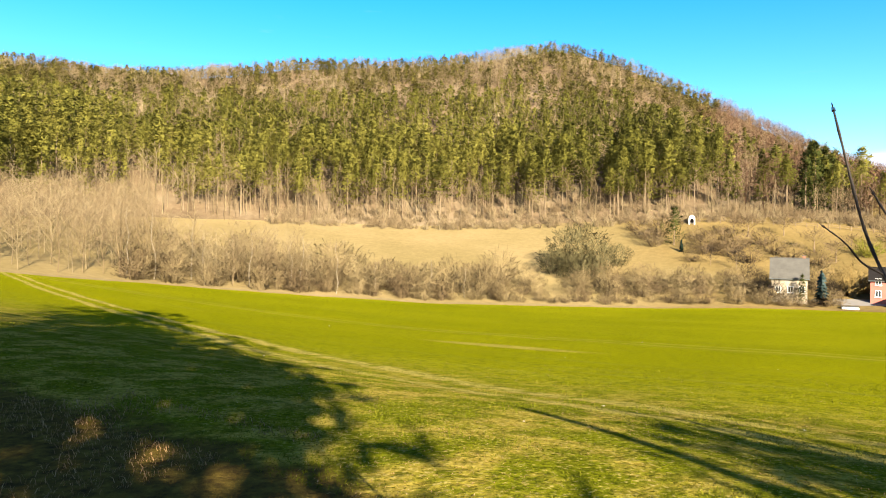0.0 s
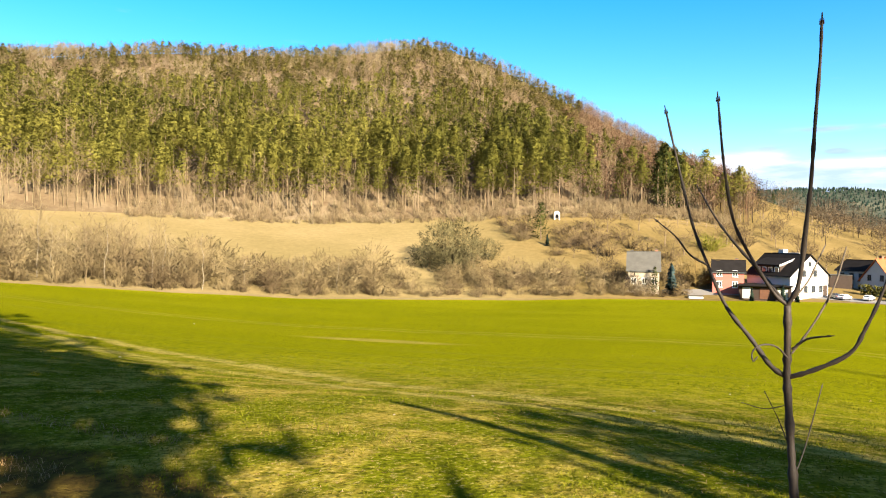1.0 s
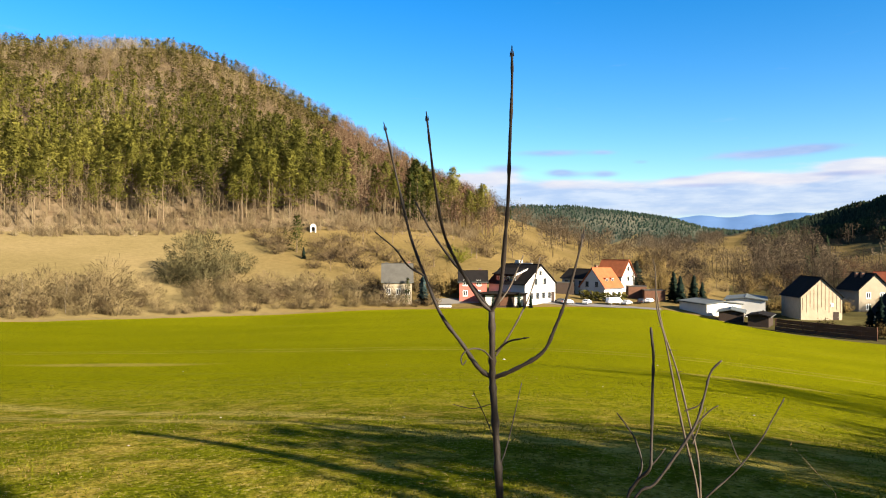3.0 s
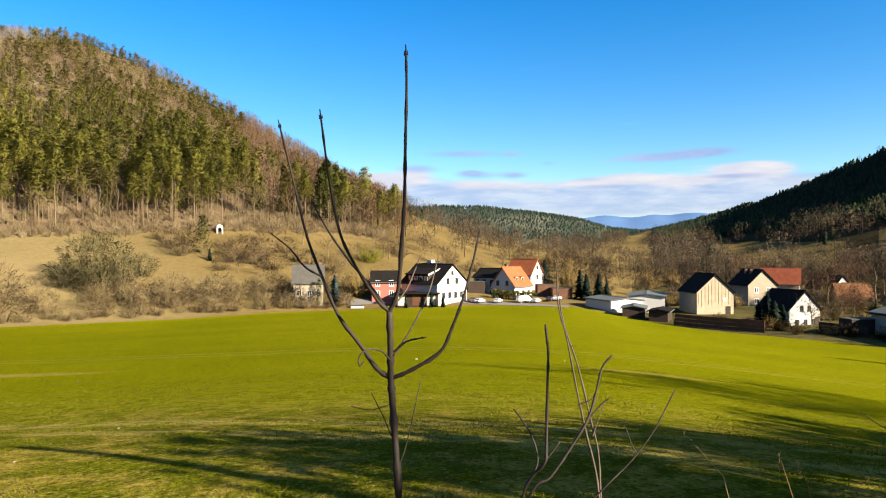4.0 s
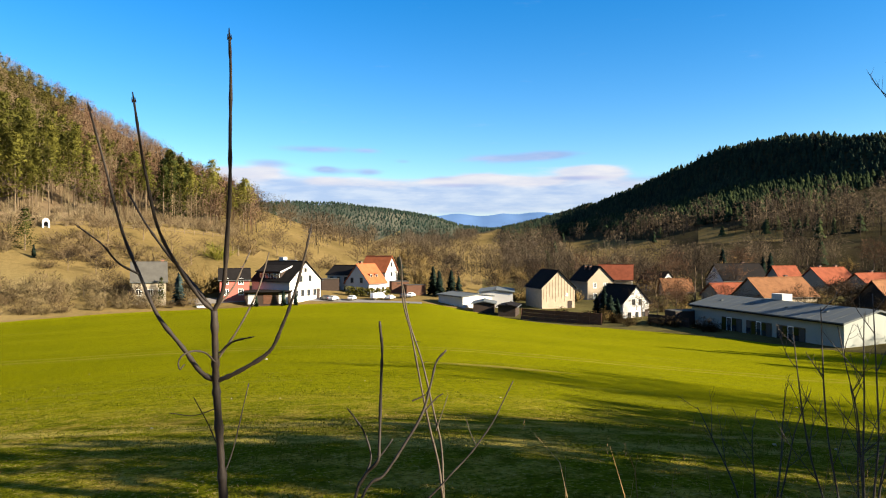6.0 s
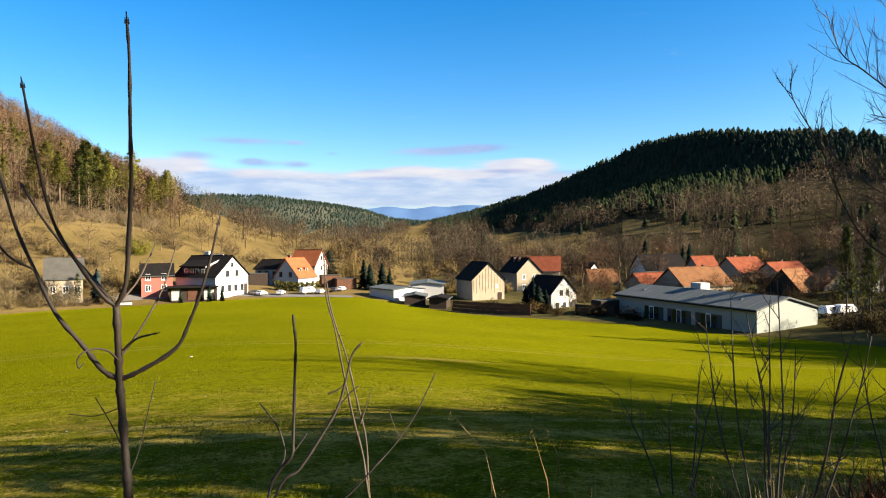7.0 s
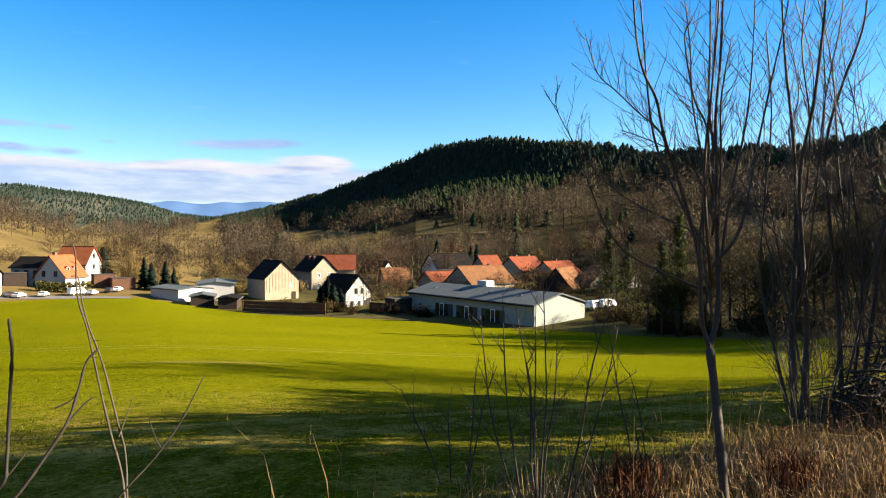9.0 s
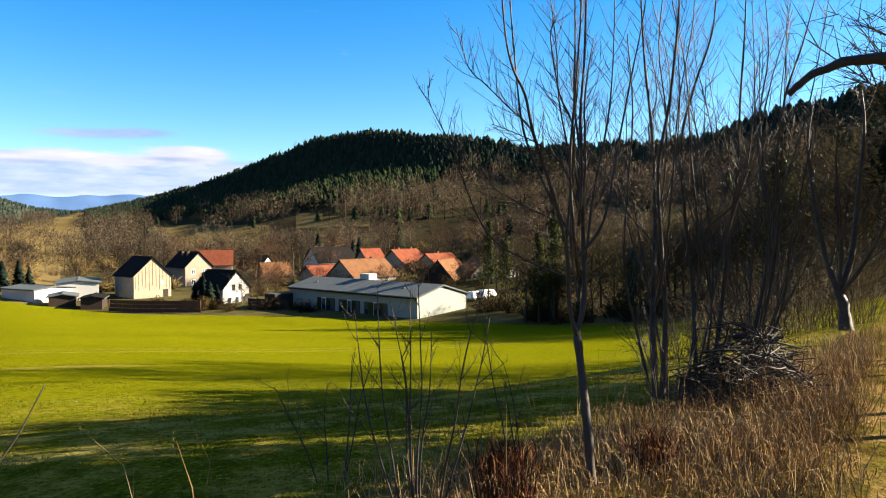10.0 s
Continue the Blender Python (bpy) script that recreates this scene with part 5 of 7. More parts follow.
def planting():
    g = np.random.default_rng(55)
    # hedge of shrubs along the stream under the meadow
    az = -24.0
    while az < 29.5:
        e = edge_d(az)
        for row in range(3):
            if 8.2 < az < 10.6 and row > 0 or g.random() < 0.08:
                continue
            kind = "shrub" if g.random() < 0.68 else "brown_shrub"
            plant(kind, az + 0.35 * g.normal(), e + 2.5 + 5.0 * row + 2 * g.random(), (0.75 + 0.6 * g.random()) * (1.15 if az < 6 else 0.85) * (0.75 + 0.25 * row), 0.9 + 0.35 * g.random())
        az += 1.12
    for az, s in ((-19.8, 0.95), (-18.9, 0.8), (-12.3, 0.92), (-11.4, 1.0), (-8.7, 1.05), (-15.4, 1.0), (-5.5, 0.7), (-22.5, 1.1), (-24.4, 1.1), (-1.0, 0.75), (1.8, 0.7)):
        plant("birch", az, edge_d(az) + 3 + 4 * g.random(), s)
    # scrub on the meadow slope
    for az, d, s, w in ((9.1, 148, 1.5, 1.1), (10.3, 152, 2.3, 0.9), (11.6, 153, 2.4, 0.9), (12.7, 151, 1.6, 1.0), (11.0, 144, 1.5, 1.2), (14.0, 156, 1.2, 1.2), (12.2, 146, 1.3, 1.1)):
        plant("olive_bush", az, d, s, w)
    for az, d, s in ((16.0, 178, 1.2), (16.8, 172, 1.3), (17.3, 180, 1.3), (20.4, 168, 1.5), (21.3, 171, 1.6), (22.2, 168, 1.5), (22.9, 174, 1.5), (20.0, 178, 1.0), (23.8, 164, 1.2), (24.6, 178, 1.2), (19.6, 161, 0.8), (15.3, 185, 0.9), (25.4, 172, 1.1), (28.3, 166, 1.3), (21.7, 184, 0.8), (26.5, 168, 1.2)):
        plant("brown_shrub", az, d, s, 1.15)
    for az, d, s in ((23.6, 184, 1.1), (22.6, 186, 0.9), (28.0, 178, 1.1), (26.0, 188, 1.0), (29.4, 172, 1.0), (24.2, 148, 0.8), (23.4, 142, 0.9), (22.0, 144, 0.8)):
        plant("orchard_tree", az, d, s)
    plant("bright_conifer", 18.3, 173, 1.0, 1.35)
    for az, d, s in ((25.5, 139, 0.42), (27.1, 139.2, 0.36), (24.7, 141, 0.5), (29.2, 142, 0.45), (23.6, 150, 0.5), (22.8, 158, 0.5), (21.0, 160, 0.45)):
        plant("bare_tree", az, d, s)
    plant("bright_conifer", 17.4, 182, 0.42)
    plant("cypress", 18.85, 168, 0.9, 1.3)
    plant("bright_conifer", 27.25, 138.5, 0.62, 0.9)
    plant("bare_tree", 25.7, 138.2, 0.5, 0.8)
    plant("bare_tree", 26.5, 137.6, 0.36, 0.9)
    plant("blue_spruce", 28.5, 140, 0.9)
    plant("yellow_shrub", 31.3, 180, 1.35, 1.3)
    plant("willow", 30.3, 148, 0.92, 1.15)
    plant("willow", 31.0, 151, 0.8, 1.1)
    for az, d in ((24.4, 139), (25.0, 138), (25.9, 137.5), (26.9, 138), (27.8, 138), (28.8, 139), (29.4, 141), (23.0, 138), (24.0, 147), (25.0, 150), (29.5, 146)):
        plant("brown_shrub", az, d, 0.45 + 0.3 * g.random(), 1.0)
    # tall pines at the right end of the wood
    for az, d, s in ((28.0, 214, 2.2), (28.6, 218, 2.0), (27.4, 212, 1.9), (29.1, 222, 1.7), (29.9, 226, 1.2)):
        plant("bright_conifer", az, d, s, 0.9)
    for az, d, s in ((32.6, 262, 0.9), (33.6, 270, 0.8), (34.6, 275, 0.7), (35.6, 282, 0.7)):
        plant("bright_conifer", az, d, s)
    # orchards on the long slope
    n = 0
    while n < 105:
        az, d = 29.5 + 22 * g.random(), 168 + 200 * g.random()
        if az < 36 and d < 180:
            continue
        plant("orchard_tree" if g.random() < 0.75 else "brown_shrub", az, d, 0.75 + 0.5 * g.random(), 1.0)
        n += 1
    # gardens behind the houses
    for az, d, s in ((45.3, 178, 0.75), (44.9, 186, 0.7)):
        plant("conifer", az, d, s)
    for az, d, s in ((48.4, 160, 0.75), (48.9, 158, 0.68), (49.9, 160, 0.72), (50.5, 163, 0.55)):
        plant("conifer", az, d, s, 1.1)
    n = 0
    while n < 120:
        az, d = 44.5 + 50 * g.random(), 168 + 75 * g.random()
        if 59 < az < 65 and d < 190 or 69.5 < az < 84 and d < 200:
            continue
        kind = ("willow", "bare_tree", "bare_tree", "russet_tree", "brown_shrub")[int(g.integers(0, 5))]
        plant(kind, az, d, 0.6 + 0.5 * g.random())
        n += 1
    for kind, az, d, s in (("conifer", 62.2, 131, 0.62), ("conifer", 61.6, 132, 0.45), ("willow", 62.3, 125, 0.38), ("bare_tree", 65.1, 128, 0.62), ("bare_tree", 66.3, 127, 0.5), ("bare_tree", 64.4, 131, 0.5), ("russet_tree", 67.0, 150, 0.62), ("russet_tree", 67.8, 152, 0.6), ("willow", 66.6, 140, 0.5),
                           ("bare_tree", 69.0, 160, 1.25), ("bare_tree", 69.6, 170, 1.1), ("russet_tree", 65.8, 185, 0.75), ("conifer", 74.3, 196, 0.95), ("conifer", 73.8, 200, 0.85), ("conifer", 71.0, 215, 1.1), ("bare_tree", 76.8, 200, 1.2), ("bare_tree", 78.0, 150, 0.5), ("russet_tree", 79.3, 146, 0.55), ("bare_tree", 80.0, 142, 0.55), ("bare_tree", 82.5, 138, 0.5), ("russet_tree", 83.4, 140, 0.45), ("conifer", 86.6, 190, 1.2), ("conifer", 85.0, 200, 1.0)):
        plant(kind, az, d, s)
    n = 0
    while n < 70:
        az, d = 55 + 33 * g.random(), 122 + 70 * g.random()
        if az < 76 and d < 150 or 56 < az < 66 and d < 185 or d < edge_d(az) + 14 or 67 < az < 84 and d < 128:
            continue
        bush(az, d, 0.6 + 0.6 * g.random())
        n += 1
    for k in range(26):
        bush(76.5 + 0.4 * k + 0.2 * g.normal(), 130 + 8 * g.random(), 0.35 + 0.25 * g.random())
    # dark shrubs against the yard fences and round the cottage
    for k in range(30):
        az = 58.5 + 12.0 * g.random()
        plant("garden_shrub", az, edge_d(az) + 4.5 + 5 * g.random(), 0.35 + 0.35 * g.random(), 1.2)
    for az, d, s in ((76.2, 152, 0.42), (77.4, 148, 0.45), (71.2, 146, 0.5), (70.0, 140, 0.6), (72.5, 150, 0.4), (79.2, 150, 0.5), (80.6, 148, 0.42)):
        plant("bare_tree", az, d, s)
    for az, d, s in ((62.7, 126, 0.5), (63.2, 127, 0.42), (62.2, 127.5, 0.45), (45.6, 182, 0.8)):
        plant("conifer", az, d, s, 1.5)
    # garden trees that stand between the houses
    n = 0
    while n < 90:
        az, d = 54.5 + 32 * g.random(), 126 + 84 * g.random()
        near_hall = 67.5 < az < 85 and d < 136
        if near_hall or az < 64.5 and d < 165 or d < edge_d(az) + 20:
            continue
        kind = ("bare_tree", "willow", "russet_tree", "garden_shrub", "garden_shrub", "bare_tree")[int(g.integers(0, 6))]
        plant(kind, az, d, (0.28 + 0.30 * g.random()) * (0.75 if 69 < az < 84 and d < 180 else 1.0) + 0.15 * (d > 185), 1.1)
        n += 1
    for az, d, s in ((60.0, 166, 0.5), (59.2, 168, 0.45), (55.0, 160, 0.5), (56.0, 165, 0.55), (54.0, 168, 0.5), (58.4, 176, 0.6), (64.6, 150, 0.45)):
        plant("willow", az, d, s, 1.1)
    # dark trees at the right end of the field
    n = 0
    while n < 50:
        az, d = 86.0 + 33 * g.random(), 0
        d = edge_d(az) + (12 if az < 98 else 22 if az < 106 else 42) * g.random()
        if az < 87.5:
            continue
        plant("ivy_tree" if g.random() < 0.1 else "dark_tree", az, d, (0.7 + 0.45 * g.random()) * (0.55 if az < 92 else 0.75 if az < 104 else 1.0), 1.0 + 0.3 * g.random())
        n += 1
    for az, d, s in ((85.6, 120, 0.6), (86.4, 128, 0.65), (87.2, 118, 0.6), (88.0, 125, 0.65), (88.8, 119, 0.6), (86.9, 136, 0.7)):
        plant("dark_tree", az, d, s, 1.2)
    # three more out of sight to the right, added for streaks of shade
    for az, d, s in ((116, 30, 0.9), (119, 40, 1.0), (120, 34, 0.9)):
        plant("dark_tree", az, d, s)
    # dark undergrowth where the field ends
    for k in range(56):
        az = 84.3 + 20.0 * g.random()
        bush(az, edge_d(az) + (9 if az < 88 else 1) + 6 * g.random(), 0.5 + 0.5 * g.random())
    # unseen trees added behind the viewer for the shade they cast on the field
    plant("shade_tree", 0, 0, 0.95, 1.0, at=(2.0, -7.6))
    plant("shade_tree", 0, 0, 1.36, 0.85, at=(1.5, -11.5))
    for x, y, s, w in ((7.7, -6.0, 0.80, 1.0), (8.7, -6.6, 0.80, 1.0), (12.1, -9.0, 0.92, 0.9), (13.4, -9.4, 0.90, 0.8), (14.4, -9.0, 0.74, 0.9), (16.2, -9.6, 0.80, 0.9), (17.4, -10.2, 0.85, 1.0), (10.9, -7.6, 0.74, 0.9), (12.0, -7.9, 0.72, 0.9), (15.2, -8.2, 0.70, 1.0), (18.6, -9.2, 0.80, 1.0), (20.2, -10.0, 0.90, 1.0)):
        plant("round_tree", 0, 0, s, w, at=(x, y))
    # tall trees at the far right end, whose long shade crosses the field
    for az, d, s, w in ((90.2, 84.5, 1.0, 0.5), (89.0, 86.5, 0.8, 0.6), (84.9, 111, 0.9, 0.55), (86.3, 108, 0.75, 0.6)):
        plant("ivy_tree", az, d, s, w)
    for az, d, s in ((103.0, 16.0, 0.6), (101.0, 22.0, 1.0), (105.5, 24.0, 1.3), (108.5, 20.0, 1.1), (99.0, 27.0, 1.1), (110.5, 27.0, 1.5), (107.0, 33.0, 1.7), (112.0, 19.0, 0.9), (103.5, 30.0, 1.4)):
        plant("thicket", az, d, s)


planting()


def bush_stuff():
    """The far garden and field-end bushes, too many to tell apart."""
    b = np.array(far_bushes)
    g = np.random.default_rng(78)
    forms = [both(shrub_body(g, 3.4, 2.2, 26, 8, 0.06), puff_crown(g, 3.2, 2.0, 0.1, 130, 0.6, 0.1)) for _ in range(3)]
    stuff("bushes", forms, b[:, :3], b[:, 3], g.random(len(b)), "gardentwig", "dark leafless bushes among the gardens and at the field's end", "bushes", None, g)


bush_stuff()


# ---------------------------------------------------------------- yards, walls, cars
def road():
    """The gravel lane in front of the houses."""
    v, f = [], []
    n = 40
    for k in range(n + 1):
        az = 29.2 + (47.5 - 29.2) * k / n
        d0 = 140.5 + 4.0 * math.sin((az - 29) * 0.16)
        for j in range(4):
            x, y = polar(az, d0 + j * 1.4)
            v.append((x, y, ground_z(x, y) + 0.06))
    for k in range(n):
        for j in range(3):
            a = k * 4 + j
            f.append((a, a + 1, a + 5, a + 4))
    me = raw_mesh("road", v, f, smooth=True)
    tagged(part("road", me, "asphalt"), "pale gravel lane running past the houses", "road", kind="structure")


road()


def car(label, az, d, turn, paint, van=False):
    """A parked car: body, cabin glass, wheels with rims, lights."""
    x, y = polar(az, d)
    c = thing("van" if van else "car", pose(x, y, ground_z(x, y) + 0.08, 0, 0, 90 - turn), label, "van" if van else "car", "parked cars")
    L, W, H = (5.0, 1.95, 2.2) if van else (4.3, 1.75, 1.46)
    prof = ((-0.5, 0.28), (-0.5, 0.62), (-0.46, 0.9), (-0.44, 1.0), (-0.30, 1.0), (0.30, 1.0), (0.44, 0.6), (0.5, 0.5), (0.5, 0.28)) if van else ((-0.5, 0.22), (-0.5, 0.5), (-0.47, 0.66), (-0.40, 0.68), (-0.28, 0.97), (0.08, 1.0), (0.24, 0.68), (0.47, 0.58), (0.5, 0.45), (0.5, 0.22))
    bm = bmesh.new()
    a = [bm.verts.new((px * L, -W / 2 * (0.86 if pz > 0.7 else 1.0), pz * H)) for px, pz in prof]
    b = [bm.verts.new((px * L, W / 2 * (0.86 if pz > 0.7 else 1.0), pz * H)) for px, pz in prof]
    bm.faces.new(a), bm.faces.new(b[::-1])
    for k in range(len(prof)):
        bm.faces.new((a[k], b[k], b[(k + 1) % len(prof)], a[(k + 1) % len(prof)]))
    bmesh.ops.bevel(bm, geom=bm.edges[:], offset=0.05, segments=2, affect="EDGES")
    part("body", bm, paint, c)
    for s in (-1, 1):
        part("side_window", boxed(-0.26 * L, 0.10 * L, s * W * 0.45 - 0.02, s * W * 0.45 + 0.02, 0.70 * H, 0.92 * H), "glass", c)
    for px, pz, t in ((-0.345, 0.82, -60), (0.165, 0.83, 50)):
        w = part("windscreen", boxed(-0.02, 0.02, -W * 0.38, W * 0.38, -0.16 * H, 0.14 * H), "glass", c)
        w.matrix_local = pose(px * L, 0, pz * H, 0, -t * 0.9, 0)
    for px in (-0.31, 0.31):
        for s in (-1, 1):
            bm = bmesh.new()
            bmesh.ops.create_cone(bm, cap_ends=True, segments=18, radius1=0.31, radius2=0.31, depth=0.2)
            w = part("wheel", bm, "tyre", c)
            w.matrix_local = pose(px * L, s * (W / 2 - 0.08), 0.30, 90, 0, 0)
            bm = bmesh.new()
            bmesh.ops.create_cone(bm, cap_ends=True, segments=14, radius1=0.19, radius2=0.17, depth=0.215)
            part("rim", bm, "chrome", w)
    for s in (-1, 1):
        part("headlight", boxed(0.485 * L, 0.505 * L, s * W * 0.36 - 0.16, s * W * 0.36 + 0.16, 0.44 * H, 0.53 * H), "glass", c)
        part("tail_light", boxed(-0.508 * L, -0.49 * L, s * W * 0.38 - 0.12, s * W * 0.38 + 0.12, 0.5 * H, 0.6 * H), "car_red", c)
    c.scale = (0.66, 0.66, 0.66)
    return c


car("dark parked car beside the pink house", 32.6, 146.0, 110, "car_dark")
car("dark parked estate car on the lane", 39.7, 146.5, 10, "car_dark")
car("silver parked car on the lane", 40.3, 146.0, 70, "car_silver")
car("silver parked car with its nose to the field", 41.8, 147.0, 60, "car_silver")
car("white parked van at the lane's end", 43.9, 148.5, 100, "car_white", True)
car("silver parked car by the yard", 44.9, 149.5, 70, "car_silver")
car("dark parked car at the lane's end", 46.0, 153.0, 60, "car_dark")
car("white parked car by the wooden shed", 46.6, 155.0, 65, "car_white")
car("white parked delivery van beside the hall", 83.9, 112.0, 124, "car_white", True)
car("white parked van next to another by the hall", 84.8, 113.0, 124, "car_white", True)


def garage(az, d, turn, doors):
    """A flat-roofed row of garages."""
    x, y = polar(az, d)
    n = len(doors)
    gr = thing("garage", pose(x, y, ground_z(x, y), 0, 0, 90 - turn), "low garages with pale and brown doors under a dark flat roof", "garage")
    w = 2.9
    part("wall", boxed(-n * w / 2, n * w / 2, -2.6, 2.6, -0.8, 2.3), "brownwood", gr)
    part("roof", boxed(-n * w / 2 - 0.3, n * w / 2 + 0.3, -3.5, 2.85, 2.3, 2.52, 0.03), "slate", gr)
    for k, mat in enumerate(doors):
        cx = (k - (n - 1) / 2) * w
        dd = part("garage_door", boxed(cx - 0.85, cx + 0.85, -2.66, -2.604, 0, 2.02), mat, gr)
        for j in range(3):
            part("panel_rib", boxed(cx - 0.8, cx + 0.8, -2.69, -2.661, 0.45 + j * 0.5, 0.5 + j * 0.5), mat, dd)


garage(35.2, 142.5, 128, ("white", "rustwood", "white"))
for az_, s_ in ((34.25, 0.8), (36.35, 1.0), (37.3, 0.8)):
    plant("cypress", az_, 138.6, s_, 1.2)


def board_fence(az0, d0, az1, d1, hgt, mat, label, gap=2.2):
    """Posts, rails and close boards between two places."""
    x0, y0 = polar(az0, d0)
    x1, y1 = polar(az1, d1)
    ln = math.hypot(x1 - x0, y1 - y0)
    fe = thing("fence", pose(0, 0, 0), label, "fence")
    n = max(2, round(ln / gap))
    turn = math.degrees(math.atan2(y1 - y0, x1 - x0))
    for k in range(n + 1):
        t = k / n
        px, py = x0 + (x1 - x0) * t, y0 + (y1 - y0) * t
        po = part("post", boxed(-0.06, 0.06, -0.06, 0.06, -0.4, hgt + 0.08), mat, fe)
        po.matrix_local = pose(px, py, ground_z(px, py), 0, 0, turn)
        if k < n:
            qx, qy = x0 + (x1 - x0) * (t + 1 / n), y0 + (y1 - y0) * (t + 1 / n)
            pitch = math.degrees(math.atan2(ground_z(qx, qy) - ground_z(px, py), ln / n))
            for j in range(3):
                z0 = 0.04 + j * hgt / 3
                bo = part("board", boxed(0.06, ln / n - 0.06, -0.02, 0.02, z0, z0 + hgt / 3 - 0.03), mat, fe)
                bo.matrix_local = pose(px, py, ground_z(px, py), 0, 0, turn) @ pose(0, 0, 0, 0, -pitch, 0)


board_fence(55.6, 124.5, 62.0, 117.5, 1.9, "rustwood", "long brown board fence along the field's edge")
board_fence(65.6, 122, 68.6, 116, 1.5, "brownwood", "dark wooden garden fence by the field")


def rail_fence(az0, d0, az1, d1, label, posts):
    x0, y0 = polar(az0, d0)
    x1, y1 = polar(az1, d1)
    fe = thing("fence", pose(0, 0, 0), label, "fence")
    pts = [(x0 + (x1 - x0) * k / posts, y0 + (y1 - y0) * k / posts) for k in range(posts + 1)]
    for k, (px, py) in enumerate(pts):
        po = part("post", boxed(-0.07, 0.07, -0.07, 0.07, -0.3, 1.15), "trunk", fe)
        po.matrix_local = pose(px, py, ground_z(px, py))
        if k:
            qx, qy = pts[k - 1]
            for h in (0.5, 1.0):
                b = Build()
                b.add(*prism(np.array((qx, qy, ground_z(qx, qy) + h)), np.array((px, py, ground_z(px, py) + h)), 0.08, 0.08, 4))
                part("rail", raw_mesh("rail", *b.done()), "trunk", fe)


rail_fence(17.9, 193, 24.6, 196, "weathered rail fence below the wood", 9)
rail_fence(24.6, 196, 33.0, 206, "weathered rail fence climbing the slope", 12)


def chapel():
    """The small white arched shelter at the foot of the wood."""
    x, y = polar(19.6, 192)
    c = thing("shelter", pose(x, y, ground_z(x, y) + 0.1, 0, 0, -19.6), "small white arched shelter at the edge of the wood", "shelter")
    bm = bmesh.new()
    out, inn = [], []
    for k in range(15):
        t = math.pi * k / 14
        out.append((1.25 * math.cos(t), 1.7 + 1.55 * math.sin(t) ** 0.8))
        inn.append((0.72 * math.cos(t), 1.25 + 0.8 * math.sin(t)))
    out = [(1.25, -0.6)] + out + [(-1.25, -0.6)]
    inn = [(0.72, -0.6)] + inn + [(-0.72, -0.6)]
    for yy in (-1.0, 1.0):
        a = [bm.verts.new((px, yy, pz)) for px, pz in out]
        b = [bm.verts.new((px, yy, pz)) for px, pz in inn]
        for k in range(len(out) - 1):
            bm.faces.new((a[k], a[k + 1], b[k + 1], b[k]))
    bm.verts.ensure_lookup_table()
    m = len(out)
    for k in range(m - 1):
        for o in (0, m):
            bm.faces.new([bm.verts[i] for i in (o + k, o + k + 1, 2 * m + o + k + 1, 2 * m + o + k)])
    c.scale = (0.64, 0.64, 0.64)
    part("arch", bm, "white", c)
    # the back is painted near-black for the shade inside the arch
    part("shade_back", boxed(-0.72, 0.72, 0.8, 0.96, -0.6, 2.0), "black", c)
    part("bench", boxed(-0.6, 0.6, 0.3, 0.7, 0.35, 0.45), "brownwood", c)
    bm = boxed(-0.5, 0.5, 0.35, 0.6, -0.3, 0.35)
    part("plinth", bm, "stone", c)


chapel()


def hall_details(h):
    L, W = 30.5, 10.4
    # strip of dark casements in the shaded long wall, local +y side seen from the field
    s = -1
    for f0, f1, n in ((0.20, 0.37, 5), (0.40, 0.57, 5), (0.60, 0.75, 4)):
        step_ = (f1 - f0) * L / n
        for k in range(n):
            x = L / 2 - f0 * L - (k + 0.5) * step_
            w = part("window", boxed(x - step_ / 2 + 0.02, x + step_ / 2 - 0.02, -W / 2 - 0.05, -W / 2 + 0.03, 0.30, 2.35), "frame" if k == 2 else "darkframe", h)
            part("pane", boxed(x - step_ / 2 + 0.11, x + step_ / 2 - 0.11, -W / 2 - 0.062, -W / 2 - 0.05, 0.40, 2.25), "glass", w)
            part("blind", boxed(x - step_ / 2 + 0.13, x + step_ / 2 - 0.13, -W / 2 - 0.075, -W / 2 - 0.064, 1.25 if k % 3 else 0.45, 2.2), "hedge" if k % 2 else "greyroof", w, "olive window blind")
    part("plinth", boxed(L / 2 - 0.56 * L, L / 2 - 0.02, -W / 2 - 0.04, -W / 2 + 0.02, -2.3, 0.42), "bluepaint", h, "blue painted plinth")
    slope = 1.4 / (W / 2)
    for k in range(4):
        x = -L / 2 + 4.0 + k * 7.0
        y = s * 2.4
        sk = part("skylight", boxed(x - 0.22, x + 0.22, y - 0.3, y + 0.3, 4.9 - 2.7 * slope + 0.2, 4.9 - 2.4 * slope + 0.30, 0.03), "hallroof", h)
        part("pane", boxed(x - 0.16, x + 0.16, y - 0.24, y + 0.24, 4.9 - 2.4 * slope + 0.30, 4.9 - 2.4 * slope + 0.32), "glass", sk)
    part("gutter", boxed(-L / 2 - 0.3, L / 2 + 0.3, -W / 2 - 0.5, -W / 2 - 0.35, 3.36, 3.5), "slate", h)
    part("roof_unit", boxed(-3.4, -1.2, 0.2, 2.0, 4.5, 6.0, 0.04), "white", h, "white ventilation box")


hall_details(the_hall)


def dormer(h, x, y, z, w, d, hgt, wall, roof):
    part("dormer_wall", boxed(x - w / 2, x + w / 2, min(y, y + d), max(y, y + d), z, z + hgt), wall, h)
    part("dormer_roof", boxed(x - w / 2 - 0.2, x + w / 2 + 0.2, min(y, y + d) - 0.25, max(y, y + d) + 0.25, z + hgt, z + hgt + 0.16), roof, h)


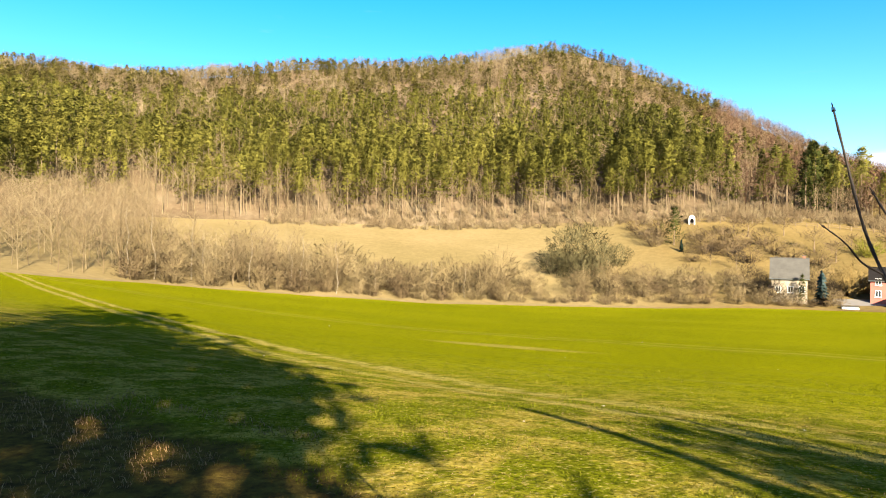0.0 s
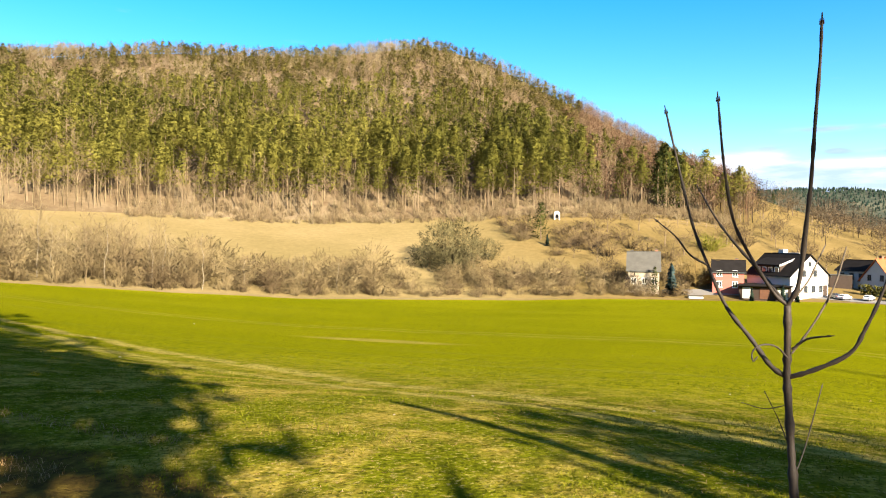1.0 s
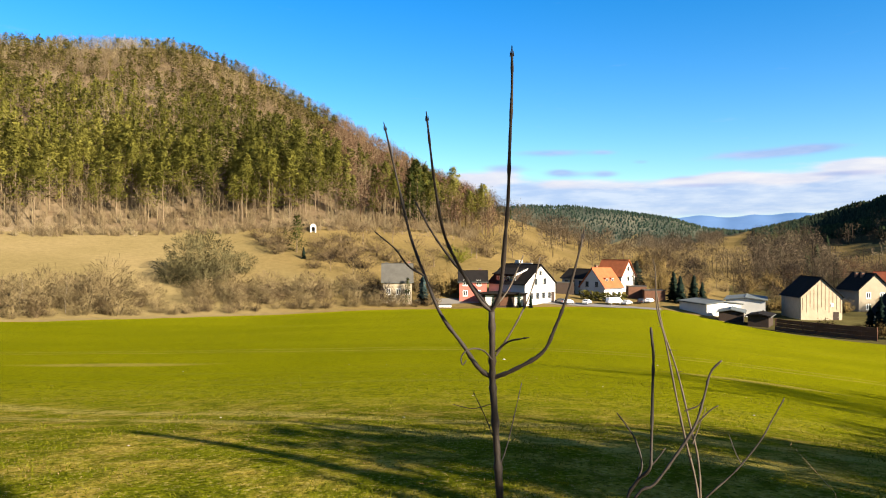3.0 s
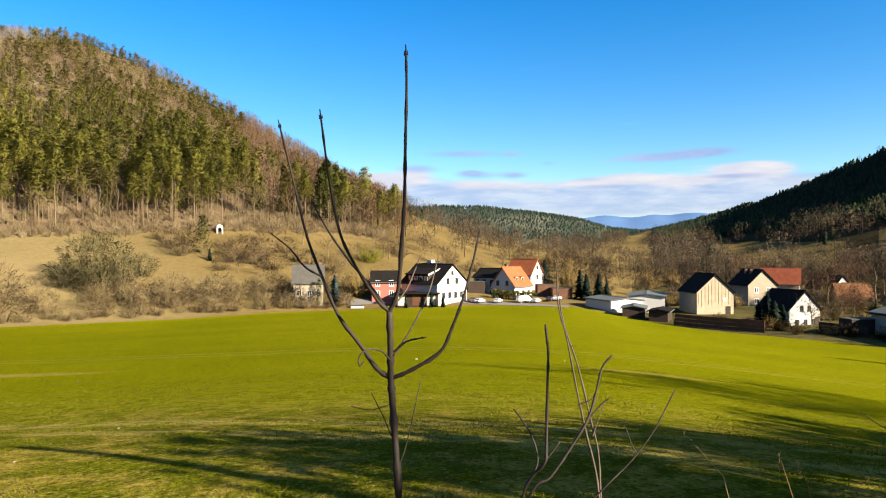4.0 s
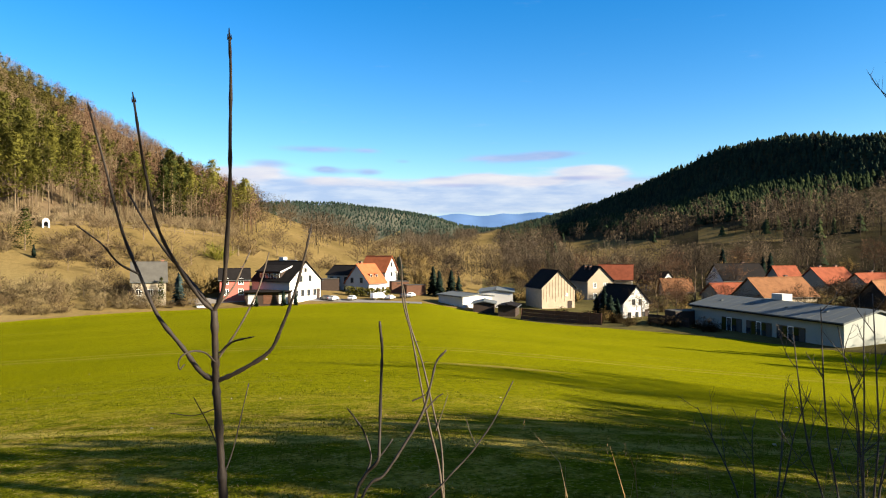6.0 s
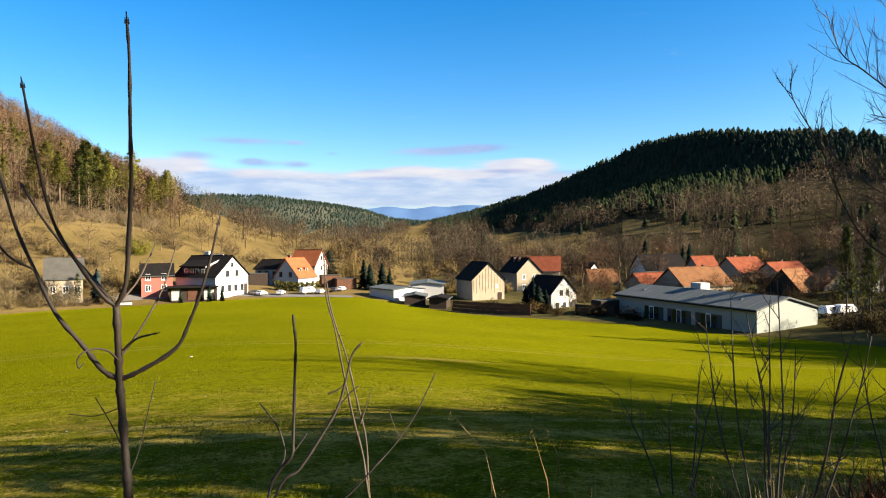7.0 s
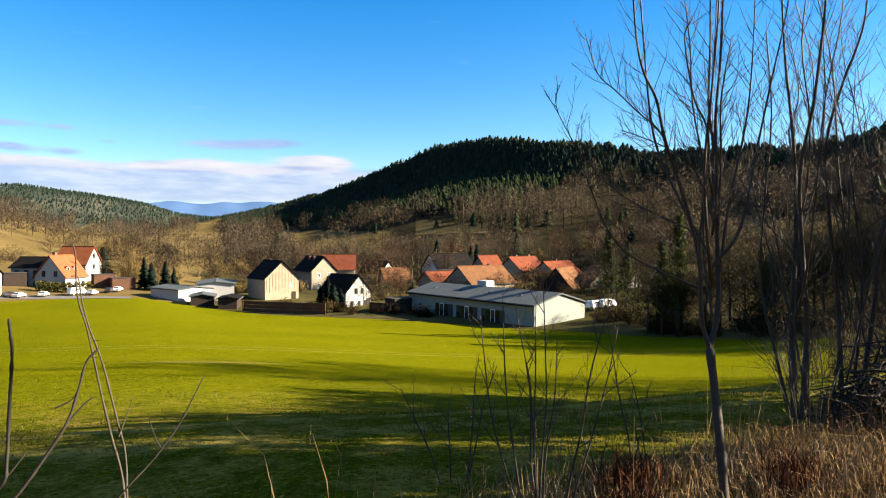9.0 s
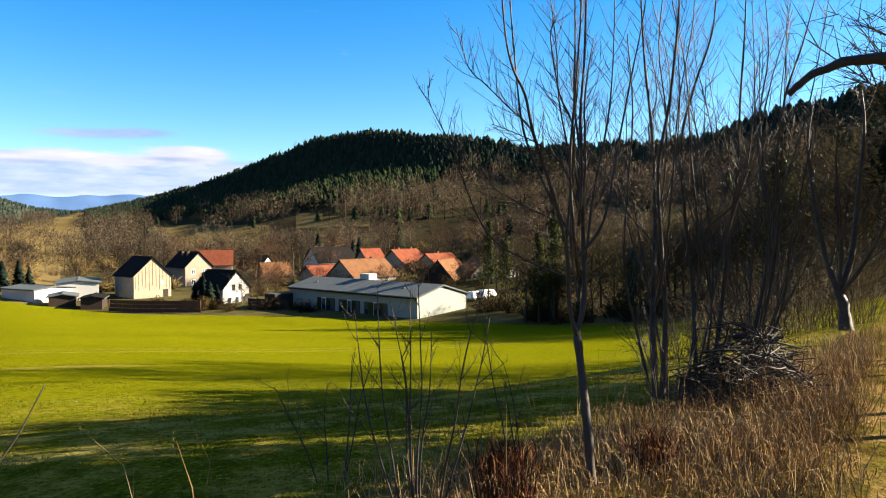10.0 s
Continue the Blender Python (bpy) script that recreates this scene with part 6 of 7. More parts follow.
def patch(label, az, d, sx, sy, sz, mat, turn, name, cat):
    x, y = polar(az, d)
    ob = thing(name, pose(x, y, ground_z(x, y), 0, 0, 90 - turn), label, cat)
    part("body", boxed(-sx / 2, sx / 2, -sy / 2, sy / 2, -0.3, sz, 0.06), mat, ob)
    part("cover", boxed(-sx / 2 - 0.1, sx / 2 + 0.1, -sy / 2 - 0.1, sy / 2 + 0.1, sz, sz + 0.12, 0.03), "greyroof", ob)


patch("brown wooden garden shed with a flat cover", 46.9, 160, 4.5, 3.0, 2.2, "rustwood", 125, "shed", "shed")
patch("brown wooden shed beside the lane", 45.6, 162, 4.0, 3.0, 2.6, "rustwood", 125, "shed", "shed")
patch("pale stack of boards beside the field", 30.3, 139, 2.6, 1.2, 0.35, "white", 115, "board_stack", "boards")
patch("dark open shelter by the cottage", 68.2, 121, 5.0, 3.0, 2.2, "brownwood", 124, "shed", "shed")
patch("dark timber shed beside the orange-roofed house", 40.0, 160, 4.0, 3.0, 2.4, "brownwood", 125, "shed", "shed")


def hedge(az0, d0, az1, d1, hgt, label):
    """A clipped evergreen hedge of small leaves."""
    g = np.random.default_rng(int(az0 * 10))
    x0, y0 = polar(az0, d0)
    x1, y1 = polar(az1, d1)
    n = 1500
    t = g.random(n)
    x, y = x0 + (x1 - x0) * t + 0.4 * g.normal(size=n), y0 + (y1 - y0) * t + 0.4 * g.normal(size=n)
    z = height(x, y) + hgt * g.random(n) ** 0.8
    c = np.stack([x, y, z], -1)
    v = (c[:, None] + 0.16 * g.normal(size=(n, 3, 3))).reshape(-1, 3)
    he = part("hedge", raw_mesh("hedge", v, np.arange(n * 3).reshape(-1, 3), np.repeat(g.random(n), 3)), "hedge")
    tagged(he, label, "hedge")


hedge(41.4, 154, 44.6, 152, 1.9, "clipped olive-green hedge before the orange-roofed house")

# ---------------------------------------------------------------- the verge, close by
def smooth_line(pts, k=4):
    """A line through the points, rounded between them."""
    p = [Vector(q) for q in pts]
    p = [p[0] * 2 - p[1]] + p + [p[-1] * 2 - p[-2]]
    out = []
    for i in range(1, len(p) - 2):
        a, b, c, d = p[i - 1:i + 3]
        for j in range(k):
            t = j / k
            out.append(0.5 * ((2 * b) + (c - a) * t + (2 * a - 5 * b + 4 * c - d) * t * t + (3 * b - a - 3 * c + d) * t ** 3))
    out.append(p[-2])
    return [np.array(q) for q in out]


def tube(b, line, w0, w1, sides=6, knots=0.0, g=None):
    """A tapered round stick along a line, with swollen nodes."""
    n = len(line)
    ref = np.array((0.37, 0.61, 0.70))
    rings = []
    for i, p in enumerate(line):
        d = line[min(i + 1, n - 1)] - line[max(i - 1, 0)]
        d = d / (np.linalg.norm(d) + 1e-9)
        a = np.cross(d, ref)
        a /= np.linalg.norm(a) + 1e-9
        c = np.cross(d, a)
        w = (w0 + (w1 - w0) * i / (n - 1)) * 0.5
        if knots and i % 5 == 3:
            w *= 1 + knots
        elif g is not None:
            w *= 1 + 0.08 * g.normal()
        an = np.arange(sides) * 2 * np.pi / sides
        rings.append(p + w * (np.outer(np.cos(an), a) + np.outer(np.sin(an), c)))
    f = []
    for i in range(n - 1):
        for k in range(sides):
            k2 = (k + 1) % sides
            q = (i * sides + k, i * sides + k2, (i + 1) * sides + k2, (i + 1) * sides + k)
            f += [(q[0], q[1], q[2]), (q[0], q[2], q[3])]
    top = (n - 1) * sides
    f += [(top, top + k, top + k + 1) for k in range(1, sides - 1)]
    b.add(np.vstack(rings), f)


shoot_g = np.random.default_rng(5)


def shoot(parent, name, w0, w1, pts, mat, bud=0.0, thorns=0):
    b = Build()
    line = smooth_line(pts, 5)
    tube(b, line, w0 * 0.8, w1 * 0.8, 8, 0.28, shoot_g)
    for k in range(thorns):
        p = line[int((0.25 + 0.7 * k / thorns) * (len(line) - 1))]
        e = shoot_g.normal(size=3)
        e[2] = abs(e[2]) * 0.6
        b.add(*prism(p, p + e / np.linalg.norm(e) * (0.012 + 0.03 * shoot_g.random()), 0.004, 0.001))
    st = part(name, raw_mesh(name, *b.done(), smooth=True), mat, parent)
    if bud:
        d = line[-1] - line[-3]
        d /= np.linalg.norm(d)
        bb = Build()
        tube(bb, [line[-1] - d * bud * 0.5, line[-1], line[-1] + d * bud, line[-1] + d * bud * 2.2, line[-1] + d * bud * 2.9], bud * 0.7, bud * 0.3, 7, 0, None)
        for s in (-1, 1):
            c = np.cross(d, (0.3, 0.8, 0.5)) * s
            c /= np.linalg.norm(c)
            q = line[-1] + c * bud * 0.45
            tube(bb, [q - d * bud * 0.3, q + d * bud * 0.5, q + d * bud * 1.3], bud * 0.5, bud * 0.15, 6)
        part("bud", raw_mesh("bud", *bb.done(), smooth=True), "bud", st)
    return st


def twigs_on(b, line, g, n, ln, w, depth=2, up=0.8):
    """Side shoots that leave a limb in turn, and curve upwards."""
    for k in range(n):
        t = (0.12 + 0.86 * (k + g.random()) / n) * (len(line) - 1)
        i = min(int(t), len(line) - 2)
        p = line[i] + (line[i + 1] - line[i]) * (t - i)
        d = line[i + 1] - line[i]
        d = d / np.linalg.norm(d)
        s = np.cross(d, g.normal(size=3))
        s /= np.linalg.norm(s)
        l = ln * (0.45 + 0.8 * g.random()) * (1.15 - 0.75 * t / len(line))
        pts, q, v = [p], p, d * 0.75 + s * 0.75 + (0, 0, 0.10)
        for _ in range(5):
            v = v + (0, 0, 0.10 * up) + g.normal(size=3) * 0.10
            q = q + v / np.linalg.norm(v) * l / 5
            pts.append(q)
        tube(b, pts, w, w * 0.35, 4 if depth > 1 else 3)
        if depth > 1:
            twigs_on(b, pts, g, 5, l * 0.42, w * 0.5, depth - 1, up)


THIN = 0.92


def limb(parent, name, w0, w1, pts, twigs, seed):
    g = np.random.default_rng(seed * 17 + len(pts) + int(abs(pts[0][0]) * 100))
    b = Build()
    line = smooth_line(pts, 4)
    tube(b, line, w0 * THIN, w1 * THIN, 8 if w0 > 0.05 else 6, 0.0, g)
    mat = "deadwood" if name == "limb" and twigs == 0 else "bark" if pts[0][0] < 7 else "barkdark"
    st = part(name, raw_mesh(name, *b.done(), smooth=True), mat, parent)
    if twigs:
        t = Build()
        far = pts[0][0] > 12
        twigs_on(t, line, g, int(twigs * (0.28 if far else 0.8 if pts[0][0] < 7 else 1.1)), 1.2 if far else 0.5 if pts[0][0] < 7 else 0.8, 0.016 if far else 0.0055 if pts[0][0] < 7 else 0.0075, 3 if far else 2, 1.3)
        tagged(part("spray", raw_mesh("spray", *t.done()), mat, st), kind="stuff")
    return st


sap = thing("sapling", pose(0, 0, 0), "young bare ash sapling with dark buds on the verge", "sapling")
shoot(sap, "stem", 0.0205, 0.0150, [(0.857, 1.051, -0.06), (0.869, 1.071, 0.810), (0.891, 1.114, 1.042), (0.880, 1.110, 1.175), (0.882, 1.123, 1.261), (0.881, 1.132, 1.347), (0.879, 1.135, 1.399), (0.873, 1.127, 1.458), (0.866, 1.119, 1.532)], "sapling")
shoot(sap, "branch", 0.0115, 0.0050, [(0.866, 1.119, 1.532), (0.872, 1.098, 1.574), (0.865, 1.073, 1.676), (0.858, 1.054, 1.748), (0.839, 1.023, 1.835), (0.817, 0.986, 1.928), (0.799, 0.961, 1.981)], "sapling", bud=0.0057)
shoot(sap, "branch", 0.0090, 0.0046, [(0.866, 1.119, 1.532), (0.845, 1.129, 1.554), (0.798, 1.133, 1.623), (0.767, 1.135, 1.684), (0.739, 1.118, 1.767), (0.725, 1.105, 1.805), (0.700, 1.079, 1.881)], "sapling", bud=0.0053)
shoot(sap, "branch", 0.0080, 0.0040, [(0.860, 1.123, 1.541), (0.840, 1.170, 1.595), (0.821, 1.213, 1.642), (0.804, 1.252, 1.692), (0.786, 1.278, 1.745)], "sapling", bud=0.0046)
shoot(sap, "branch", 0.0118, 0.0046, [(0.880, 1.136, 1.399), (0.858, 1.152, 1.418), (0.839, 1.180, 1.461), (0.813, 1.223, 1.519), (0.797, 1.257, 1.590), (0.772, 1.280, 1.679), (0.746, 1.293, 1.801), (0.718, 1.289, 1.897)], "sapling", bud=0.0053)
shoot(sap, "twig", 0.0052, 0.0030, [(0.795, 1.259, 1.597), (0.759, 1.264, 1.618), (0.729, 1.265, 1.653), (0.691, 1.268, 1.683)], "sapling", bud=0.0034)
shoot(sap, "branch", 0.0105, 0.0048, [(0.880, 1.136, 1.399), (0.903, 1.102, 1.417), (0.942, 1.059, 1.454), (0.960, 1.043, 1.502), (0.974, 1.028, 1.556), (0.985, 1.012, 1.622), (0.989, 0.998, 1.675)], "sapling", bud=0.0055)
shoot(sap, "twig", 0.0055, 0.0035, [(0.878, 1.122, 1.453), (0.891, 1.099, 1.474), (0.903, 1.063, 1.484)], "sapling", bud=0.0040)
shoot(sap, "twig", 0.0050, 0.0030, [(0.878, 1.122, 1.445), (0.917, 1.118, 1.497), (0.960, 1.120, 1.564), (0.995, 1.133, 1.637)], "palestem")
shoot(sap, "twig", 0.0045, 0.0028, [(0.868, 1.118, 1.535), (0.906, 1.121, 1.572), (0.933, 1.129, 1.610), (0.956, 1.138, 1.641)], "palestem")
shoot(sap, "tendril", 0.0042, 0.0026, [(0.871, 1.124, 1.437), (0.853, 1.124, 1.455), (0.827, 1.117, 1.463), (0.805, 1.115, 1.460), (0.796, 1.117, 1.448), (0.796, 1.113, 1.435), (0.807, 1.117, 1.442)], "sapling")
shoot(sap, "twig", 0.0032, 0.0018, [(0.877, 1.130, 1.287), (0.861, 1.133, 1.326), (0.840, 1.140, 1.371)], "sapling", bud=0.0021)
shoot(sap, "twig", 0.0032, 0.0020, [(0.882, 1.113, 1.230), (0.909, 1.124, 1.272), (0.925, 1.118, 1.343), (0.936, 1.117, 1.384)], "sapling", bud=0.0023)
shoot(sap, "twig", 0.0026, 0.0015, [(0.878, 1.135, 1.349), (0.833, 1.132, 1.345), (0.790, 1.131, 1.357)], "sapling", bud=0.0017)
sh = thing("shoot", pose(0, 0, 0), "dark leafless shoot broken off at its top", "shoot")
shoot(sh, "stem", 0.0085, 0.0060, [(0.968, 0.926, -0.06), (0.980, 0.946, 0.830), (1.067, 0.969, 1.144), (1.090, 0.963, 1.206), (1.102, 0.938, 1.239), (1.110, 0.941, 1.268), (1.130, 0.957, 1.373), (1.140, 0.964, 1.444), (1.141, 0.969, 1.477), (1.141, 0.972, 1.501)], "sapling")
shoot(sh, "twig", 0.0050, 0.0028, [(1.090, 0.963, 1.206), (1.107, 0.961, 1.240), (1.107, 0.978, 1.283), (1.098, 0.996, 1.312), (1.089, 1.011, 1.333)], "sapling")
shoot(sh, "twig", 0.0045, 0.0030, [(1.105, 0.937, 1.245), (1.119, 0.930, 1.263), (1.130, 0.925, 1.278)], "sapling")
sh = thing("shoot", pose(0, 0, 0), "dark leaning shoot with short side twigs", "shoot")
shoot(sh, "stem", 0.0085, 0.0048, [(0.956, 0.998, -0.06), (0.968, 1.018, 0.813), (1.108, 0.997, 1.140), (1.156, 0.975, 1.192), (1.196, 0.957, 1.248), (1.230, 0.941, 1.304), (1.251, 0.936, 1.360), (1.265, 0.932, 1.408), (1.282, 0.919, 1.433)], "sapling")
shoot(sh, "twig", 0.0040, 0.0025, [(1.230, 0.941, 1.304), (1.255, 0.924, 1.336), (1.266, 0.914, 1.346)], "sapling")
shoot(sh, "twig", 0.0040, 0.0025, [(1.222, 0.960, 1.331), (1.241, 0.942, 1.343), (1.251, 0.936, 1.360)], "sapling")
sh = thing("shoot", pose(0, 0, 0), "pair of pale thorny stems leaning together", "shoot")
shoot(sh, "stem", 0.0150, 0.0050, [(2.428, 1.851, -0.06), (2.440, 1.871, 0.286), (2.381, 1.880, 0.605), (2.401, 1.921, 0.732), (2.392, 1.959, 0.868), (2.375, 1.991, 1.034), (2.351, 2.031, 1.273), (2.323, 2.054, 1.419), (2.324, 2.063, 1.564), (2.318, 2.071, 1.618)], "palestem", thorns=9)
shoot(sh, "stem", 0.0130, 0.0050, [(2.434, 1.872, -0.06), (2.446, 1.892, 0.277), (2.398, 1.888, 0.599), (2.438, 1.937, 0.793), (2.430, 1.975, 0.944), (2.428, 2.037, 1.143), (2.410, 2.086, 1.288), (2.400, 2.110, 1.387), (2.395, 2.125, 1.481), (2.378, 2.144, 1.489)], "palestem", thorns=9)
shoot(sh, "twig", 0.0060, 0.0030, [(2.422, 1.954, 0.864), (2.451, 1.946, 0.933), (2.481, 1.937, 1.008)], "palestem")
sh = thing("shoot", pose(0, 0, 0), "thin dark bramble shoot", "shoot")
shoot(sh, "stem", 0.0100, 0.0045, [(1.920, 1.795, -0.06), (1.932, 1.815, 0.497), (2.067, 1.626, 0.784), (2.147, 1.574, 0.874), (2.186, 1.548, 0.924), (2.239, 1.513, 1.007), (2.272, 1.495, 1.073), (2.308, 1.471, 1.153)], "sapling")
shoot(sh, "twig", 0.0050, 0.0030, [(2.186, 1.548, 0.924), (2.182, 1.570, 0.961), (2.181, 1.595, 1.018)], "sapling")
ash = tr = thing("tree", pose(0, 0, 0), "slender bare ash with a forked trunk and ascending limbs", "tree", "bare trees along the track")
limb(tr, "trunk", 0.0736, 0.0607, [(5.089, -0.411, -0.150), (5.143, -0.390, 0.225), (5.249, -0.349, 0.650), (5.293, -0.319, 0.901)], 0, 1)
limb(tr, "limb", 0.0386, 0.0110, [(5.293, -0.319, 0.901), (5.276, -0.264, 1.122), (5.253, -0.244, 1.520), (5.199, -0.135, 1.953), (5.117, -0.023, 2.297), (5.026, 0.030, 2.549), (4.937, 0.109, 2.720), (4.836, 0.150, 2.916), (4.663, 0.172, 3.287)], 28, 2)
limb(tr, "limb", 0.0147, 0.0047, [(5.336, -0.116, 2.022), (5.250, 0.000, 2.355), (5.170, 0.154, 2.504), (5.082, 0.302, 2.647), (4.999, 0.408, 2.748), (4.879, 0.475, 2.981)], 28, 3)
limb(tr, "limb", 0.0460, 0.0129, [(5.293, -0.319, 0.901), (5.371, -0.374, 1.194), (5.437, -0.365, 1.679), (5.464, -0.358, 2.089), (5.460, -0.351, 2.497), (5.424, -0.377, 2.893), (5.265, -0.390, 3.553)], 28, 4)
limb(tr, "limb", 0.0202, 0.0064, [(5.338, -0.372, 1.359), (5.356, -0.433, 1.879), (5.319, -0.528, 2.389), (5.264, -0.561, 2.769), (5.131, -0.568, 3.302)], 28, 5)
limb(tr, "limb", 0.0184, 0.0047, [(5.340, -0.234, 1.317), (5.290, 0.043, 1.440), (5.229, 0.239, 1.561), (5.167, 0.354, 1.721), (5.088, 0.461, 1.994), (5.004, 0.527, 2.219), (4.893, 0.647, 2.472), (4.812, 0.658, 2.598)], 28, 6)
limb(tr, "limb", 0.0137, 0.0037, [(5.349, -0.247, 1.679), (5.329, 0.045, 1.823), (5.291, 0.284, 1.966), (5.234, 0.499, 2.187), (5.201, 0.555, 2.264)], 28, 7)
limb(tr, "limb", 0.0202, 0.0055, [(5.349, -0.246, 1.559), (5.326, -0.274, 2.079), (5.260, -0.196, 2.547), (5.173, -0.176, 2.916), (5.039, -0.120, 3.333)], 28, 8)
limb(tr, "limb", 0.0166, 0.0055, [(5.346, -0.361, 1.678), (5.253, -0.234, 2.073), (5.161, -0.079, 2.224), (5.065, 0.109, 2.312), (4.970, 0.254, 2.359)], 28, 9)
multi = tr = thing("tree", pose(0, 0, 0), "bare tree with several dark stems at the field edge", "tree", "bare trees along the track")
limb(tr, "trunk", 0.075, 0.014, [(7.818, -1.211, -0.112), (8.032, -1.210, 0.722), (8.147, -1.254, 1.694), (8.158, -1.224, 2.613), (8.075, -1.123, 3.511), (7.884, -1.052, 4.405)], 28, 1)
limb(tr, "limb", 0.070, 0.012, [(7.810, -1.278, -0.108), (7.860, -1.318, 0.745), (7.828, -1.266, 1.515), (7.718, -1.220, 2.269), (7.529, -1.300, 2.923), (7.268, -1.334, 3.625), (7.030, -1.317, 4.071)], 28, 2)
limb(tr, "limb", 0.040, 0.012, [(7.844, -1.157, -0.030), (7.924, -1.051, 0.492), (7.982, -0.910, 1.210), (7.952, -0.935, 1.995), (7.826, -0.978, 2.871), (7.635, -0.901, 3.641)], 28, 3)
leaning = tr = thing("tree", pose(0, 0, 0), "leaning bare tree with two slim stems", "tree", "bare trees along the track")
limb(tr, "trunk", 0.060, 0.012, [(8.492, -1.891, -0.282), (8.629, -2.040, 0.662), (8.667, -2.137, 1.499), (8.625, -2.215, 2.329), (8.534, -2.218, 3.075), (8.382, -2.223, 3.783), (8.189, -2.193, 4.446)], 28, 1)
limb(tr, "limb", 0.060, 0.015, [(8.514, -1.773, -0.291), (8.704, -1.744, 1.042), (8.720, -1.663, 1.826), (8.650, -1.610, 2.666), (8.512, -1.731, 3.277), (8.344, -1.874, 3.790), (8.156, -1.889, 4.334)], 28, 2)
limb(tr, "limb", 0.040, 0.010, [(8.516, -1.835, -0.226), (8.709, -1.976, 1.043), (8.770, -1.910, 2.021), (8.762, -1.812, 2.740), (8.742, -1.650, 3.263)], 28, 3)
crooked = tr = thing("tree", pose(0, 0, 0), "bare tree with crooked forking stems", "tree", "bare trees along the track")
limb(tr, "trunk", 0.065, 0.012, [(9.414, -2.588, -0.094), (9.550, -2.821, 0.845), (9.616, -2.956, 1.694), (9.648, -2.940, 2.547), (9.591, -3.018, 3.311), (9.487, -3.177, 3.906), (9.321, -3.308, 4.595)], 28, 1)
limb(tr, "limb", 0.055, 0.012, [(9.437, -2.495, -0.101), (9.618, -2.707, 0.551), (9.765, -2.893, 1.551), (9.885, -2.840, 2.428), (9.940, -2.816, 3.166), (9.913, -2.908, 3.885), (9.875, -2.859, 4.599)], 28, 2)
limb(tr, "limb", 0.050, 0.015, [(9.396, -2.683, -0.053), (9.339, -2.924, 0.726), (9.265, -2.992, 1.486), (9.128, -3.070, 2.157), (8.948, -3.129, 2.795)], 28, 3)
tr = thing("tree", pose(0, 0, 0), "spreading bare fruit tree by the grassy track", "tree", "bare trees along the track")
limb(tr, "trunk", 0.260, 0.150, [(13.250, -5.155, -0.098), (13.308, -5.137, 0.336), (13.361, -5.055, 0.576)], 0, 1)
limb(tr, "limb", 0.120, 0.030, [(13.361, -5.055, 0.576), (13.548, -4.915, 1.211), (13.693, -4.771, 2.219), (13.739, -4.685, 3.235), (13.711, -4.765, 3.934)], 46, 2)
limb(tr, "limb", 0.130, 0.030, [(13.342, -5.094, 0.529), (13.427, -5.330, 1.313), (13.498, -5.441, 2.398), (13.505, -5.526, 3.380), (13.544, -5.491, 4.076)], 46, 3)
limb(tr, "limb", 0.100, 0.020, [(13.352, -5.079, 0.577), (13.214, -5.065, 1.513), (13.048, -4.903, 2.665), (12.778, -4.839, 3.575)], 46, 4)
limb(tr, "limb", 0.090, 0.020, [(13.333, -5.118, 0.530), (12.829, -5.356, 1.234), (12.341, -5.437, 1.967), (11.857, -5.332, 2.979)], 46, 5)


def leaders(parent, foot, n, low, high, top, fan, seed, twigs=24, w=0.026):
    """Ascending leaders that leave the stem one above another and fan out."""
    g = np.random.default_rng(seed)
    for k in range(n):
        a = 2.4 * k + g.random()
        out = fan * (0.35 + 0.75 * g.random())
        d = np.array([math.cos(a), math.sin(a), 0.0]) * out
        p = np.array(foot, float) + (0, 0, low + (high - low) * (k + g.random()) / n)
        h = top * (0.72 + 0.35 * g.random()) - p[2]
        pts = [p + d * f + np.array([0, 0, h * z]) + g.normal(size=3) * 0.035 for f, z in ((0, 0), (0.32, 0.14), (0.58, 0.36), (0.78, 0.62), (0.92, 0.84), (1.0, 1.0))]
        pts[0] = p
        limb(parent, "limb", w * (0.7 + 0.5 * g.random()), 0.005, [tuple(q) for q in pts], twigs, seed * 31 + k)


for ob_, foot_, n_, lo_, hi_, top_, fan_ in ((ash, (5.30, -0.33, 0.0), 7, 1.1, 2.0, 3.9, 0.70), (multi, (7.95, -1.22, 0.0), 6, 0.5, 2.2, 4.5, 0.95), (leaning, (8.66, -1.95, 0.0), 6, 0.4, 2.0, 4.7, 0.9), (crooked, (9.60, -2.78, 0.0), 6, 0.5, 2.2, 4.9, 1.0)):
    leaders(ob_, foot_, n_, lo_, hi_, top_, fan_, int(foot_[0] * 10))


def broken_tree():
    """A tree beside the track, out of which a broken limb hangs into view."""
    tr_ = thing("tree", pose(0, 0, 0), "dark tree beside the track with one long broken limb", "tree", "bare trees along the track")
    x, y = 5.9, -5.2
    limb(tr_, "trunk", 0.30, 0.16, [(x, y, -0.3), (x + 0.1, y + 0.1, 1.6), (x, y + 0.3, 3.2), (x + 0.2, y + 0.2, 4.6), (x + 0.1, y + 0.1, 5.5)], 7, 41)
    limb(tr_, "limb", 0.135, 0.06, [(x + 0.02, y + 0.3, 2.6), (6.38, -3.6, 2.86), (6.57, -2.91, 3.04), (6.64, -2.73, 3.06), (6.70, -2.58, 3.06), (6.75, -2.48, 3.02), (6.79, -2.38, 2.99), (6.84, -2.27, 2.90), (6.86, -2.20, 2.83)], 0, 42)


broken_tree()


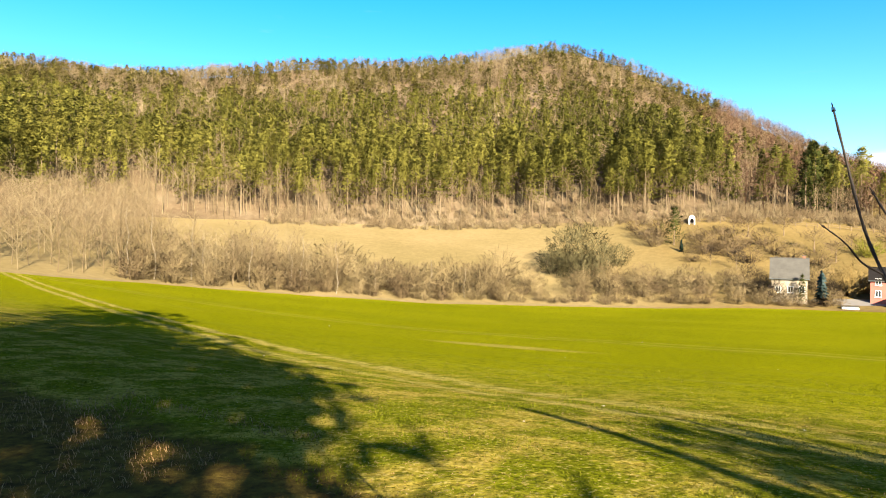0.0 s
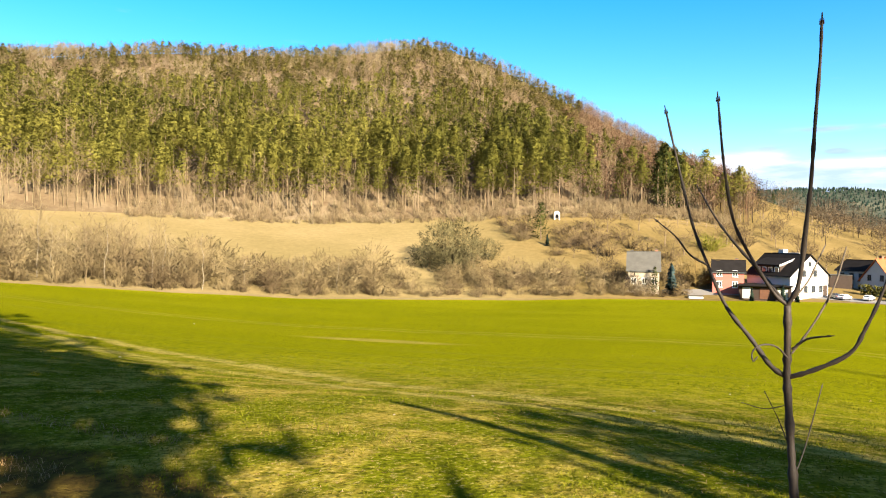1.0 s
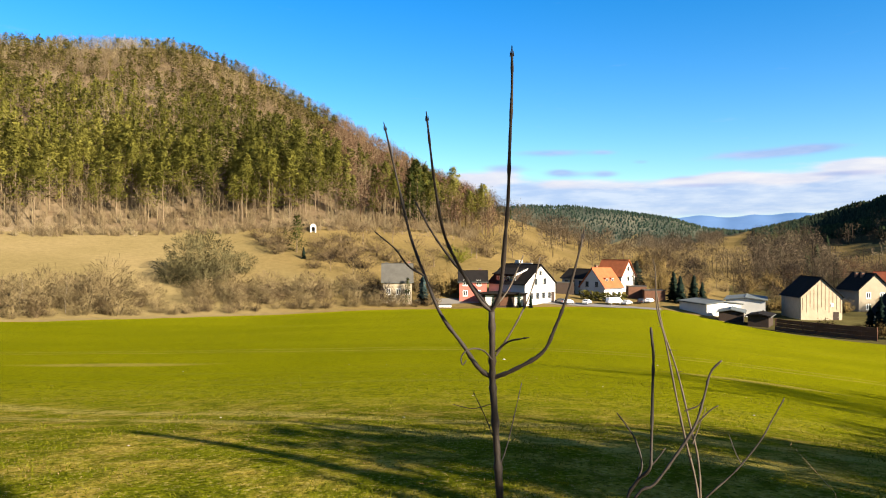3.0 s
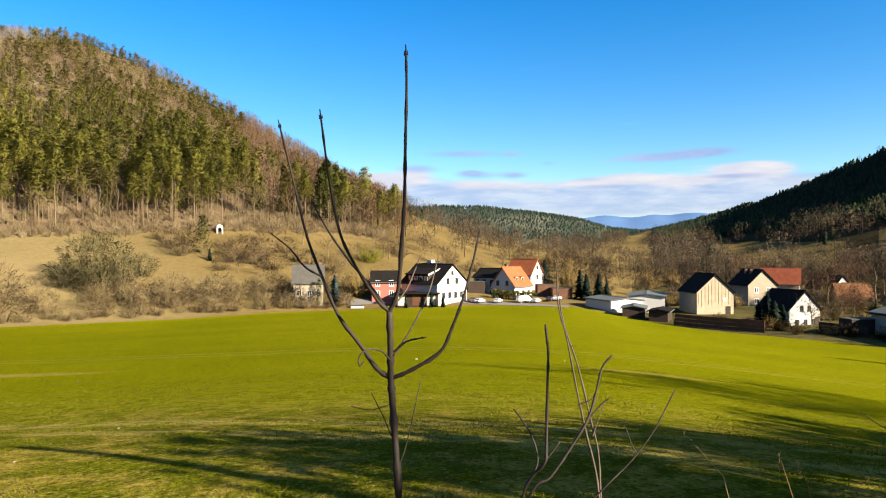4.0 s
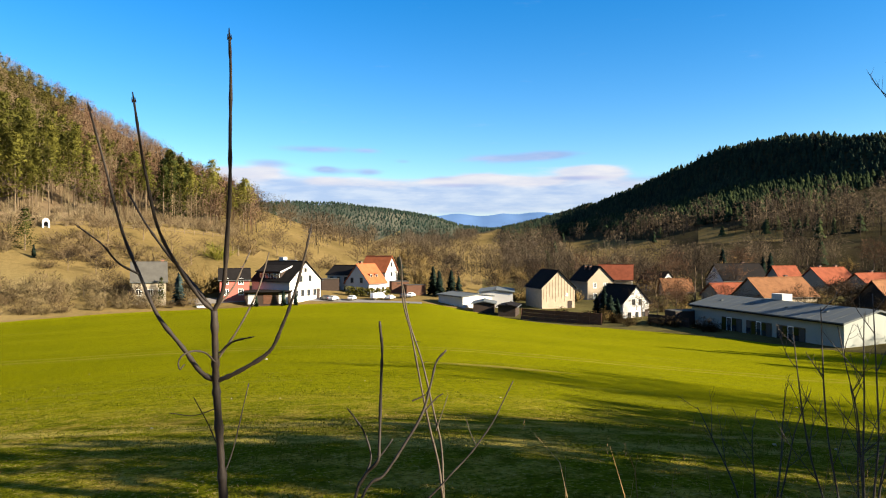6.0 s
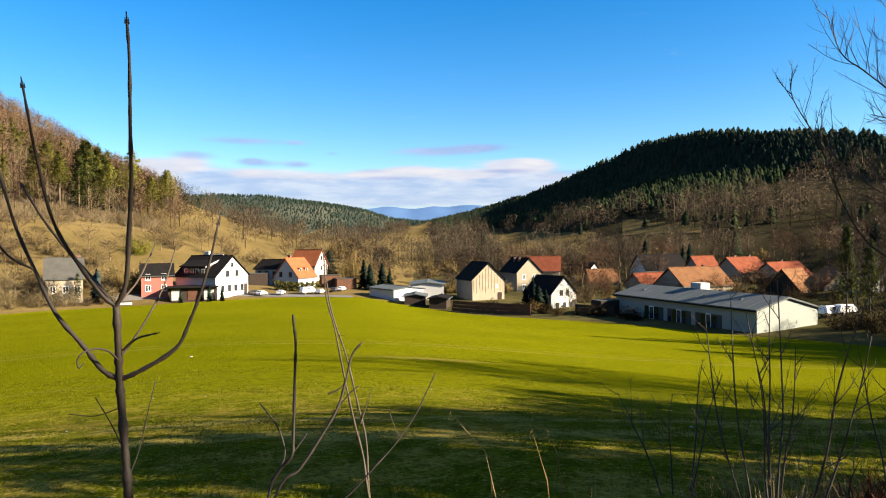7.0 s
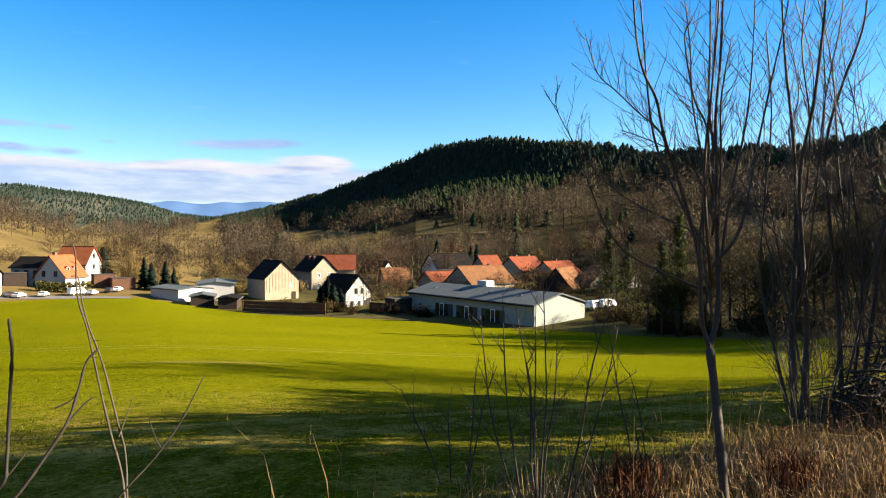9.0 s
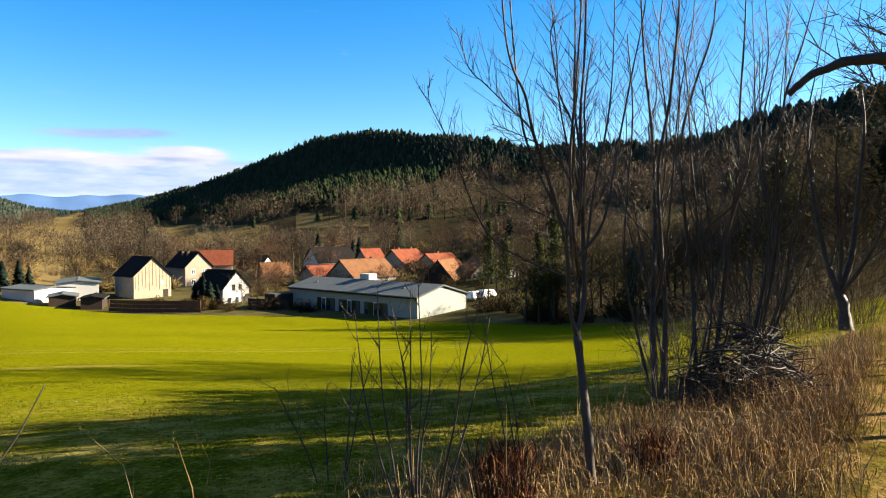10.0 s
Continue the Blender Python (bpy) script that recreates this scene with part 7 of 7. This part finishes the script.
def shrub_clump(label, x, y, stems, h, seed, mat="bark", wide=0.015, lean_=0.22):
    """A clump of upright leafless shoots."""
    g = np.random.default_rng(seed)
    z = ground_z(x, y)
    sh_ = thing("shrub", pose(x, y, z), label, "shrub")
    for k in range(stems):
        a = g.random() * 6.28
        lean = 0.4 * lean_ + lean_ * g.random()
        p = np.array([math.cos(a) * 0.10, math.sin(a) * 0.10, -0.08])
        hh = h * (0.6 + 0.45 * g.random())
        pts = [p]
        v = np.array([math.cos(a) * lean, math.sin(a) * lean, 1.0])
        for j in range(6):
            v = v + g.normal(size=3) * 0.06
            p = p + v / np.linalg.norm(v) * hh / 6
            pts.append(p)
        b = Build()
        line = smooth_line(pts, 3)
        tube(b, line, wide, wide * 0.33, 6, 0.1, g)
        st = part("stem", raw_mesh("stem", *b.done(), smooth=True), mat, sh_)
        t = Build()
        twigs_on(t, line[5:], g, int(3 + 1.6 * h), 0.38 if h < 3 else 0.6, 0.006, 2, 0.9)
        tagged(part("spray", raw_mesh("spray", *t.done()), mat, st), kind="stuff")


shrub_clump("clump of slim upright leafless stems on the verge", 4.25, 0.62, 9, 1.5, 3)
shrub_clump("small clump of bare shoots at the field edge", 4.9, 1.35, 4, 0.9, 4)
shrub_clump("thin bare shoots beside the tree", 5.5, 0.1, 3, 1.2, 6)
shrub_clump("thin bare shoots in dry grass", 7.6, -1.3, 7, 1.5, 8, "barkdark")
shrub_clump("bare shoots by the brushwood", 8.8, -2.6, 8, 1.9, 9, "barkdark")
shrub_clump("bare shoots behind the brushwood", 9.9, -2.9, 8, 2.2, 10, "barkdark")
shrub_clump("coppiced clump of tall straight leafless stems", 8.1, -1.5, 3, 4.3, 13, "barkdark", 0.028, 0.24)
shrub_clump("coppiced clump of slim straight stems by the brushwood", 8.9, -2.3, 4, 4.3, 14, "barkdark", 0.024, 0.28)
shrub_clump("coppiced clump of leaning leafless stems", 9.7, -2.5, 4, 4.4, 15, "barkdark", 0.026, 0.30)
shrub_clump("coppiced clump of thin stems at the field edge", 10.8, -3.0, 5, 4.2, 16, "barkdark", 0.024, 0.26)


def brush_pile():
    g = np.random.default_rng(12)
    b = Build()
    for k in range(600):
        a, r = g.random() * 6.28, g.random() ** 0.6
        c = np.array([math.cos(a) * r * 0.95, math.sin(a) * r * 0.6, 0.05 + (1 - r * r) * 0.95 * g.random()])
        d = g.normal(size=3)
        d[2] *= 0.55
        d /= np.linalg.norm(d)
        l = 0.25 + 0.55 * g.random()
        m = c + g.normal(size=3) * 0.08
        w = 0.012 + 0.022 * g.random() ** 3
        b.add(*prism(c - d * l / 2, m, w, w * 0.85, 4))
        b.add(*prism(m, c + d * l / 2, w * 0.85, w * 0.4, 4))
    x, y = 8.35, -2.25
    bp = thing("brush_pile", pose(x, y, ground_z(x, y), 0, 0, -55) @ Matrix.Scale(0.86, 4), "dark heap of cut brushwood between the trees", "brushwood")
    tagged(part("brushwood", raw_mesh("brushwood", *b.done()), "deadwood", bp), kind="stuff")
    for k, (lx, lz, t) in enumerate(((-0.15, 0.50, 8), (0.12, 0.44, -14))):
        lg = Build()
        tube(lg, smooth_line([(lx - 0.14, -0.58, lz), (lx, -0.60, lz - 0.03), (lx + 0.15, -0.57, lz - 0.05 + t * 0.003)], 4), 0.022, 0.016, 8, 0, g)
        part("pale_branch", raw_mesh("pale_branch", *lg.done(), smooth=True), "palestem", bp, "pale split branch")


brush_pile()


def on_verge(u, s):
    return u * VN[0] + s * VT[0], u * VN[1] + s * VT[1]


def blades(g, x, y, h, w, lean, n_seg=1):
    """Grass blades as slim bent triangles: arrays of points and faces."""
    n = len(x)
    z = height(x, y)
    a = g.random(n) * 2 * np.pi
    la = g.random(n) * 2 * np.pi
    base = np.stack([x, y, z - 0.01], -1)
    side = np.stack([np.cos(a), np.sin(a), np.zeros(n)], -1) * (w * 0.5)[:, None]
    le = np.stack([np.cos(la), np.sin(la), np.zeros(n)], -1) * (h * lean)[:, None]
    mid = base + le * 0.35 + np.stack([np.zeros(n)] * 2 + [h * 0.6], -1)
    tip = base + le + np.stack([np.zeros(n)] * 2 + [h * (1 - 0.35 * lean)], -1)
    v = np.stack([base - side, base + side, mid + side * 0.75, mid - side * 0.75, tip], 1).reshape(-1, 3)
    o = (np.arange(n) * 5)[:, None, None]
    f = (np.array([[0, 1, 2], [0, 2, 3], [3, 2, 4]])[None] + o).reshape(-1, 3)
    return v, f


def grasses():
    g = np.random.default_rng(21)
    # tall dry grass on the verge
    n = 52000
    u, s = 1.45 + 2.35 * g.random(n), 2.2 + 17.0 * g.random(n) ** 1.3
    dens = np.clip((s - 2.2) / 2.2, 0.06, 1) * np.clip((3.9 - u) / 0.5, 0.1, 1)
    k = g.random(n) < dens
    k &= u > 1.5 + 0.215 * np.clip(s - 5.2, 0, None)
    u, s = u[k], s[k]
    x, y = on_verge(u + 0.15 * g.normal(size=len(u)), s)
    h = (0.10 + 0.42 * g.random(len(u)) ** 1.8) * (0.75 + 0.45 * waves(x, y, 0.5)) * np.clip(0.6 + (s - 3) * 0.1, 0.5, 1.1)
    v, f = blades(g, x, y, h, 0.004 + 0.004 * g.random(len(u)), 0.25 + 1.1 * g.random(len(u)) ** 1.5)
    tone = np.repeat(np.clip(0.45 + 0.3 * g.normal(size=len(u)) + 0.3 * waves(x, y, 0.8) + 0.25 * np.clip((s - 6) / 6, 0, 1), 0, 1), 5)
    tagged(part("dry_grass", raw_mesh("dry_grass", v, f, tone), "drygrass"), "tangled brown dry grass on the verge", "grass", kind="stuff")
    # seeding stalks
    n = 220
    u, s = 2.6 + 1.5 * g.random(n), 1.4 + 11 * g.random(n)
    x, y = on_verge(u, s)
    h = 0.35 + 0.5 * g.random(n)
    v, f = blades(g, x, y, h, 0.004 + 0.003 * g.random(n), 0.1 + 0.3 * g.random(n))
    tips = v.reshape(-1, 5, 3)[:, 4]
    sv, sf = [], []
    for p in tips:
        for _ in range(7):
            q = p - (0, 0, 0.13 * g.random())
            e = g.normal(size=3) * 0.0024
            sv.append([q, q + e, q + e * 0.4 + (0.010 * g.normal(), 0.010 * g.normal(), 0.022)])
    sv = np.array(sv).reshape(-1, 3)
    f2 = np.arange(len(sv)).reshape(-1, 3) + len(v)
    tagged(part("seed_stalks", raw_mesh("seed_stalks", np.vstack([v, sv]), np.vstack([f, f2]), np.full(len(v) + len(sv), 0.15)), "drygrass"), "pale dry seed stalks standing on the verge", "grass", kind="stuff")
    # rusty dock
    n = 700
    c = np.array([(2.75, 3.5), (3.2, 4.0), (2.6, 5.0)])
    w = g.integers(0, len(c), n)
    x, y = on_verge(c[w, 0] + 0.09 * g.normal(size=n), c[w, 1] + 0.12 * g.normal(size=n))
    v, f = blades(g, x, y, 0.15 + 0.3 * g.random(n), 0.006 + 0.006 * g.random(n), 0.2 + 0.3 * g.random(n))
    tagged(part("dock_stalks", raw_mesh("dock_stalks", v, f, np.repeat(g.random(n), 5)), "redweed"), "rusty red dead dock stalks in the dry grass", "weed", kind="stuff")
    # dry tufts at the other end of the verge
    n = 9000
    u, s = 1.8 + 2.6 * g.random(n), -4.5 - 9.0 * g.random(n)
    x, y = on_verge(u, s)
    k = waves(x, y, 0.9) > -0.25 + 0.5 * (u > 3.4)
    x, y = x[k], y[k]
    v, f = blades(g, x, y, 0.03 + 0.06 * g.random(len(x)), 0.004 + 0.003 * g.random(len(x)), 0.4 + 0.8 * g.random(len(x)))
    tagged(part("dry_grass", raw_mesh("dry_grass", v, f, np.repeat(g.random(len(x)) * 0.45, 5)), "drygrass"), "short dry grass tufts beside the field", "grass", kind="stuff")
    # green blades in the near field
    n = 150000
    az, d = -38 + 152 * g.random(n), 3.2 + 17 * g.random(n) ** 1.35
    x, y = d * np.sin(np.radians(az)), d * np.cos(np.radians(az))
    u = x * VN[0] + y * VN[1]
    pat = waves(x, y, 0.35) + 0.7 * waves(x + 3, y, 1.1)
    k = (u > 3.3) & (g.random(n) < np.clip(0.5 + 0.8 * pat, 0.04, 1))
    x, y, d, pat = x[k], y[k], d[k], pat[k]
    h = (0.018 + 0.036 * g.random(len(x)) ** 1.5) * (1 + 0.35 * pat)
    v, f = blades(g, x, y, h, (0.003 + 0.003 * g.random(len(x))) * (1 + d / 14), 0.5 + 1.0 * g.random(len(x)))
    tone = np.clip(0.45 + 0.25 * g.normal(size=len(x)) - 0.15 * pat, 0, 1)
    tagged(part("field_grass", raw_mesh("field_grass", v, f, np.repeat(tone, 5)), "blade"), "short green wheat blades in the near field", "grass", kind="stuff")
    # straw litter
    n = 34000
    az, d = -38 + 152 * g.random(n), 3.6 + 16 * g.random(n) ** 1.5
    x, y = d * np.sin(np.radians(az)), d * np.cos(np.radians(az))
    u = x * VN[0] + y * VN[1]
    k = (u > 3.3) & (waves(x + 2, y, 0.8) > -0.1)
    x, y = x[k], y[k]
    v, f = blades(g, x, y, 0.012 + 0.025 * g.random(len(x)), 0.003 + 0.003 * g.random(len(x)), 1.2 + 1.4 * g.random(len(x)))
    tagged(part("straw", raw_mesh("straw", v, f, np.repeat(0.2 + 0.5 * g.random(len(x)), 5)), "drygrass"), "pale straw lying among the blades", "straw", kind="stuff")
    # stones turned up by the plough
    b = Build()
    ico = bmesh.new()
    bmesh.ops.create_icosphere(ico, subdivisions=1, radius=1.0)
    iv = np.array([q.co[:] for q in ico.verts])
    fi = np.array([[q.index for q in fc.verts] for fc in ico.faces])
    ico.free()
    for k in range(50):
        az, d = -36 + 150 * g.random(), 7.5 + 45 * g.random() ** 1.3
        x, y = polar(az, d)
        if x * VN[0] + y * VN[1] < 3.8:
            continue
        r = (0.008 + 0.024 * g.random() ** 3) * (1 + d / 60)
        b.add(iv * (1 + 0.25 * g.normal(size=(len(iv), 1))) * np.array([r * (1 + g.random()), r, r * 0.55]) + (x, y, ground_z(x, y) + r * 0.3), fi)
    tagged(part("field_stones", raw_mesh("field_stones", *b.done()), "stone"), "pale limestone pieces scattered on the field", "stones", kind="stuff")


grasses()
